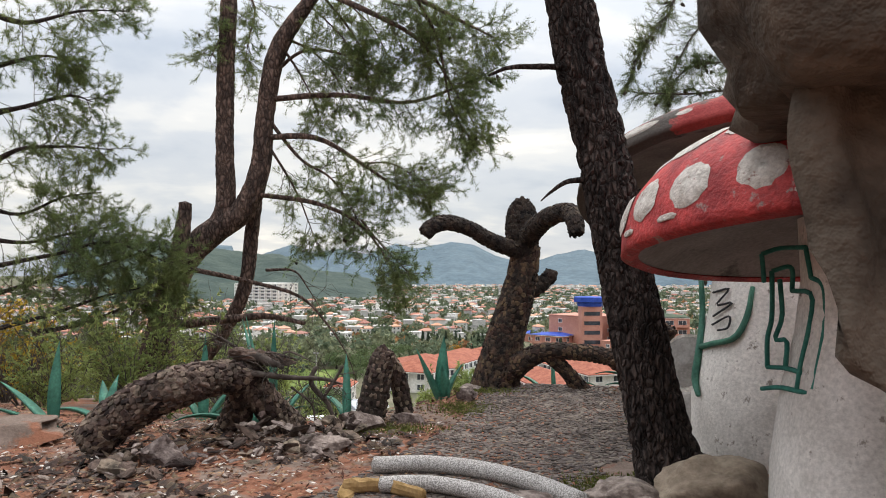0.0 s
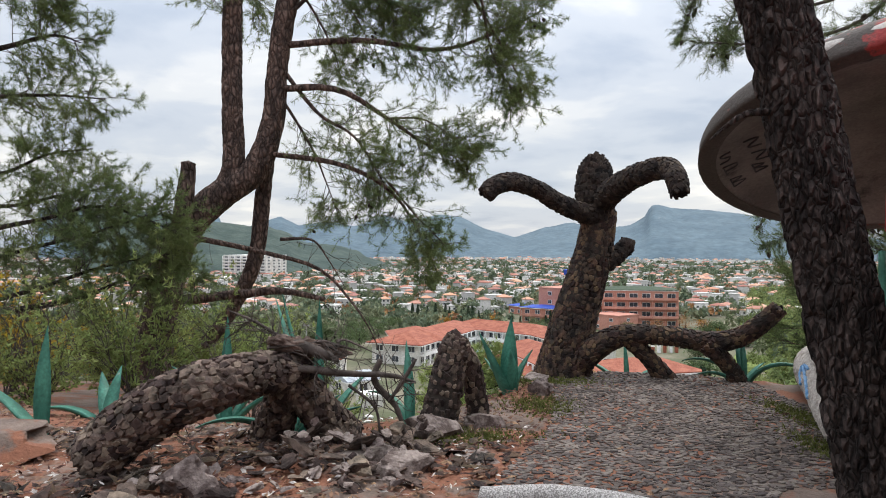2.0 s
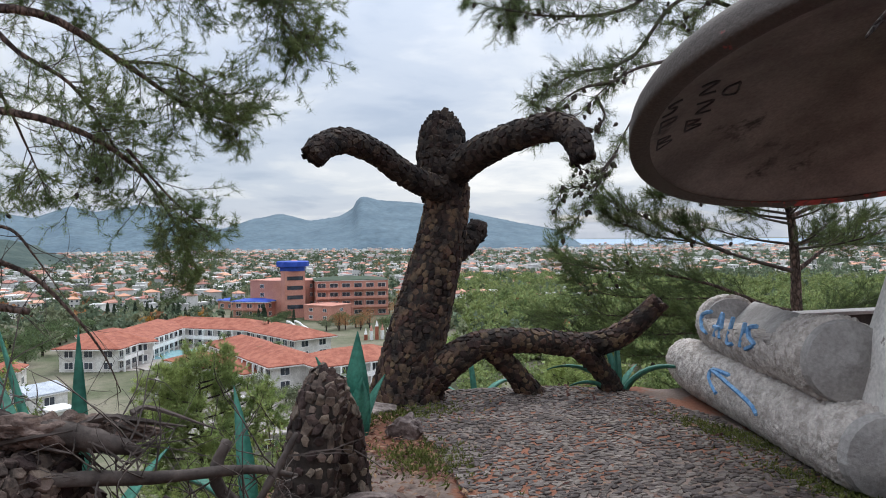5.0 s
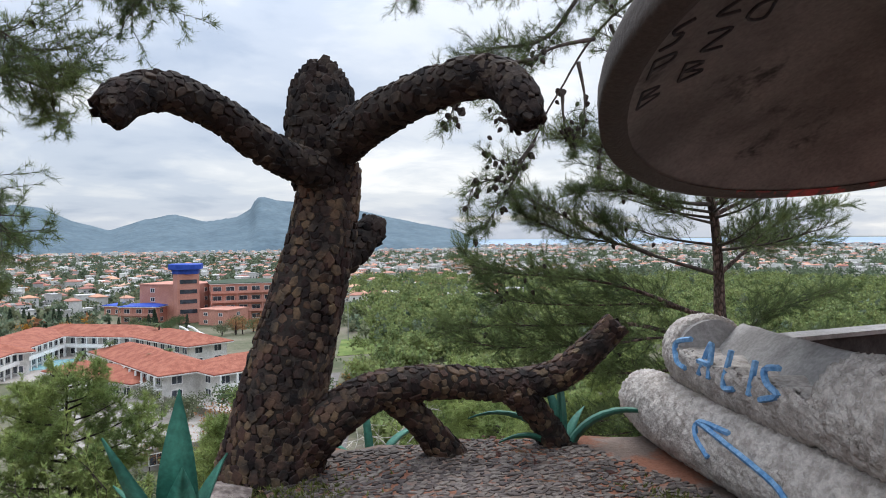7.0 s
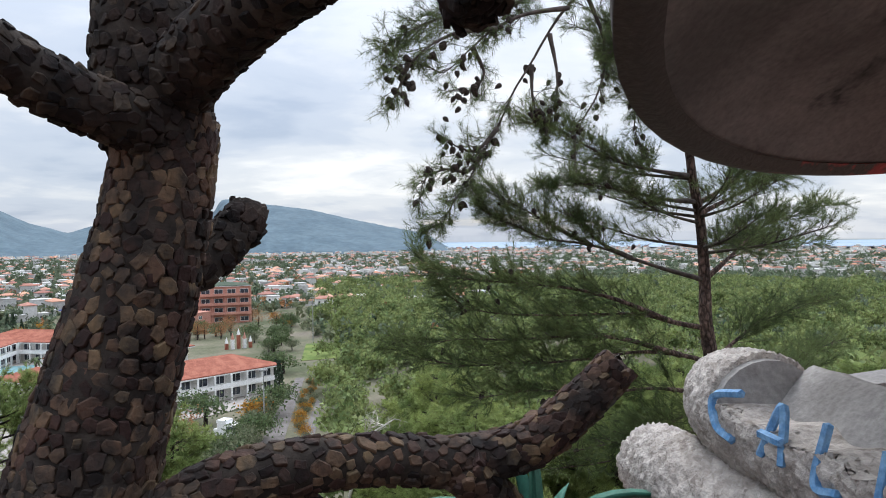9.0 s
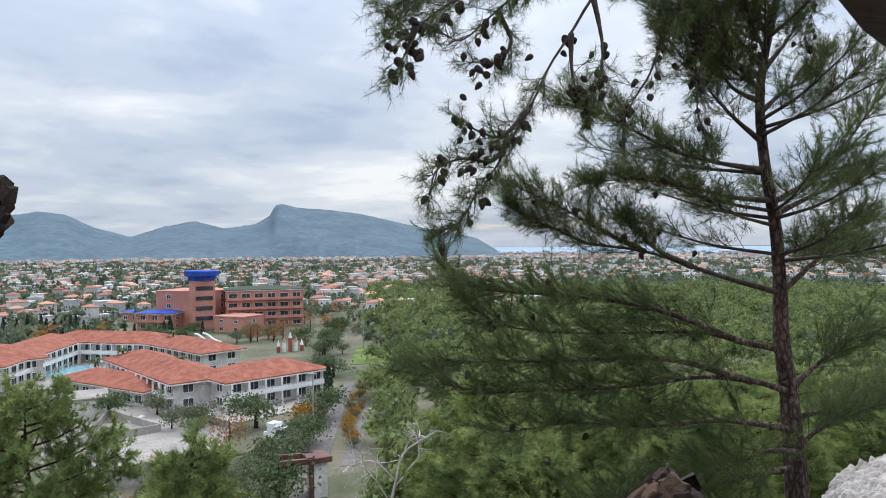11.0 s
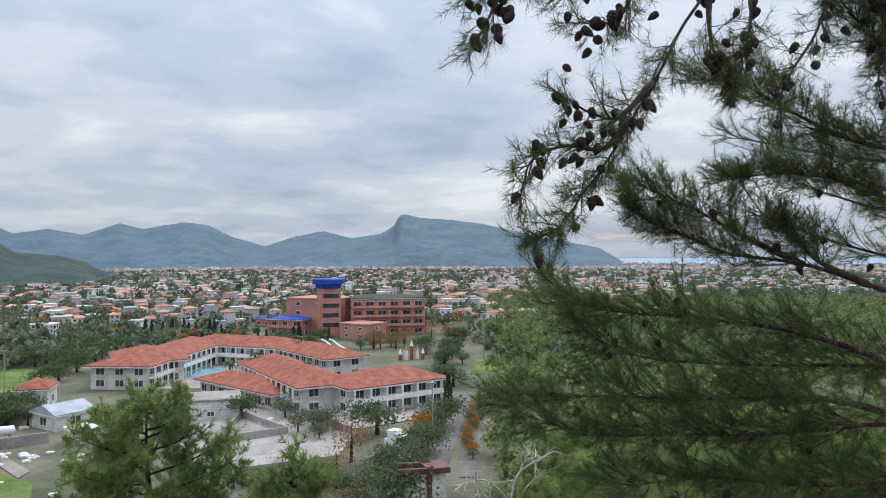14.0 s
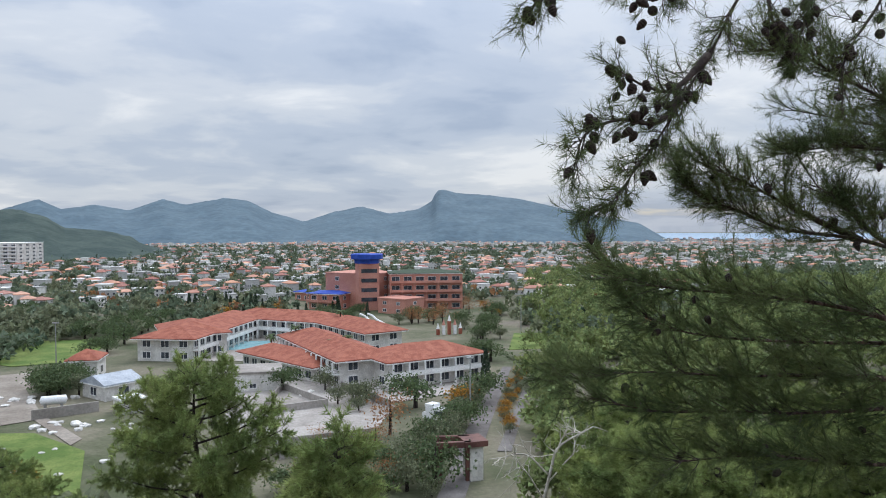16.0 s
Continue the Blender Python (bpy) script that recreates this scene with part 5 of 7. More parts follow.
def hip_roof(c, ux, L, W, rise, over, z, hip=True):
    """Vertices and triangles of a tiled roof: centre, axis, length, width."""
    ux = np.array((*ux, 0.0))
    uy = np.array((-ux[1], ux[0], 0))
    l, w = L / 2 + over, W / 2 + over
    k = max(0.0, l - w) if hip else l
    o = np.array((*c, z))
    e = [o - ux * l - uy * w, o + ux * l - uy * w, o + ux * l + uy * w, o - ux * l + uy * w]
    r = [o - ux * k + (0, 0, rise), o + ux * k + (0, 0, rise)]
    lo = [p - (0, 0, 0.25) for p in e]
    return np.array(e + r + lo), [(0, 1, 5), (0, 5, 4), (1, 2, 5), (2, 3, 4), (2, 4, 5), (3, 0, 4), (6, 8, 7), (6, 9, 8), (0, 6, 7), (0, 7, 1), (1, 7, 8), (1, 8, 2), (2, 8, 9), (2, 9, 3), (3, 9, 6), (3, 6, 0)]


@functools.lru_cache(None)
def window_meshes(w, h):
    fr = Soup()
    for x, z, sx, sz in ((0, 0, w, 0.12), (0, h - 0.12, w, 0.12), (-w / 2 + 0.06, 0, 0.12, h), (w / 2 - 0.06, 0, 0.12, h), (0, 0, 0.08, h)):
        fr.add(*box((x, -0.04, z), (sx, 0.16, sz)))
    return fr.mesh("window_frame", TRIM), Soup().add(*box((0, -0.01, 0.05), (w * 0.97, 0.08, h * 0.97))).mesh("pane", GLASS_D)


def put_window(parent, x, y, z, rz, w=1.5, h=1.4):
    fm, pm = window_meshes(w, h)
    o = new("window", fm)
    o.parent = parent
    o.matrix_basis = Matrix.Translation(Vector((x, y, z)) - parent.location) @ Matrix.Rotation(rz, 4, "Z")
    p = new("pane", pm)
    p.parent = o


# Default windows are oversized: dark glass stands in for shade under the balconies.
def wing(p0, p1, W, label, storeys=2, sh=3.1, rise=2.6, wall=None, roof=None, hip=True, bay=3.6, balcony=True, over=1.4, trim=None, name="hotel_wing", win=(2.5, 1.9), base_z=Z0):
    """A building whose axis runs from p0 to p1: walls, roof, rows of windows and a balcony front."""
    p0, p1 = np.array(p0, float), np.array(p1, float)
    L = float(np.linalg.norm(p1 - p0))
    ux = (p1 - p0) / L
    c = (p0 + p1) / 2
    rz = math.atan2(ux[1], ux[0])
    uy = np.array((-ux[1], ux[0]))
    H = storeys * sh
    b = thing(name, (c[0], c[1], base_z), label, "building")
    part("wall", Soup().add(*box((c[0], c[1], base_z - 0.3), (L, W, H + 0.3), rz)), wall or WALL_W, b)
    if rise > 0:
        part("roof", Soup().add(*hip_roof(c, ux, L, W, rise, over, base_z + H + 0.26, hip)), roof or ROOF_RED, b, "roof of weathered tiles")
        part("fascia", Soup().add(*box((c[0], c[1], base_z + H - 0.22), (L + 2 * over + 0.1, W + 2 * over + 0.1, 0.22), rz)), TRIM, b)
    else:
        part("roof", Soup().add(*box((c[0], c[1], base_z + H), (L + 0.5, W + 0.5, 0.45), rz)), roof or TRIM, b)
    n = max(1, int(L / bay))
    for side in (-1, 1):
        for s in range(storeys):
            for i in range(n):
                t = (i + 0.5) / n - 0.5
                q = c + ux * L * t + uy * side * (W / 2 + 0.01)
                put_window(b, q[0], q[1], base_z + s * sh + 0.75, rz + (0 if side < 0 else math.pi), *win)
    m = max(1, int(W / (bay * 1.3)))
    for end in (-1, 1):
        for s in range(storeys):
            for i in range(m):
                t = (i + 0.5) / m - 0.5
                q = c + uy * W * t + ux * end * (L / 2 + 0.01)
                put_window(b, q[0], q[1], base_z + s * sh + 0.75, rz + end * math.pi / 2, *win)
    trim = trim or TRIM
    if balcony:
        q = c - uy * (W / 2 + 0.9)
        for s in range(1, storeys):
            part("balcony", Soup().add(*box((q[0], q[1], base_z + s * sh - 0.12), (L, 1.8, 0.24), rz)), trim, b)
            e = c - uy * (W / 2 + 1.75)
            part("parapet", Soup().add(*box((e[0], e[1], base_z + s * sh + 0.12), (L, 0.12, 0.85), rz)), trim, b)
        for i in range(n + 1):
            e = c - uy * (W / 2 + 1.65) + ux * L * (i / n - 0.5) * 0.99
            part("pillar", Soup().add(*box((e[0], e[1], base_z), (0.35, 0.35, H - 0.25), rz)), trim, b)
    return b


def slab(name, corners, z, material, label, category, thick=0.06):
    c = np.array(corners, float)
    n = len(c)
    v = np.vstack([np.column_stack([c, np.full(n, z - thick)]), np.column_stack([c, np.full(n, z)])])
    f = [(n, n + i, n + i + 1) for i in range(1, n - 1)] + [q for i in range(n) for q in ((i, (i + 1) % n, n + (i + 1) % n), (i, n + (i + 1) % n, n + i))]
    return tagged(part(name, Soup().add(v, f), material), label, category, kind="structure")


# the hotel with red tiled roofs round a pool
wing((-11.5, 221.8), (10.7, 270.7), 16, "white two-storey hotel wing with a red tiled hip roof")
wing((9.8, 272.8), (40.1, 246.3), 14, "white hotel wing with balconies and a red tiled roof")
wing((26.0, 218.6), (34.9, 174.8), 13, "white hotel wing with an arcade and red tiled roof")
wing((37.0, 174.8), (61.1, 181.3), 14, "white hotel entrance building with a red tiled roof", hip=True)
wing((39.5, 242.7), (48.4, 216.1), 12, "low hotel wing with a red tiled roof", storeys=2, balcony=False)
wing((13.4, 211.9), (28.5, 184.3), 11, "single-storey poolside pavilion with a red tiled roof", storeys=1, sh=3.6, rise=2.2, balcony=False)
wing((-7.1, 252.9), (-3.1, 228.1), 16, "projecting hotel gable with a red tiled roof", balcony=False)
wing((4.2, 181.6), (16.1, 180.4), 10, "plain white flat-roofed building with a dark opening", storeys=1, sh=4.0, rise=0, wall=WALL_W, balcony=False, bay=14, win=(1.6, 1.2), name="white_building", roof=PAVED)
wing((-32.0, 207.3), (-25.3, 206.7), 9, "small white house with a red tiled roof", storeys=1, sh=4.5, rise=2.0, balcony=False, bay=8, over=0.5, name="house")
wing((-23.1, 179.4), (-16.5, 184.4), 9, "shed with a pale blue-grey sheet roof", storeys=1, sh=3.2, rise=1.6, roof=ROOF_GREY, hip=False, balcony=False, bay=7, over=0.4, name="shed")
wing((-16.5, 165.0), (-12.6, 167.2), 5, "low pale shed with a flat roof", storeys=1, sh=2.4, rise=0, balcony=False, bay=6, win=(1.0, 0.8), name="shed")
wing((11.1, 128.0), (27.1, 129.5), 5, "long low building with a pale flat roof", storeys=1, sh=3.0, rise=0, balcony=False, bay=9, name="long_shed", wall=PAVED, roof=PAVED)
wing((-212.2, 793.0), (-163.6, 775.5), 40, "white multi-storey hotel below the wooded hill", storeys=7, sh=3.3, rise=0, balcony=True, bay=7, win=(4.0, 1.6), name="hotel_block")

# the red hotel
wing((76.7, 333.9), (108.5, 328.3), 18, "terracotta hotel block with rows of balconies", storeys=4, sh=4.0, rise=1.2, wall=WALL_RED, roof=LEAF_CYP, balcony=True, bay=5, win=(3.6, 2.0), over=0.4, trim=WALL_RED, name="red_hotel")
wing((57.2, 353.3), (75.3, 334.4), 20, "terracotta hotel block with plain walls", storeys=4, sh=3.9, rise=0, wall=WALL_RED, roof=WALL_RED, balcony=False, bay=9, win=(2.2, 1.8), name="red_hotel")
wing((73.2, 320.0), (82.1, 308.0), 13, "low terracotta annex with a flat roof", storeys=2, sh=3.1, rise=0, wall=WALL_RED, roof=WALL_RED, balcony=False, bay=6, win=(2.0, 1.4), name="red_annex")
wing((45.8, 346.0), (58.6, 336.0), 14, "terracotta pavilion with a bright blue roof", storeys=2, sh=3.5, rise=0.9, wall=WALL_RED, roof=BLUE, balcony=True, trim=WALL_RED, bay=5, over=0.9, name="red_pavilion")
wing((43.7, 386.5), (50.3, 378.2), 10, "small terracotta pavilion with a blue roof", storeys=1, sh=4.2, rise=1.2, wall=WALL_RED, roof=BLUE, balcony=False, bay=5, over=0.8, name="red_pavilion")


def make_tower(c):
    b = thing("hotel_tower", (*c, Z0), "terracotta tower with a wide blue disc on top", "building")
    part("shaft", Soup().add(*box((*c, Z0), (9, 9, 20.6))), WALL_RED, b)
    v, f = revolve([(0.1, 20.6), (5.6, 20.6), (5.8, 22.3), (7.2, 22.6), (7.3, 24.6), (6.9, 24.9), (0.1, 25.0)], 8)
    part("blue_disc", Soup().add(v + np.array((*c, Z0)), f), BLUE, b, "bright blue disc")
    for i in range(4):
        part("opening", Soup().add(*box((c[0], c[1] - 4.55, Z0 + 4 + i * 4.2), (7, 0.2, 1.7))), GLASS_D, b)


make_tower((66.1, 330.1))

# roads, courts, lawn, pool
slab("road_main", [(29.5, 100.9), (33.1, 99.8), (52.3, 139.0), (75.3, 185.2), (73.2, 185.9), (48.5, 140.2)], Z0 + 0.15, ASPHALT, "straight asphalt road towards the hotel", "road")
slab("road_side", [(45.4, 119.0), (47.6, 118.3), (66.4, 154.3), (67.5, 159.7)], Z0 + 0.15, ASPHALT, "pale side road between hedges", "road")
slab("pavement_court", [(3.0, 142.6), (25.0, 128.7), (36.7, 153.3), (25.0, 186.4), (3.9, 180.1)], Z0 + 0.16, PAVED, "worn concrete court before the hotel", "pavement")
slab("pavement_front", [(28.2, 172.4), (36.1, 155.9), (58.4, 162.6), (63.8, 177.4), (41.7, 174.3), (31.3, 191.6)], Z0 + 0.18, PAVED, "concrete forecourt of the hotel", "pavement")
slab("pavement_pool_terrace", [(-5.9, 220.0), (16.1, 212.8), (33.2, 250.0), (10.6, 271.0), (-7.1, 250.9)], Z0 + 0.18, PAVED, "pool terrace inside the hotel court", "pavement")
slab("water_pool", [(3.0, 234.4), (17.8, 236.0), (18.7, 249.7), (4.8, 251.8)], Z0 + 0.24, mat("pool_water", (0.2, 0.4, 0.44), (0.3, 0.5, 0.53), 0.3, 0.15, 0.1, 3), "pale blue swimming pool", "water")
slab("track_dirt", [(-40.9, 158.5), (-31.1, 163.4), (-30.6, 167.6), (-39.3, 194.0), (-52.2, 198.2)], Z0 + 0.16, DIRT, "bare dirt track and yard", "road")
slab("track_bend", [(-31.1, 163.4), (-21.4, 143.4), (-20.3, 147.2), (-30.6, 167.6)], Z0 + 0.16, DIRT, "bare dirt track bending away", "road")
slab("track_yard", [(-52.2, 198.2), (-39.3, 194.0), (-33.3, 208.7), (-42.1, 215.3), (-55.8, 211.0)], Z0 + 0.16, DIRT, "bare dirt yard beside the meadow", "road")
slab("lawn_corner", [(-31.2, 124.5), (-15.9, 117.4), (-18.6, 139.3), (-29.0, 153.6), (-40.3, 156.4)], Z0 + 0.15, LAWN, "bright green lawn by the track", "lawn")
slab("lawn_field", [(84.6, 210.0), (95.8, 208.5), (111.7, 237.9), (99.7, 241.8)], Z0 + 0.15, LAWN, "dry green field behind the hotel", "lawn")
slab("lawn_west", [(-49.6, 225.6), (-32.6, 228.6), (-30.7, 270.9), (-54.3, 272.3), (-63.7, 238.7)], Z0 + 0.15, LAWN, "olive-green meadow beside the house", "lawn")


def low_wall(p, q, h, material, label):
    p, q = np.array(p), np.array(q)
    c, d = (p + q) / 2, q - p
    tagged(part("low_wall", Soup().add(*box((*c, Z0), (float(np.linalg.norm(d)), 0.35, h), math.atan2(d[1], d[0]))), material), label, "wall")


for a, b in (((7.5, 147.0), (16.1, 176.2)), ((16.1, 176.2), (23.5, 157.5)), ((23.5, 157.5), (11.0, 154.4)), ((25.0, 186.4), (35.4, 152.7))):
    low_wall(a, b, 1.6, PAVED, "low worn concrete court wall")
low_wall((-31.6, 163.6), (-20.5, 167.7), 2.0, PAVED, "long low concrete yard wall")


def make_gate():
    g = thing("entrance_gate", (*(34.2, 107.5), Z0), "brown steel entrance gate across the road", "gate")
    (x0, y0), (x1, y1) = (32.4, 108.0), (36.2, 107.2)
    h = 5.0
    for x, y in ((x0, y0), (x1, y1), (x0 + 0.8, y0 + 3), (x1 + 0.8, y1 + 3)):
        part("post", Soup().add(*box((x, y, Z0), (0.5, 0.5, h))), RUSTY, g)
    for dx, dy in ((0, 0), (0.8, 3)):
        c = ((x0 + x1) / 2 + dx, (y0 + y1) / 2 + dy)
        part("beam", Soup().add(*box((*c, Z0 + h), (math.hypot(x1 - x0, y1 - y0) + 1, 0.6, 0.8), math.atan2(y1 - y0, x1 - x0))), RUSTY, g)
    part("gatehouse", Soup().add(*box((x1 + 1.4, y1 + 1.5, Z0), (2.0, 3.2, 5.0))), WALL_W, g, "white gatehouse wall")
    part("gatehouse_roof", Soup().add(*box((x1 + 1.3, y1 + 1.5, Z0 + h), (3.4, 4.0, 0.8))), RUSTY, g)


make_gate()


def make_tank(c):
    b = thing("water_tank", (*c, Z0), "white cylindrical water tank on legs", "tank")
    part("vessel", Soup().add(*tube([(c[0] - 2.2, c[1], Z0 + 2.2, 0.9), (c[0] + 2.2, c[1] + 0.4, Z0 + 2.2, 0.9)], 4, 14)), VAN, b, smooth=True)
    for s in (-1.5, 1.5):
        part("leg", Soup().add(*box((c[0] + s, c[1], Z0), (0.3, 1.4, 1.5))), STEEL, b)


make_tank((-29.1, 170.4))
rd = np.random.default_rng(19)
for (cx, cy), k in (((-24.4, 158.4), 14), ((-15.4, 151.5), 9), ((-39.4, 180.1), 16), ((-27.8, 143.8), 4), ((-21.5, 130.9), 3), ((31.2, 171.4), 10), ((32.0, 165.3), 8)):
    for i in range(k):
        q = (cx + rd.normal() * 4.5, cy + rd.normal() * 2.0, Z0)
        w = rd.uniform(0.7, 1.9)
        tagged(part("rubble_block", Soup().add(*lump(q, (w * 1.3, w, w * 0.6), i + cx, 1, 0.5)), WALL_W), "pale broken block lying in the yard", "rubble", "yard rubble")


def make_van(c, rz):
    b = thing("camper_van", (*c, Z0), "white camper van parked by the road", "van")
    R = Matrix.Rotation(rz, 3, "Z")

    def put(v, f, name, m, lab=""):
        part(name, Soup().add([R @ Vector(p) + Vector((*c, Z0)) for p in v], f), m, b, lab)
    put(*box((0, 0, 0.5), (6.0, 2.3, 2.3)), "body", VAN)
    put(*box((2.2, 0, 2.8), (2.0, 2.2, 0.5)), "luton", VAN)
    put(*box((3.3, 0, 0.5), (1.2, 2.1, 1.1)), "bonnet", VAN)
    put(*box((3.02, 0, 1.65), (0.1, 1.9, 0.8)), "windscreen", GLASS_D)
    for s in (-1, 1):
        put(*box((0, s * 1.13, 1.6), (2.0, 0.08, 0.7)), "side_window", GLASS_D)
        for x in (-1.8, 2.6):
            v, f = tube([(x, s * 1.0, 0.38, 0.38), (x, s * 1.2, 0.38, 0.38)], 2, 14)
            put(v, f, "wheel", GLASS_D)


make_van((42.1, 138.8), 2.2)


def lamp_post(c, h):
    b = thing("street_lamp", (*c, Z0), "tall grey steel street lamp", "street lamp", "street lamps")
    part("pole", Soup().add(*tube([(*c, Z0, 0.16), (*c, Z0 + h, 0.1)], 4, 8)), STEEL, b)
    part("lamp_head", Soup().add(*box((c[0], c[1], Z0 + h), (1.6, 0.5, 0.3))), STEEL, b)


lamp_post((48.9, 142.3), 11)
lamp_post((100.9, 238.6), 16)
lamp_post((-37.5, 217.6), 12)

slide = thing("water_slides", (*(57.0, 279.1), Z0), "white curving water slides behind the hotel", "slide")
for i in range(2):
    x, y = (58.0, 283.9)
    part("chute", Soup().add(*tube([(x - 4 + 3 * i, y, Z0 + 3.6, 0.4), (x - 2.5 + 3 * i, y - 1, Z0 + 3.0, 0.4), (x - 1 + 3 * i, y - 3, Z0 + 1.6, 0.4), (x + 1 + 3 * i, y - 6, Z0 + 0.5, 0.4)], 14, 8)), TRIM, slide)
    part("support", Soup().add(*box((x - 4 + 3 * i, y, Z0), (0.3, 0.3, 3.3))), STEEL, slide)
fair = thing("fairground_tower", (*(77.7, 246.2), Z0), "white and orange fairground castle front", "fairground ride")
for i, (dx, h) in enumerate(((-4, 2.0), (-2, 3.2), (0, 4.6), (2, 3.2), (4, 2.0))):
    x, y = (77.7, 246.2)
    part("turret", Soup().add(*box((x + dx, y, Z0), (1.0, 1.0, h))), TRIM if i % 2 else ROOF_RED, fair)
    part("spire", Soup().add(*tube([(x + dx, y, Z0 + h, 0.6), (x + dx, y, Z0 + h + 2.0, 0.05)], 2, 8)), WALL_RED if i % 2 else TRIM, fair)


# ---- trees of the valley ----
def clump_tree(name, at, label, height, width, material, seed, leaf=0.5, count=900, tall=False, trunk=True):
    rng = np.random.default_rng(seed)
    b = thing(name, at, label, "tree")
    part("trunk", Soup().add(*tube([(*at, width * 0.05), (at[0] + 0.1, at[1], at[2] + height * 0.5, width * 0.035), (at[0], at[1] + 0.1, at[2] + height * 0.85, 0.03)], 8, 7, 0.05, rng)), BARK, b)
    blobs = rng.normal(size=(3 if tall else 11, 3)) * (0.25, 0.25, 0.2)
    c = blobs[rng.integers(len(blobs), size=count)] + rng.normal(size=(count, 3)) * (0.17, 0.17, 0.16)
    if tall:
        z = rng.random(count)
        rr = (1 - z) ** 0.6 * 0.5
        an = rng.uniform(0, 6.3, count)
        c = np.column_stack([np.cos(an) * rr, np.sin(an) * rr, z - 0.42])
        p = c * (width, width, height * 0.98) + np.array(at) + (0, 0, height * 0.44)
    else:
        c[:, 2] = np.maximum(c[:, 2], -0.42)
        p = c * (width, width, height * 0.7) + np.array(at) + (0, 0, height * 0.6)
    d = rng.normal(size=(count, 3)) + (0, 0, 0.5)
    part("crown", Soup().add(*needles(p, d / np.linalg.norm(d, axis=1)[:, None], 2, leaf, leaf * 0.9, 0.5, rng)), material, b, "uneven leafy crown")
    return b


def scatter(kinds, spots, rng, k0=1.0):
    for x, y, k in spots:
        b = kinds[k]
        s = k0 * rng.uniform(0.75, 1.2)
        ob = copy_thing(b, Matrix.Translation((x, y, ground_z(x, y) - 0.05)) @ Matrix.Rotation(rng.uniform(0, 6.3), 4, "Z"))
        ob.scale = (s * rng.uniform(0.9, 1.1), s * rng.uniform(0.9, 1.1), s)


rv = np.random.default_rng(77)
KINDS = {
    "broad": clump_tree("broadleaf_tree", (*(40.3, 151.1), Z0), "dense dark green round-crowned tree by the court", 7, 9.5, LEAF, 1),
    "autumn": clump_tree("autumn_tree", (*(47.8, 145.9), Z0), "small orange autumn tree beside the road", 5, 4.5, LEAF_AUTUMN, 2, 0.4, 500),
    "rust": clump_tree("autumn_tree", (*(31.0, 133.7), Z0), "thin rust-brown autumn tree", 8, 6, LEAF_RUST, 3, 0.35, 420),
    "cypress": clump_tree("cypress_tree", (*(59.6, 162.3), Z0), "slim dark green cypress tree", 9, 2.4, LEAF_CYP, 4, 0.5, 500, True),
    "olive": clump_tree("olive_tree", (*(37.5, 121.4), Z0), "small grey-green olive tree by the road", 5.5, 5.5, LEAF_OLIVE, 5, 0.4, 700),
}
spots = []
for (px_, kind) in (((53.8, 151.8), "broad"), ((64.5, 177.2), "cypress"), ((73.0, 194.4), "broad"), ((68.9, 195.8), "broad"), ((85.1, 233.1), "broad"), ((90.4, 231.3), "olive"), 
                    ((37.1, 124.8), "broad"), ((34.0, 122.6), "olive"), ((29.3, 115.3), "olive"), ((26.3, 113.6), "broad"), ((26.6, 124.9), "rust"), ((31.3, 107.0), "broad"), ((27.0, 106.1), "olive"), ((-23.5, 120.9), "autumn"), ((-31.4, 191.5), "broad"), ((-33.2, 186.2), "broad"), ((-26.7, 184.1), "olive"),
                    ((-25.7, 257.0), "broad"), ((-28.6, 241.6), "broad"), ((-32.5, 237.9), "broad"), ((-70.6, 349.1), "broad"), ((-39.6, 273.8), "broad"), ((16.1, 176.2), "broad"), ((61.2, 305.4), "cypress"), ((51.7, 334.9), "autumn"), ((19.0, 319.4), "autumn"), ((26.5, 327.4), "autumn"), ((5.6, 323.8), "autumn"),
                    ((107.5, 290.1), "rust"), ((104.1, 301.6), "rust"), ((111.8, 288.6), "autumn"), ((117.4, 320.3), "autumn"), ((108.9, 323.1), "rust"), ((81.0, 298.8), "broad"), ((41.8, 284.0), "broad"), ((43.1, 253.4), "olive"), ((30.6, 250.9), "olive")):
    spots.append((*px_, kind))
for i in range(16):
    x, y = (np.array((-10.8, 351.0)) * (1 - i / 15) + np.array((22.3, 335.4)) * (i / 15))
    spots.append((x + rv.uniform(-2, 2), y + rv.uniform(-6, 6), "cypress"))
hedge = []
for i in range(24):
    x, y = (np.array((50.8, 129.3)) * (1 - i / 23) + np.array((72.4, 174.6)) * (i / 23))
    hedge.append((x + rv.uniform(-1, 1), y + rv.uniform(-2, 2), "autumn" if i % 3 else "olive"))
scatter(KINDS, spots, rv, 0.8)
scatter(KINDS, hedge, rv, 0.38)


def grove(corners, n, kinds, seed, k0=0.75):
    """Trees strewn over a four-cornered plot."""
    rng = np.random.default_rng(seed)
    a, b, c, d = [np.array(q) for q in corners]
    out = []
    for _ in range(n):
        u, v = rng.random(2)
        p = (a * (1 - u) + b * u) * (1 - v) + (d * (1 - u) + c * u) * v
        out.append((p[0], p[1], kinds[int(rng.integers(len(kinds)))]))
    scatter(KINDS, out, rng, k0)


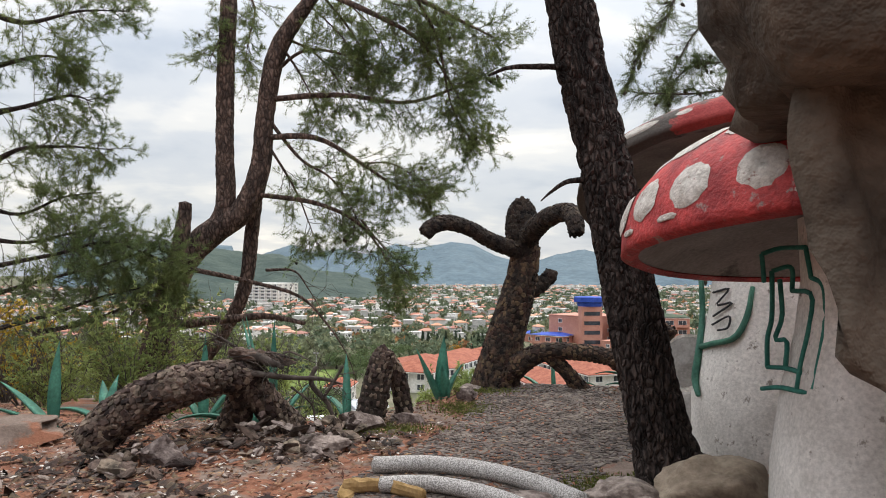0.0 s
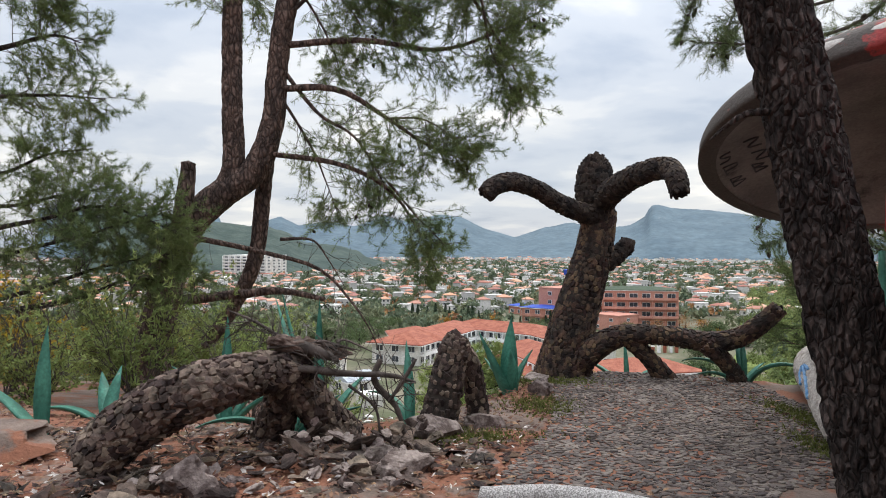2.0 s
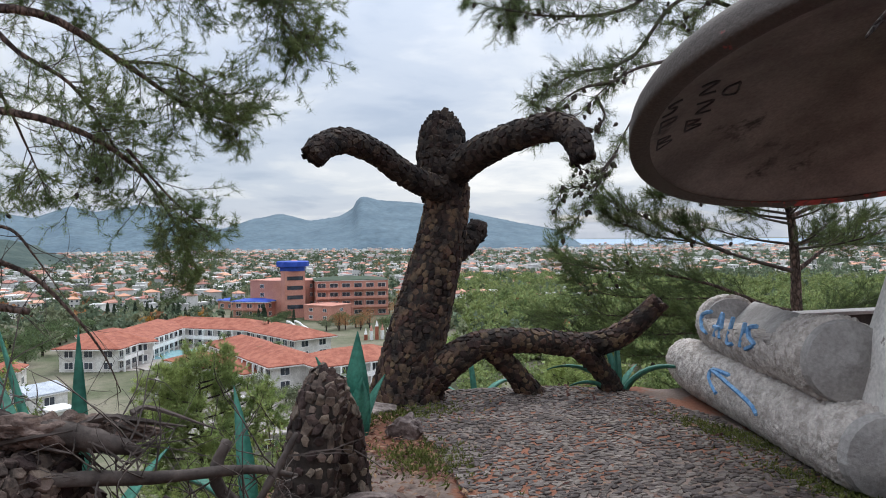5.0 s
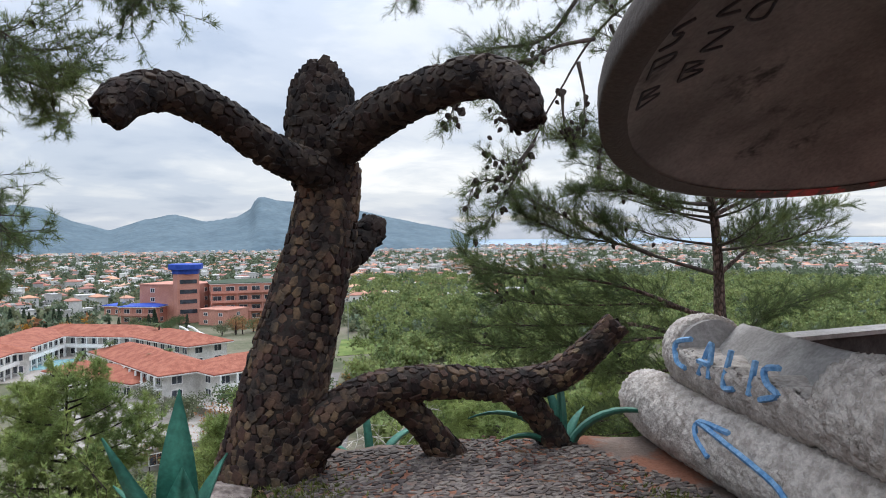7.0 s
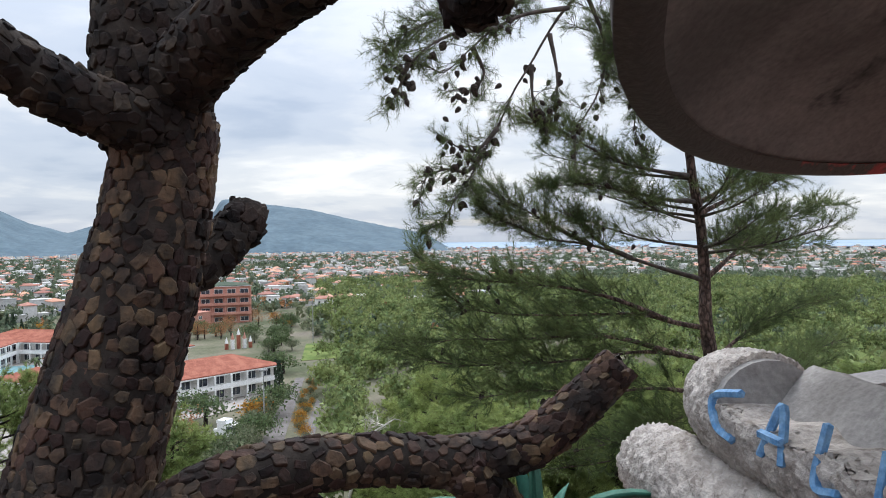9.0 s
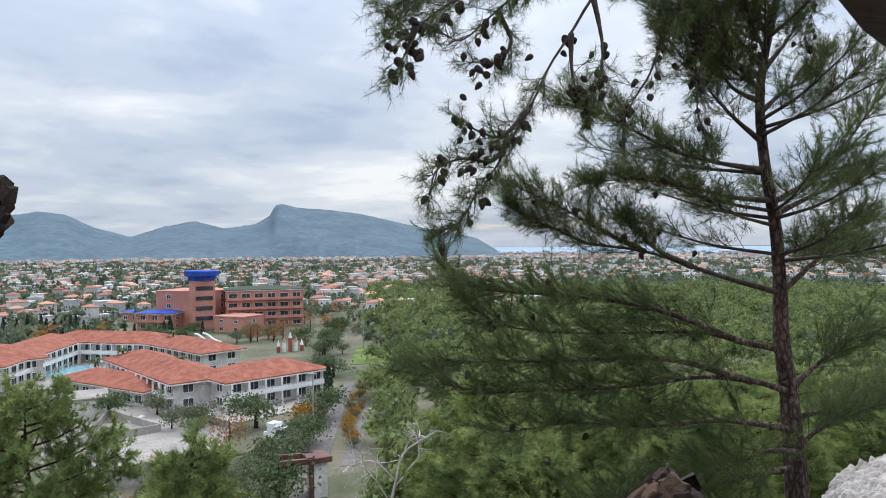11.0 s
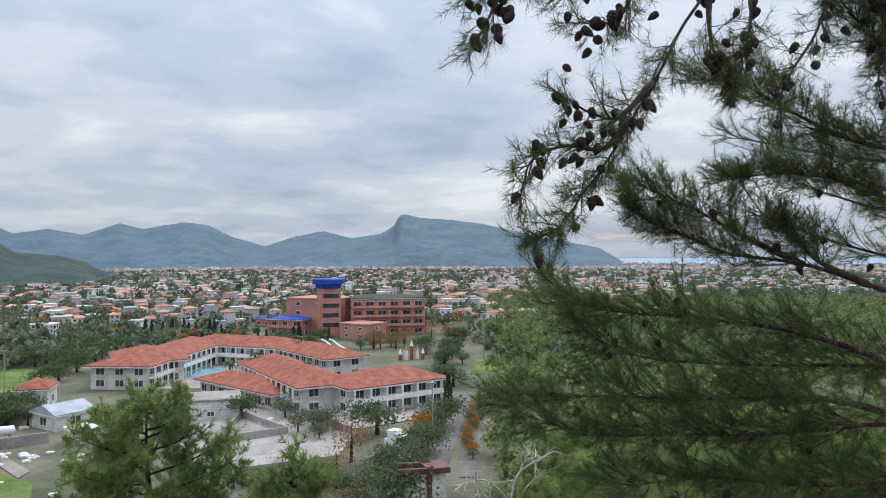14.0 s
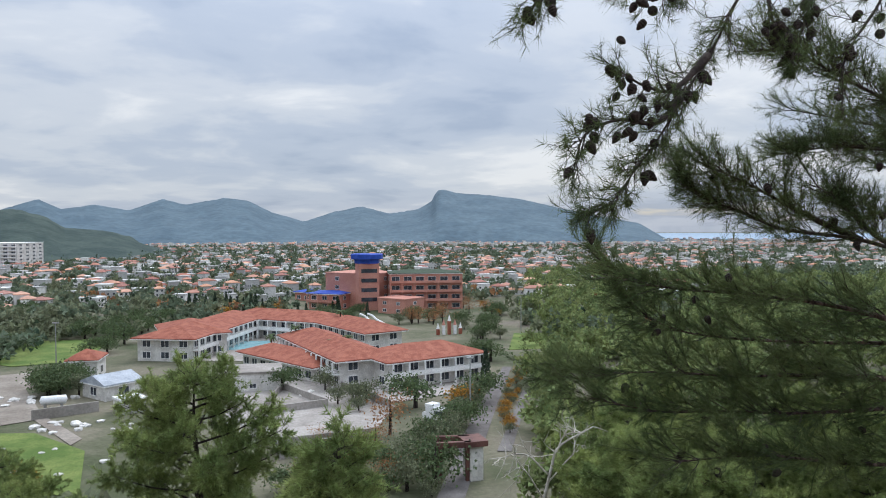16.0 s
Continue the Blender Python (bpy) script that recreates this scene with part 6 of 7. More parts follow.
grove(((12.0, 128.0), (34.9, 122.3), (29.8, 101.9), (8.9, 108.5)), 26, ("olive", "olive", "broad", "rust"), 1, 0.5)
grove(((37.5, 124.7), (55.9, 157.6), (59.0, 162.5), (39.3, 124.1)), 9, ("broad", "olive"), 2)
grove(((-29.1, 258.1), (-9.3, 309.6), (-17.2, 339.7), (-41.9, 288.2)), 16, ("broad",), 3)
grove(((76.7, 212.6), (116.2, 287.2), (121.0, 311.9), (81.6, 234.2)), 14, ("broad", "broad", "olive"), 4)
grove(((-60.7, 237.7), (-56.9, 293.1), (-70.6, 349.1), (-81.5, 301.2)), 14, ("olive", "broad", "autumn"), 5)
grove(((31.7, 287.4), (57.2, 296.9), (62.8, 326.5), (33.1, 323.0)), 12, ("broad", "olive", "cypress"), 6)
grove(((66.1, 276.1), (89.2, 252.6), (99.6, 288.7), (72.2, 301.8)), 16, ("broad", "olive", "rust"), 7)
grove(((-34.3, 178.5), (-25.6, 183.8), (-26.3, 196.1), (-34.5, 195.6)), 7, ("broad", "olive"), 8)
grove(((22.6, 168.3), (28.4, 146.6), (32.3, 154.7), (27.9, 178.7)), 6, ("olive",), 9)


def palm(c, h, seed):
    rng = np.random.default_rng(seed)
    b = thing("palm_tree", (*c, Z0), "tall palm tree in the hotel garden", "tree", "palms by the pool")
    part("trunk", Soup().add(*tube([(*c, Z0, 0.3), (c[0] + 0.2, c[1], Z0 + h, 0.22)], 6, 8, 0.05, rng)), BARK_RED, b)
    s = Soup()
    for i in range(22):
        a, e = rng.uniform(0, 6.3), rng.uniform(-0.2, 1.0)
        d = np.array((math.cos(a), math.sin(a), 0))
        o = np.array((c[0] + 0.2, c[1], Z0 + h))
        pts = [o + d * r * 2.2 + np.array((0, 0, e * r * 1.8 - 1.5 * r * r)) for r in (0, 0.35, 0.7, 1.0)]
        sd = np.array((-d[1], d[0], 0)) * 0.3
        v = np.array([p + q * k for p, k in zip(pts, (0.3, 1, 0.8, 0.1)) for q in (sd, -sd)])
        s.add(v, [(j, j + 1, j + 3) for j in (0, 2, 4)] + [(j, j + 3, j + 2) for j in (0, 2, 4)])
    part("fronds", s, LEAF, b)


for i, q in enumerate(((27.2, 209.3), (34.2, 198.5), (22.8, 215.2), (16.1, 212.8), (29.9, 192.0), (40.6, 247.6))):
    palm(q, 7 + i % 3, i)


# ---- far woods and town, past counting ----
def in_sector(rng, n, b0, b1, r0, r1):
    b = np.radians(rng.uniform(b0, b1, n))
    r = np.sqrt(rng.uniform(r0 ** 2, r1 ** 2, n))
    return np.column_stack([r * np.sin(b), r * np.cos(b)]), np.degrees(b), r


def clear_of(p, pad=0):
    """Keeps far houses and woods off the hotels, roads and courts."""
    b, r = np.degrees(np.arctan2(p[:, 0], p[:, 1])), np.hypot(p[:, 0], p[:, 1])
    hotel = (b > -10) & (b < 23.5) & (r < 275)
    red = (b > 5.5) & (b < 22) & (r < 365 + pad)
    yard = (b < -6) & (r < 235)
    return ~(hotel | red | yard)


def far_trees(name, pts, size, material, seed, label, tris=26, top=1.0, leaf=0.34):
    rng = np.random.default_rng(seed)
    n = len(pts)
    s = size * rng.uniform(0.6, 1.3, (n, 1, 1))
    blob = rng.normal(size=(n, 7, 3)) * (0.26, 0.26, 0.17)
    c = np.take_along_axis(blob, rng.integers(0, 7, (n, tris, 1)), 1) + rng.normal(size=(n, tris, 3)) * (0.12, 0.12, 0.1)
    c[:, :, 2] = np.maximum(c[:, :, 2], -0.45)
    base = np.array([(x, y, ground_z(x, y)) for x, y in pts])
    p = (c * s * (1, 1, top) + base[:, None] + np.array((0, 0, 1)) * s * 0.5 * top)
    d = rng.normal(size=(n * tris, 3)) + (0, 0, 0.6)
    le = np.repeat(s[:, 0, 0], tris)[:, None] * leaf
    d /= np.linalg.norm(d, axis=1)[:, None]
    side = np.cross(d, rng.normal(size=d.shape))
    side /= np.linalg.norm(side, axis=1)[:, None]
    q = p.reshape(-1, 3)
    v = np.stack([q - side * le * 0.6, q + side * le * 0.6, q + d * le], 1).reshape(-1, 3)
    tagged(part(name, Soup().add(v, np.arange(len(v)).reshape(-1, 3)), material), label, "trees", kind="stuff")


p, b, r = in_sector(rv, 7600, -34, 72, 235, 1400)
far_trees("valley_trees", p[clear_of(p)], 6.2, LEAF_FAR, 3, "haze-paled green trees scattered through the town", 44, 1.0, 0.27)
p, b, r = in_sector(np.random.default_rng(77), 1100, -30, 24, 240, 560)
far_trees("valley_garden_trees", p[clear_of(p)], 4.6, LEAF_OLIVE, 13, "green garden trees between the houses")
p, b, r = in_sector(rv, 1500, -34, 72, 260, 1300)
far_trees("valley_olive_trees", p[clear_of(p)], 5.5, LEAF_OLIVE, 4, "grey-green trees scattered through the town")
p, b, r = in_sector(rv, 420, -34, 40, 260, 900)
far_trees("valley_autumn_trees", p[clear_of(p)], 4.8, LEAF_RUST, 5, "autumn-brown trees among the houses")
p, b, r = in_sector(rv, 700, -34, 60, 250, 1100)
far_trees("valley_cypresses", p[clear_of(p)], 3.4, LEAF_CYP, 6, "dark cypresses among the houses", 20, 2.6)
p, b, r = in_sector(rv, 1900, 23.6, 75, 95, 560)
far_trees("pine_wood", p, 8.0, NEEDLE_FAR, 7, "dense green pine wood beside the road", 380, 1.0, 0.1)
p, b, r = in_sector(rv, 1000, -75, -8, 60, 330)
far_trees("west_wood", p[(r * 0 + 1 > 0) & ~((b > -16) & (r > 100) & (r < 270))], 7.5, LEAF_OLIVE, 8, "scrubby grey-green wood on the valley side", 130, 1.0, 0.2)


def town(n, b0, b1, r0, r1, seed, red_share, label):
    rng = np.random.default_rng(seed)
    p, b, r = in_sector(rng, n, b0, b1, r0, r1)
    p = p[clear_of(p, 30)]
    walls, roofs, flats, panes = Soup(), Soup(), Soup(), Soup()
    for x, y in p:
        w, d, h = rng.uniform(4.5, 9.5), rng.uniform(4.5, 7), rng.choice((2.6, 4.4, 5.0, 6.6), p=(0.3, 0.4, 0.2, 0.1))
        rz = rng.choice((0.25, 0.25 + math.pi / 2, -0.3, -0.3 + math.pi / 2)) + rng.normal() * 0.12
        walls.add(*box((x, y, Z0 - 0.2), (w, d, h + 0.2), rz))
        if rng.random() < red_share:
            roofs.add(*hip_roof((x, y), (math.cos(rz), math.sin(rz)), w, d, 1.3, 0.35, Z0 + h + 0.26))
        else:
            flats.add(*box((x, y, Z0 + h), (w + 0.4, d + 0.4, 0.5), rz))
        if math.hypot(x, y) < 900:
            k = max(2, int(w / 2.4))
            ca, sa = math.cos(rz), math.sin(rz)
            for sgn, ln in ((-1, w), (1, w)):
                for i in range(k):
                    for s in range(max(1, int(h / 2.2))):
                        u, t = ((i + 0.5) / k - 0.5) * ln, sgn * d / 2
                        panes.add(*box((x + u * ca - t * sa, y + u * sa + t * ca, Z0 + 0.8 + s * 2.2), (0.95, 0.12, 0.95), rz))
    tagged(part("town_houses", walls, TOWN_WALL), label + ", pale walls", "houses", kind="stuff")
    tagged(part("town_tiled_roofs", roofs, TOWN_ROOF), label + ", red tiled roofs", "roofs", kind="stuff")
    tagged(part("town_flat_roofs", flats, TOWN_FLAT), label + ", pale flat roofs", "roofs", kind="stuff")
    if panes.v:
        tagged(part("town_windows", panes, GLASS_D), label + ", dark windows", "windows", kind="stuff")


town(1150, -34, 38, 380, 800, 1, 0.45, "low houses of the near town")
town(4800, -34, 66, 700, 1700, 2, 0.3, "crowded houses of the far town")
# Sheet in the grey-blue of distant haze, laid over the plain as sea.
slab("water_sea", [(2300 * math.sin(radians(b)), 2300 * math.cos(radians(b))) for b in range(30, 91, 6)] + [(4700 * math.sin(radians(b)), 4700 * math.cos(radians(b))) for b in range(90, 29, -6)], Z0 + 0.5, mat("sea_haze_water", (0.27, 0.34, 0.42), (0.32, 0.39, 0.46), 0.002, 0.9, 0, 0.1, spec=0.02), "grey-blue sea beyond the town, paled by haze in its colour", "water", 0.3)
town(700, 30, 75, 1500, 2300, 5, 0.3, "pale low buildings along the shore")


# ---- pines of the slope ----
def slope_pine(at, height, seed, label, full=1.0, spread=0.4):
    rng = np.random.default_rng(seed)
    x, y, z = at
    trunk = [(x, y, z, height * 0.02 + 0.05), (x + 0.15, y, z + height * 0.4, height * 0.015 + 0.03), (x, y + 0.1, z + height * 0.75, 0.06), (x + 0.05, y, z + height * 0.98, 0.02)]
    limbs = []
    m = int(34 * full)
    for i in range(m):
        u = 0.12 + 0.86 * (i + rng.random()) / m
        a = i * 2.4 + rng.uniform(-0.4, 0.4)
        ln = height * spread * math.sin(math.pi * (0.16 + 0.8 * u)) ** 0.9 * rng.uniform(0.65, 1.15)
        d = np.array((math.cos(a), math.sin(a), 0))
        o = np.array((x, y, z + height * u))
        limbs.append([(*o, 0.05), (*(o + d * ln * 0.5 + (0, 0, ln * 0.15)), 0.03), (*(o + d * ln + (0, 0, ln * 0.4)), 0.008)])
    return pine(at, label, [trunk], limbs, seed, BARK, needle_len=0.24, needle_w=0.026, per=10, twigs=12, twig_len=0.85, droop=0.05, node=0.12, mat_n=NEEDLE_YOUNG, sub=1)


SP = [slope_pine((1.4, 38.0, ground_z(1.4, 38.0)), -3.9 - ground_z(1.4, 38.0), 61, "bright green young pine on the slope", 1.1, 0.4),
      slope_pine((4.9, 26.0, ground_z(4.9, 26.0)), -3.55 - ground_z(4.9, 26.0), 62, "slender green pine on the slope below the terrace", 1.0, 0.24),
      slope_pine((22.0, 40.0, ground_z(22.0, 40.0)), 9.0, 63, "bushy bright green pine on the slope")]
rs = np.random.default_rng(91)
count = 0
while count < 90:
    bgr, rr = rs.uniform(-62, 66), rs.uniform(18, 92)
    x, y = rr * math.sin(radians(bgr)), rr * math.cos(radians(bgr))
    if y < 13 or (-7 < bgr < 27 and rr > 46) or (-9 < bgr < 24 and rr > 17 and rr < 46) or (bgr < -9 and rr < 34) or math.hypot(x - 12.9, y - 15.8) < 4:
        continue
    if bgr < -8 and rr > 55:
        continue
    src = SP[count % 3]
    ob = copy_thing(src, Matrix.Translation((x, y, ground_z(x, y) - 0.1)) @ Matrix.Rotation(rs.uniform(0, 6.3), 4, "Z"))
    s = rs.uniform(0.75, 1.05) * (9.5 / (11.0 if count % 3 == 0 else 8.0 if count % 3 == 1 else 9.0))
    lim = max(2.2, (1.0 - 0.135 * rr) - ground_z(x, y)) / (11.0 if count % 3 == 0 else 6.5 if count % 3 == 1 else 9.0)
    s = min(s, lim)
    ob.scale = (s * 1.15, s * 1.15, s)
    count += 1

# ---- paving of the terrace ----
PAVE = [(-0.55, 2.0), (2.2, 2.0), (2.25, 6.0), (2.3, 7.1), (2.75, 8.5), (2.6, 9.15), (2.1, 9.5), (1.2, 9.75), (0.55, 9.3), (0.35, 8.2), (0.15, 7.2), (-0.2, 6.4), (-0.5, 5.6), (-1.0, 4.6), (-1.2, 3.0)]


def inside(x, y, poly):
    hit = False
    for (x0, y0), (x1, y1) in zip(poly, poly[1:] + poly[:1]):
        if (y0 > y) != (y1 > y) and x < (x1 - x0) * (y - y0) / (y1 - y0) + x0:
            hit = not hit
    return hit


def make_paving():
    rng = np.random.default_rng(12)
    base = slab("pavement_terrace", PAVE, 0.008, SOIL, "terrace paved with small dark flat stones", "pavement", 0.05)
    meshes = [stone_mesh(i, COBBLE, "paving_stone") for i in range(len(STONES))]
    field, count, step = Soup(), 0, 0.05
    for gy in np.arange(1.9, 9.8, step * 0.62):
        for gx in np.arange(-1.3, 2.6, step):
            x, y = gx + rng.uniform(-0.5, 0.5) * step, gy + rng.uniform(-0.35, 0.35) * step
            if not inside(x, y, PAVE) or rng.random() < 0.07 or math.hypot(x - 1.45, y - 5.5) < 0.28:
                continue
            w, d, h = step * rng.uniform(0.75, 1.5), step * rng.uniform(0.5, 0.85), rng.uniform(0.006, 0.015)
            m = Matrix.Translation((x, y, 0.008 + h * 0.25)) @ Euler((rng.normal() * 0.1, rng.normal() * 0.1, rng.normal() * 0.5)).to_matrix().to_4x4() @ Matrix.Diagonal((w, d, h, 1))
            i = int(rng.integers(len(STONES)))
            if count < 300 and 0.2 < x < 1.3 and 6.3 < y < 8.2:
                ob = new("paving_stone", meshes[i])
                ob.parent = base
                ob.matrix_basis = m
                count += 1
            else:
                a = np.array(m)
                field.add(STONES[i][0] @ a[:3, :3].T + a[:3, 3], STONES[i][1])
    tagged(part("paving_stones", field, COBBLE_I, base, "small dark flat paving stones"), kind="stuff")


make_paving()

# ---- litter and rubble ----
CHIP = mat("bark_chips", (0.08, 0.038, 0.026), (0.21, 0.115, 0.08), 30, 0.9, 0.2, 80, 0.6, True)
CHIP_PALE = mat("pale_debris", (0.26, 0.23, 0.21), (0.5, 0.46, 0.43), 30, 0.9, 0.2, 80, 0.5, True)


def litter(name, n, box_, size, material, seed, label, keep):
    rng = np.random.default_rng(seed)
    x, y = rng.uniform(box_[0], box_[1], n), rng.uniform(box_[2], box_[3], n)
    ok = np.array([keep(a, b) for a, b in zip(x, y)])
    x, y = x[ok], y[ok]
    c = np.column_stack([x, y, np.array([ground_z(a, b) for a, b in zip(x, y)]) + rng.uniform(0.008, 0.022, len(x))])
    d = rng.normal(size=(len(c), 3)) * (1, 1, 0.25)
    d /= np.linalg.norm(d, axis=1)[:, None]
    sd = np.cross(d, (0, 0, 1) + rng.normal(size=(len(c), 3)) * 0.2)
    ln = size * rng.uniform(0.4, 1.5, (len(c), 1))
    k = rng.uniform(0.25, 0.7, (len(c), 1))
    v = np.stack([c - d * ln, c + sd * ln * k, c + d * ln, c - sd * ln * k, c + (0, 0, 1) * ln * 0.25], 1).reshape(-1, 3)
    f = np.array([(0, 1, 4), (1, 2, 4), (2, 3, 4), (3, 0, 4)])
    f = (np.arange(len(c))[:, None, None] * 5 + f).reshape(-1, 3)
    tagged(part(name, Soup().add(v, f), material), label, "litter", kind="stuff")


litter("bark_litter", 15000, (-6, 1.2, 3.2, 9.5), 0.022, CHIP, 1, "red-brown needle and bark litter", lambda x, y: ground_z(x, y) > -0.6 and not (inside(x, y, PAVE) and np.sin(x * 40 + y * 17) < 0.93))
litter("pale_debris", 900, (-4, 0.2, 4.2, 7.2), 0.024, CHIP_PALE, 2, "pale chips of broken concrete", lambda x, y: not inside(x, y, PAVE))
litter("bark_flakes", 1500, (-4.2, 0.0, 4.6, 7.2), 0.06, CLAD_I, 9, "brown flakes of bark and broken cladding", lambda x, y: not inside(x, y, PAVE) and math.sin(x * 2.1 + 1) + math.sin(y * 3.3 + x) > -0.2)
litter("needle_litter", 5000, (-6, 2.4, 3, 9.6), 0.03, CHIP, 3, "thin dry needle litter on the paving", lambda x, y: ground_z(x, y) > -0.4 and (not inside(x, y, PAVE) or (x + 0.4 * math.sin(y * 2)) < 0.25 or x > 1.9))


def rubble():
    rng = np.random.default_rng(23)
    shapes = []
    for k in range(12):
        v, f = lump((0, 0, 0), (1, 1, 1), 40 + k * 3.1, 3, 0.75, 14)
        v = np.array(v)
        v[:, 2] = np.round(v[:, 2] * 6) / 6 * 0.7 + v[:, 2] * 0.3
        shapes.append([Soup().add(v - v.mean(0), f).mesh("rubble_rock", m) for m in (ROCK, CLAD_LOG)])
    heaps = [(-1.55, 6.35, 0.33, 0.26, 0.30, 46), (-1.08, 6.45, 0.20, 0.22, 0.26, 30), (-1.2, 5.95, 0.20, 0.15, 0.18, 22), (-2.35, 5.6, 0.25, 0.25, 0.2, 36), (-0.85, 6.9, 0.2, 0.15, 0.26, 20), (-2.1, 5.85, 0.6, 0.4, 0.05, 40), (-2.5, 4.9, 0.6, 0.5, 0.06, 26)]
    for hx, hy, sx, sy, hz, n in heaps:
        for i in range(n):
            a, r = rng.uniform(0, 6.3), rng.random() ** 0.6
            x, y = hx + 1.5 * sx * r * math.cos(a), hy + 1.5 * sy * r * math.sin(a)
            w = rng.uniform(0.04, 0.1) + (0.1 if i % 6 == 0 else 0)
            k = i % 2
            ob = new("rubble_rock", shapes[int(rng.integers(12))][0 if k else 1])
            thick = w * rng.uniform(0.25, 0.6)
            z = max(0.0, hz * (1 - r) * rng.uniform(0.2, 1.0)) + thick * 0.25
            ob.matrix_world = Matrix.Translation((x, y, z)) @ Euler((rng.normal() * 0.35, rng.normal() * 0.35, rng.uniform(0, 6.3))).to_matrix().to_4x4() @ Matrix.Diagonal((w * rng.uniform(1.0, 1.9), w, thick, 1))
            tagged(ob, "jagged grey flake of broken rock in the rubble" if k else "brown flake of broken cladding in the rubble", "rock", "rubble")
    for x, y, s, lab in ((-0.48, 6.45, (0.5, 0.42, 0.12), "flat pale grey slab of broken rock"), (-1.2, 6.4, (0.55, 0.28, 0.22), "big jagged grey rock before the arch"), (-1.0, 6.15, (0.42, 0.3, 0.25), "jagged grey rock before the arch"), (-2.2, 5.75, (0.32, 0.28, 0.36), "upright jagged grey rock in the rubble"),
                         (-0.75, 7.0, (0.5, 0.4, 0.35), "rough rock at the foot of the stump"), (-0.35, 7.35, (0.35, 0.3, 0.22), "rough rock beside the stump"), (0.28, 8.55, (0.3, 0.3, 0.25), "rough brown rock under the agave"), (-4.0, 6.55, (1.2, 1.0, 0.34), "red-brown earth mound beside the path"), (0.35, 9.3, (0.5, 0.35, 0.16), "flat grey slab at the sculpture's foot")):
        v, f = lump((x, y, -0.02), s, x * 3 + y, 4, 0.45, 11)
        tagged(part("rock", Soup().add(v, f), SOIL if "mound" in lab else ROCK), lab, "rock")
    for x, y, s, m, lab in ((1.78, 4.85, (0.75, 0.6, 0.42), ROCK_BROWN, "rounded tan boulder at the toadstool's foot"), (1.2, 4.9, (0.5, 0.4, 0.2), ROCK, "grey mossy rock beside the trunk"), (1.3, 4.55, (0.4, 0.4, 0.18), ROCK, "low grey rock beside the trunk"), (0.55, 4.75, (0.35, 0.3, 0.16), ROCK, "grey rock lying by the foam tube")):
        v, f = lump((x, y, -0.02), s, x * 5 + y, 4, 0.25)
        tagged(part("boulder", Soup().add(v, f), m, smooth=True), lab, "rock")


rubble()


def moss(c, size, n, seed):
    rng = np.random.default_rng(seed)
    p = np.column_stack([rng.normal(c[0], size[0] / 2, n), rng.normal(c[1], size[1] / 2, n), np.full(n, 0.008)])
    d = np.tile((0, 0, 1.0), (n, 1))
    tagged(part("moss_patch", Soup().add(*needles(p, d, 3, 0.035, 0.012, 0.6, rng)), MOSS), "yellow-green moss and short grass patch", "moss", kind="stuff")


for i, (c, s) in enumerate((((0.5, 9.15), (0.5, 0.3)), ((-0.55, 6.95), (0.6, 0.2)), ((1.2, 5.15), (0.35, 0.25)), ((1.75, 5.3), (0.3, 0.2)), ((0.2, 8.0), (0.3, 0.4)), ((2.0, 6.5), (0.15, 0.6)), ((2.3, 7.6), (0.15, 0.6)))):
    moss(c, s, 700, i)


# ---- agaves ----
def agave(at, leaves, seed, label):
    """leaves: azimuth in degrees, length, rise in degrees, bend in degrees, width."""
    b = thing("agave_plant", at, label, "plant")
    for az, ln, el, bend, w in leaves:
        a = radians(az)
        d = np.array((math.cos(a), math.sin(a), 0))
        sd = np.array((-d[1], d[0], 0))
        pts, e, p = [], radians(el), np.array(at, float)
        n = 12
        v, f = [], []
        for i in range(n):
            u = i / (n - 1)
            wd = w * (0.62 + 0.5 * math.sin(min(1, u * 1.6) * math.pi / 2)) * max(0.02, (1 - u ** 2.2)) * 0.5
            up = np.array((0, 0, 1)) * math.cos(e) - d * math.sin(e)
            th = 0.022 * (1 - u) + 0.004
            v += [p - sd * wd + up * wd * 0.35, p + up * th * 0.3, p + sd * wd + up * wd * 0.35, p - up * th * 2.0]
            p = p + (d * math.cos(e) + np.array((0, 0, 1)) * math.sin(e)) * ln / (n - 1)
            e -= radians(bend) / (n - 1)
            if i:
                for j in range(4):
                    k = (j + 1) % 4
                    q = ((i - 1) * 4 + j, (i - 1) * 4 + k, i * 4 + k, i * 4 + j)
                    f += [(q[0], q[1], q[2]), (q[0], q[2], q[3])]
        part("leaf", Soup().add(v, f), AGAVE, b, smooth=True)
    return b


agave((2.5, 9.12, -0.06), [(120, 0.62, 88, 3, 0.11), (-35, 0.85, 66, 110, 0.07), (150, 0.75, 62, 90, 0.05), (175, 0.55, 50, 75, 0.05), (90, 0.55, 75, 20, 0.1), (20, 0.4, 60, 40, 0.08)], 1, "blue-green agave growing at the terrace edge")
agave((1.5, 9.95, -0.3), [(150, 0.75, 55, 50, 0.08), (20, 0.8, 62, 100, 0.07), (90, 0.7, 80, 10, 0.07), (-20, 0.7, 50, 70, 0.07)], 2, "blue-green agave behind the low limb")
agave((0.0, 8.75, -0.1), [(195, 0.75, 62, -6, 0.22), (60, 0.82, 88, 0, 0.21), (265, 0.55, 76, 6, 0.2), (20, 0.55, 72, 20, 0.13), (140, 0.5, 60, 20, 0.13)], 3, "stout blue-green agave beside the stone stump")
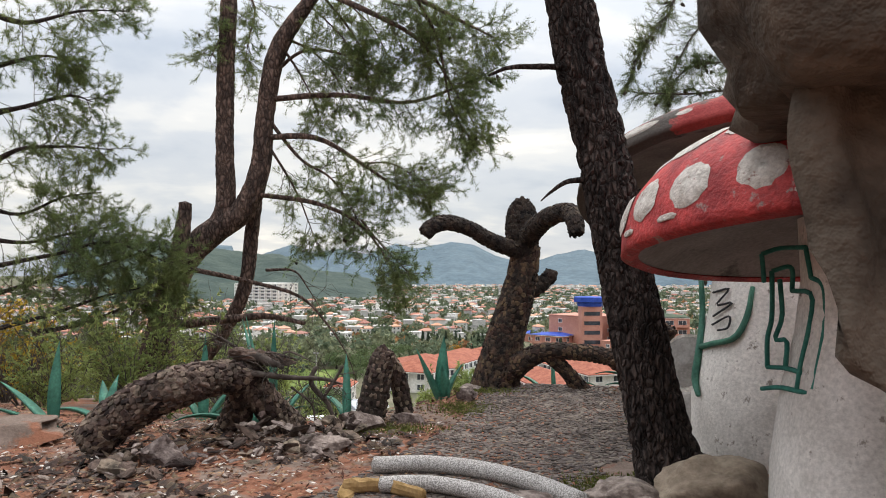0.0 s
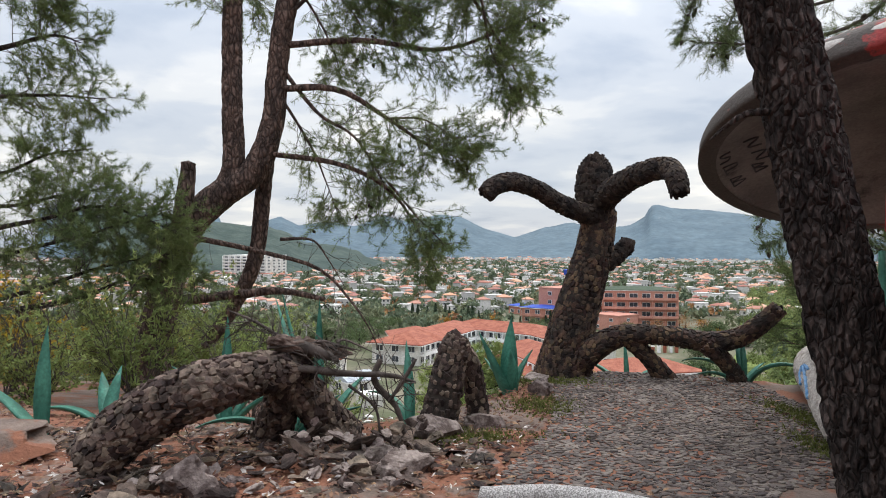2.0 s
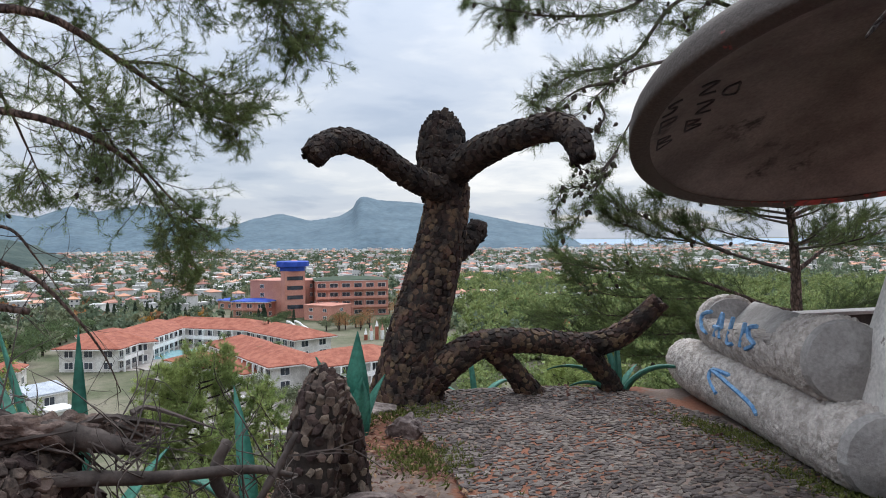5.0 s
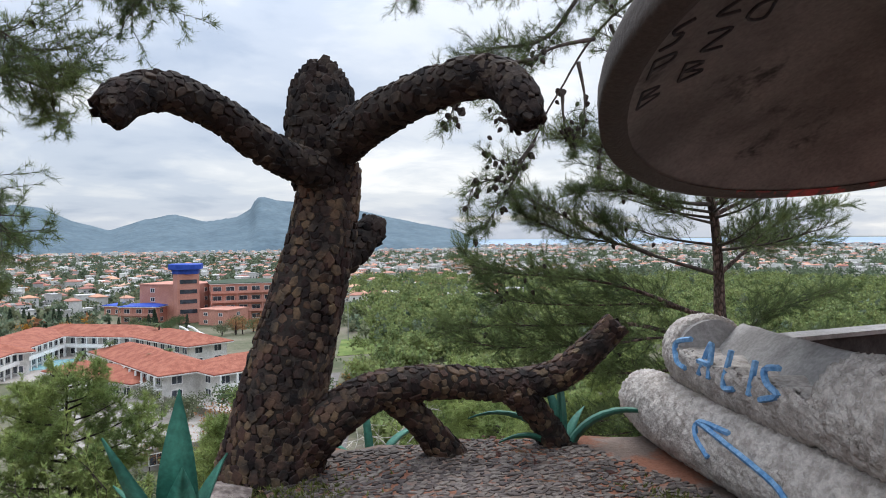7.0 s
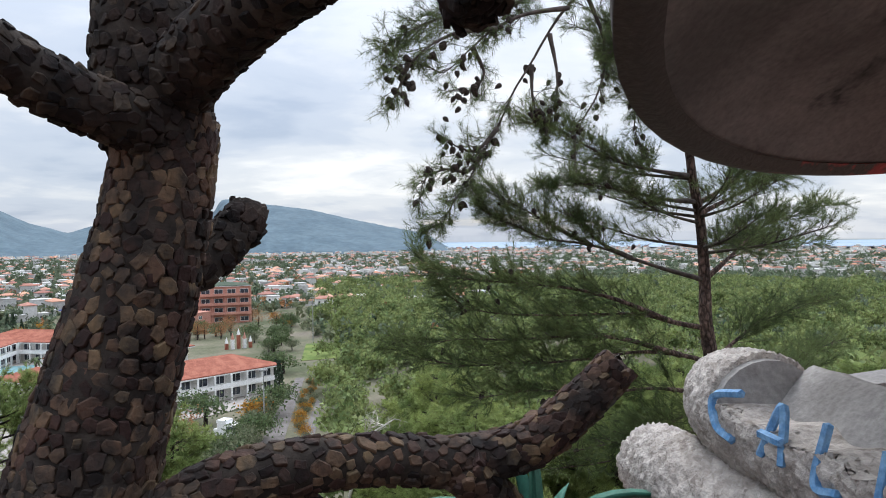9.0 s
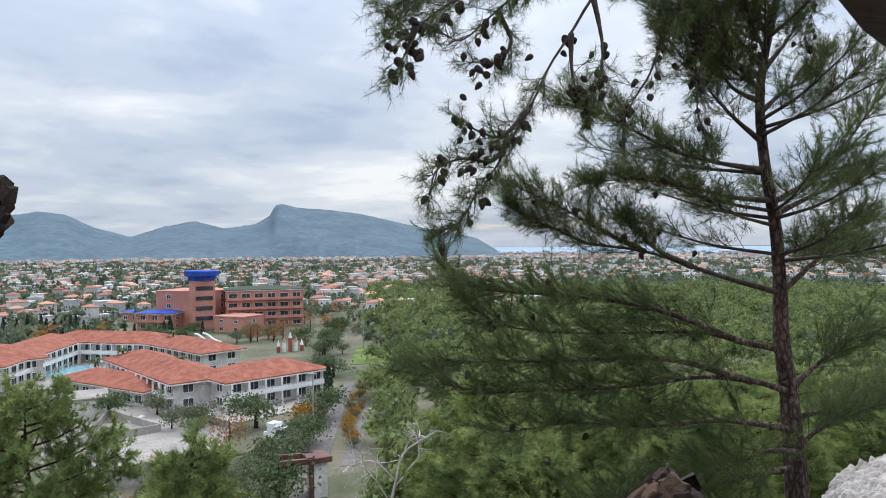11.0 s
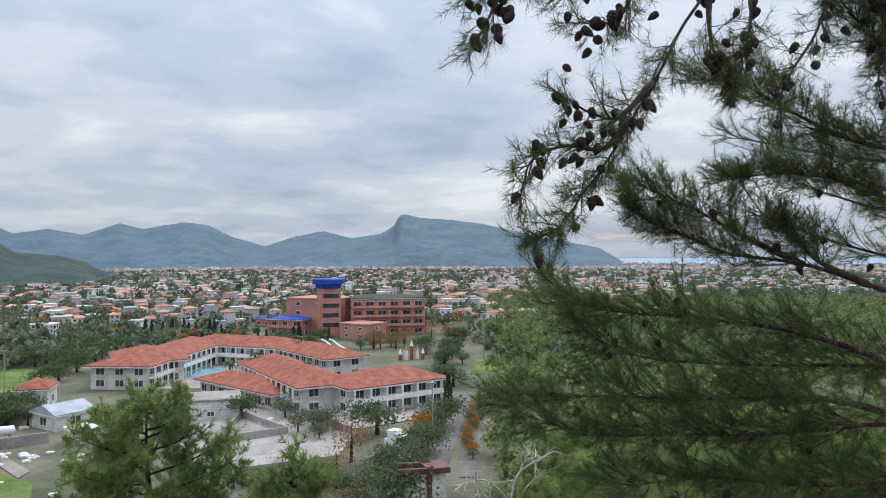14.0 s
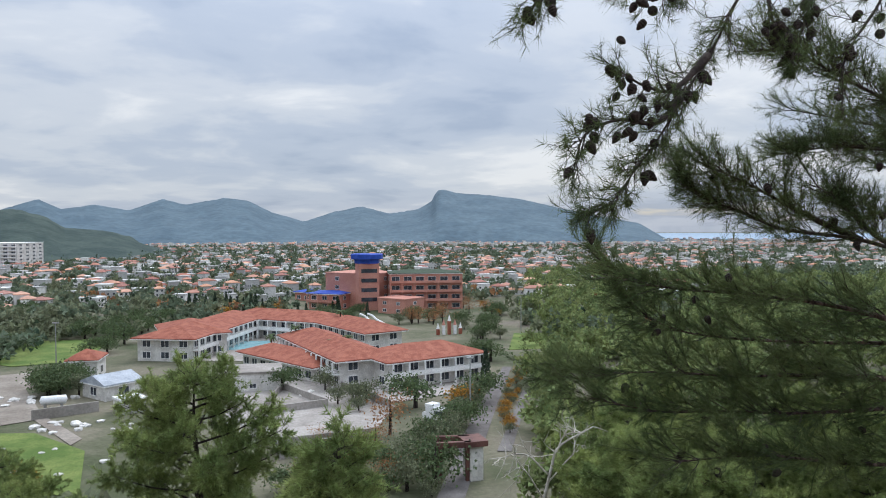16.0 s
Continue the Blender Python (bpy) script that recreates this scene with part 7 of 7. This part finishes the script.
agave((-1.85, 7.05, -0.05), [(200, 0.75, 45, 70, 0.09), (150, 0.55, 60, 10, 0.13), (60, 0.55, 65, 10, 0.12), (20, 0.5, 50, 20, 0.12), (180, 0.5, 35, 30, 0.1), (0, 0.6, 40, 30, 0.1), (270, 0.4, 55, 30, 0.1)], 4, "green agave under the log arch")
agave((-0.95, 7.3, -0.05), [(140, 0.6, 70, 90, 0.09), (100, 0.75, 80, 20, 0.1), (30, 0.4, 50, 40, 0.09)], 5, "green agave between arch and stump")
agave((-3.45, 7.55, -0.1), [(170, 0.7, 40, 60, 0.1), (80, 0.55, 75, 15, 0.14), (20, 0.5, 60, 30, 0.16), (300, 0.45, 40, 30, 0.12), (120, 0.6, 60, 30, 0.13)], 6, "broad-leaved green agave behind the log arch")
agave((-2.6, 8.0, -0.2), [(100, 1.0, 85, 5, 0.13), (30, 0.8, 60, 30, 0.12), (160, 0.8, 60, 40, 0.12), (0, 0.6, 50, 30, 0.12)], 7, "tall green agave beyond the log arch")
agave((-1.66, 7.2, -0.1), [(90, 1.12, 89, 2, 0.1), (130, 1.3, 55, -5, 0.09), (150, 1.2, 70, -5, 0.07), (40, 0.7, 60, 30, 0.1)], 8, "agave with long straight green leaves")
agave((-3.66, 6.95, -0.02), [(80, 0.85, 88, 3, 0.16), (170, 0.75, 45, 15, 0.13), (195, 0.6, 35, 20, 0.11)], 9, "tall upright green agave beside the path")


# ---- dead branches on the arch ----
def dead_branch(label, paths, seed):
    rng = np.random.default_rng(seed)
    b = thing("dead_branch", paths[0][0][:3], label, "branch")
    for p in paths:
        part("stick", Soup().add(*tube(p, 16, 7, 0.1, rng)), TWIG, b, smooth=True)
    wood = Soup()
    for _ in range(30):
        q = spline(paths[int(rng.integers(len(paths)))], 20)[int(rng.integers(5, 20)), :3]
        d = rng.normal(size=3)
        grow(q, d / np.linalg.norm(d), rng.uniform(0.12, 0.4), 0.005, rng, wood, [], [], 1, 1, 0.3)
    tagged(part("twigwork", wood, TWIG, b), kind="stuff")


dead_branch("thick dead branch lying across the arch", [[(-1.93, 6.55, 0.57, 0.018), (-1.64, 6.55, 0.58, 0.028), (-1.36, 6.55, 0.55, 0.022), (-1.07, 6.55, 0.54, 0.018), (-0.89, 6.55, 0.49, 0.008)], [(-1.80, 6.60, 0.78, 0.02), (-1.71, 6.60, 0.74, 0.045), (-1.54, 6.60, 0.68, 0.04), (-1.43, 6.60, 0.63, 0.015)]], 1)
dead_branch("pale dead branch sticking up from the arch", [[(-2.22, 6.70, 0.97, 0.006), (-2.03, 6.70, 0.89, 0.011), (-1.81, 6.70, 0.75, 0.016)]], 2)
dead_branch("tangle of dead twigs beside the arch", [[(-1.14, 6.60, 0.64, 0.02), (-1.18, 6.60, 0.49, 0.025), (-1.03, 6.60, 0.31, 0.02), (-0.97, 6.60, 0.12, 0.015)], [(-0.89, 6.55, 0.65, 0.012), (-0.98, 6.55, 0.50, 0.016), (-1.08, 6.55, 0.35, 0.01)], [(-1.36, 6.60, 0.46, 0.012), (-1.18, 6.60, 0.31, 0.01), (-1.14, 6.60, 0.12, 0.008)]], 3)
dead_branch("broken root slab leaning on the arch", [[(-2.73, 6.35, 0.07, 0.014), (-2.57, 6.35, 0.27, 0.024), (-2.40, 6.35, 0.38, 0.024), (-2.33, 6.35, 0.41, 0.012)], [(-2.74, 6.30, 0.02, 0.01), (-2.62, 6.30, 0.22, 0.012), (-2.46, 6.30, 0.37, 0.006)]], 4)


# ---- foam tubes and cardboard at the start ----
FOAM = mat("grey_foam", (0.2, 0.19, 0.18), (0.46, 0.44, 0.43), 110, 0.9, 0.9, 70, lo=0.45, hi=0.55)
CARD = mat("yellow_brown_cardboard", (0.24, 0.15, 0.06), (0.34, 0.22, 0.1), 5, 0.85, 0.2, 40)
rf = np.random.default_rng(4)
for lab, p in (("grey perforated foam tube lying on the paving", [(-0.51, 5.44, 0.07, 0.062), (-0.10, 5.47, 0.07, 0.062), (0.31, 5.29, 0.07, 0.062), (0.63, 4.97, 0.07, 0.06), (0.86, 4.59, 0.07, 0.058)]),
               ("second grey foam tube lying beside the first", [(-0.42, 4.95, 0.07, 0.055), (-0.09, 4.97, 0.07, 0.055), (0.24, 4.77, 0.07, 0.055), (0.50, 4.46, 0.07, 0.055)]),):
    tagged(part("foam_tube", Soup().add(*tube(p, 60, 20, 0.012, rf)), FOAM, smooth=True), lab, "tube", "foam tubes")
cb = thing("cardboard_roll", (-0.55, 5.0, 0), "torn yellow-brown cardboard roll on the paving", "cardboard")
part("sheet", Soup().add(*tube([(-0.66, 4.93, 0.06, 0.05), (-0.39, 4.96, 0.06, 0.05), (-0.12, 4.76, 0.06, 0.04)], 12, 9, 0.12, rf, 0.6)), CARD, cb)
part("flap", Soup().add(*tube([(-0.66, 4.81, 0.03, 0.045), (-0.61, 5.06, 0.03, 0.06), (-0.57, 5.19, 0.03, 0.03)], 8, 8, 0.2, rf, 0.5)), CARD, cb)


# ---- painted vines and scrawls on the toadstools ----
def strokes(parent, name, lines, material, label, n=14):
    for p in lines:
        part(name, Soup().add(*tube(p, n, 6)), material, parent, label, smooth=True)


strokes(mush_b, "vine", [[(2.232, 6.339, 1.410, 0.022), (2.238, 6.338, 1.108, 0.026), (2.154, 6.190, 0.832, 0.03), (2.111, 6.169, 0.599, 0.03), (2.097, 6.051, 0.477, 0.02)], [(2.429, 5.756, 1.374, 0.018), (2.383, 5.757, 1.144, 0.024), (2.297, 5.793, 0.973, 0.026), (2.195, 5.976, 0.910, 0.026), (2.161, 6.169, 0.863, 0.026)]], VINE, "green painted vine")
strokes(mush_b, "scrawl", [[(2.258, 6.135, 1.318, 0.009), (2.308, 5.924, 1.352, 0.009), (2.253, 6.049, 1.219, 0.009), (2.316, 5.877, 1.245, 0.009), (2.233, 6.073, 1.124, 0.009)], [(2.217, 6.056, 1.055, 0.009), (2.291, 5.887, 1.136, 0.009), (2.274, 5.869, 1.047, 0.009), (2.228, 5.963, 1.017, 0.009)]], SPRAY_BLACK, "black sprayed scrawl")
strokes(mush_a, "maze_line", [
    [(1.879, 4.321, 1.598, 0.014), (1.973, 4.292, 1.631, 0.014), (1.997, 4.033, 1.629, 0.014)], [(1.997, 4.033, 1.629, 0.014), (2.001, 4.006, 1.529, 0.014), (2.003, 3.988, 1.462, 0.014)], [(2.003, 3.988, 1.462, 0.014), (2.016, 3.918, 1.438, 0.014), (2.020, 3.881, 1.379, 0.014), (2.005, 3.858, 1.202, 0.014), (1.953, 3.849, 0.967, 0.014), (1.932, 3.840, 0.880, 0.014)],
    [(1.931, 4.305, 1.498, 0.014), (1.928, 4.306, 1.233, 0.014), (1.903, 4.314, 1.101, 0.014), (1.901, 4.314, 0.936, 0.014)], [(1.931, 4.305, 1.498, 0.014), (2.029, 4.274, 1.518, 0.014), (2.033, 4.273, 1.383, 0.014)], [(2.033, 4.273, 1.383, 0.014), (1.996, 3.975, 1.370, 0.014), (1.975, 3.964, 1.194, 0.014), (1.933, 3.970, 1.011, 0.014), (1.898, 3.953, 0.862, 0.014)],
    [(1.971, 4.293, 1.449, 0.014), (1.980, 4.289, 1.235, 0.014), (1.944, 4.302, 1.102, 0.014), (1.983, 4.244, 1.094, 0.014), (1.919, 4.125, 0.960, 0.014)], [(1.901, 4.314, 0.936, 0.014), (1.917, 4.121, 0.955, 0.014), (1.922, 3.949, 0.953, 0.014)], [(1.870, 4.322, 0.809, 0.014), (1.891, 4.138, 0.845, 0.014), (1.897, 3.951, 0.856, 0.014), (1.917, 3.869, 0.858, 0.014)], [(1.879, 4.321, 1.598, 0.014), (1.884, 4.319, 1.532, 0.014), (1.889, 4.317, 1.432, 0.014)]], SPRAY_GREEN, "green sprayed maze line")


def underside_scrawl():
    """Letters sprayed on the underside of the large cap: S, P, B and zigzags beside them."""
    letters = [((-1.50, 0.36), [[(1, 0), (0.3, 0.1), (0.4, 0.45), (0.8, 0.6), (0.6, 0.95), (0, 1)]]),
               ((-1.38, 0.56), [[(0, 0), (0, 0.5), (0, 1)], [(0, 0), (0.9, 0.15), (0.8, 0.5), (0, 0.55)]]),
               ((-1.25, 0.78), [[(0, 0), (0, 0.5), (0, 1)], [(0, 0), (0.8, 0.2), (0, 0.48)], [(0, 0.48), (0.95, 0.7), (0, 1)]]),
               ((-1.36, 0.20), [[(0, 0), (1, 0.1), (0.1, 0.9), (1, 1)]]), ((-1.22, 0.42), [[(0, 0), (1, 0.1), (0.1, 0.9), (1, 1)]]),
               ((-1.14, 0.62), [[(0, 0), (0, 0.5), (0, 1)], [(0, 0), (0.8, 0.2), (0, 0.48)], [(0, 0.48), (0.95, 0.7), (0, 1)]]),
               ((-1.18, 0.22), [[(0.9, 0), (0.2, 0.2), (0.1, 0.8), (0.9, 1), (0.9, 0.1)]])]
    for (cx, cy), lines in letters:
        for line in lines:
            pts = []
            for a, b in line:
                x, y = cx + 0.10 * a * 0.84 + 0.15 * b * 0.5, cy - 0.10 * a * 0.54 + 0.15 * b * 0.86
                z = float(np.interp(math.hypot(x, y), [0.91, 1.33, 1.55], [0.13, 0.05, -0.045]))
                pts.append((*(turn_b @ Vector((x, y, z - 0.004))), 0.008))
            part("scrawl", Soup().add(*tube(pts, 14, 5)), SPRAY_BLACK, mush_b, "black sprayed letter stroke")


underside_scrawl()


# ---- scrub on the slope ----
def shrub(at, size, material, seed, label):
    rng = np.random.default_rng(seed)
    b = thing("shrub", at, label, "shrub")
    wood, cen, dirs = Soup(), [], []
    for i in range(16):
        a = rng.uniform(0, 6.3)
        d = np.array((math.cos(a) * 0.5, math.sin(a) * 0.5, 0.9))
        grow(at, d / np.linalg.norm(d), size * rng.uniform(0.6, 1.1), 0.014, rng, wood, cen, dirs, 0.1, 3, 0.4)
    tagged(part("stemwork", wood, TWIG, b), kind="stuff")
    if material:
        cen, dirs = np.array(cen), np.array(dirs)
        part("foliage", Soup().add(*needles(cen, dirs, 7, 0.08, 0.03, 0.8, rng)), material, b)
    return b


LEAF_YELLOW = leafy("yellow_flowers", (0.4, 0.27, 0.03), (0.5, 0.36, 0.06), 0.3)
SHRUBS = [shrub((-6.0, 10.5, ground_z(-6.0, 10.5)), 1.6, None, 1, "bare grey-brown scrub on the slope"), shrub((-7.2, 10.0, ground_z(-7.2, 10.0)), 1.5, LEAF_YELLOW, 2, "shrub with yellow autumn leaves"), shrub((-4.6, 11.0, ground_z(-4.6, 11.0)), 1.3, NEEDLE_YOUNG, 3, "light green shrub on the slope")]
rq = np.random.default_rng(55)
for i in range(46):
    x, y = (rq.uniform(-12, -2.5), rq.uniform(9.6, 19)) if i < 34 else (rq.uniform(-2.5, 9), rq.uniform(12, 20))
    s = SHRUBS[(0, 2, 0, 2, 2, 1)[i % 6]]
    if i >= 34:
        s = SHRUBS[2]
    ob = copy_thing(s, Matrix.Translation((x, y, ground_z(x, y) - 0.05)) @ Matrix.Rotation(rq.uniform(0, 6.3), 4, "Z"))
    k = rq.uniform(0.6, 1.15) if i < 34 else 0.8
    ob.scale = (k, k, k)

# bleached dead tree on the slope
dt = thing("dead_tree", (30.0, 42.0, ground_z(30, 42)), "bleached bare dead tree on the slope", "tree")
dead_twigs = Soup()
DEADWOOD = mat("bleached_wood", (0.4, 0.36, 0.31), (0.55, 0.51, 0.46), 4, 0.8, 0.3, 30)
for p in ([(16.71, 40.00, -11.79, 0.16), (17.15, 40.00, -9.96, 0.13), (17.58, 40.00, -8.94, 0.1), (19.36, 40.00, -8.15, 0.05)], [(17.00, 40.00, -10.22, 0.09), (15.85, 40.00, -9.17, 0.07), (14.45, 40.00, -9.22, 0.03)], [(17.43, 40.00, -9.19, 0.07), (17.87, 40.00, -8.43, 0.05), (18.76, 40.00, -8.37, 0.03)], [(16.86, 40.00, -10.73, 0.07), (18.46, 40.00, -9.29, 0.06), (19.82, 40.00, -9.14, 0.02)], [(16.71, 40.00, -11.25, 0.07), (15.71, 40.00, -9.82, 0.05), (14.73, 40.00, -10.11, 0.02)]):
    part("limb", Soup().add(*tube([(*c[:3], c[3] * 0.55) for c in p], 14, 7, 0.06, rq)), DEADWOOD, dt, smooth=True)
    for _ in range(7):
        q = spline(p, 20)[int(rq.integers(6, 20)), :3]
        d = rq.normal(size=3) + (0, 0, 0.4)
        grow(q, d / np.linalg.norm(d), rq.uniform(0.7, 1.6), 0.028, rq, dead_twigs, [], [], 1, 2, 0.5)
tagged(part("twigwork", dead_twigs, DEADWOOD, dt), kind="stuff")
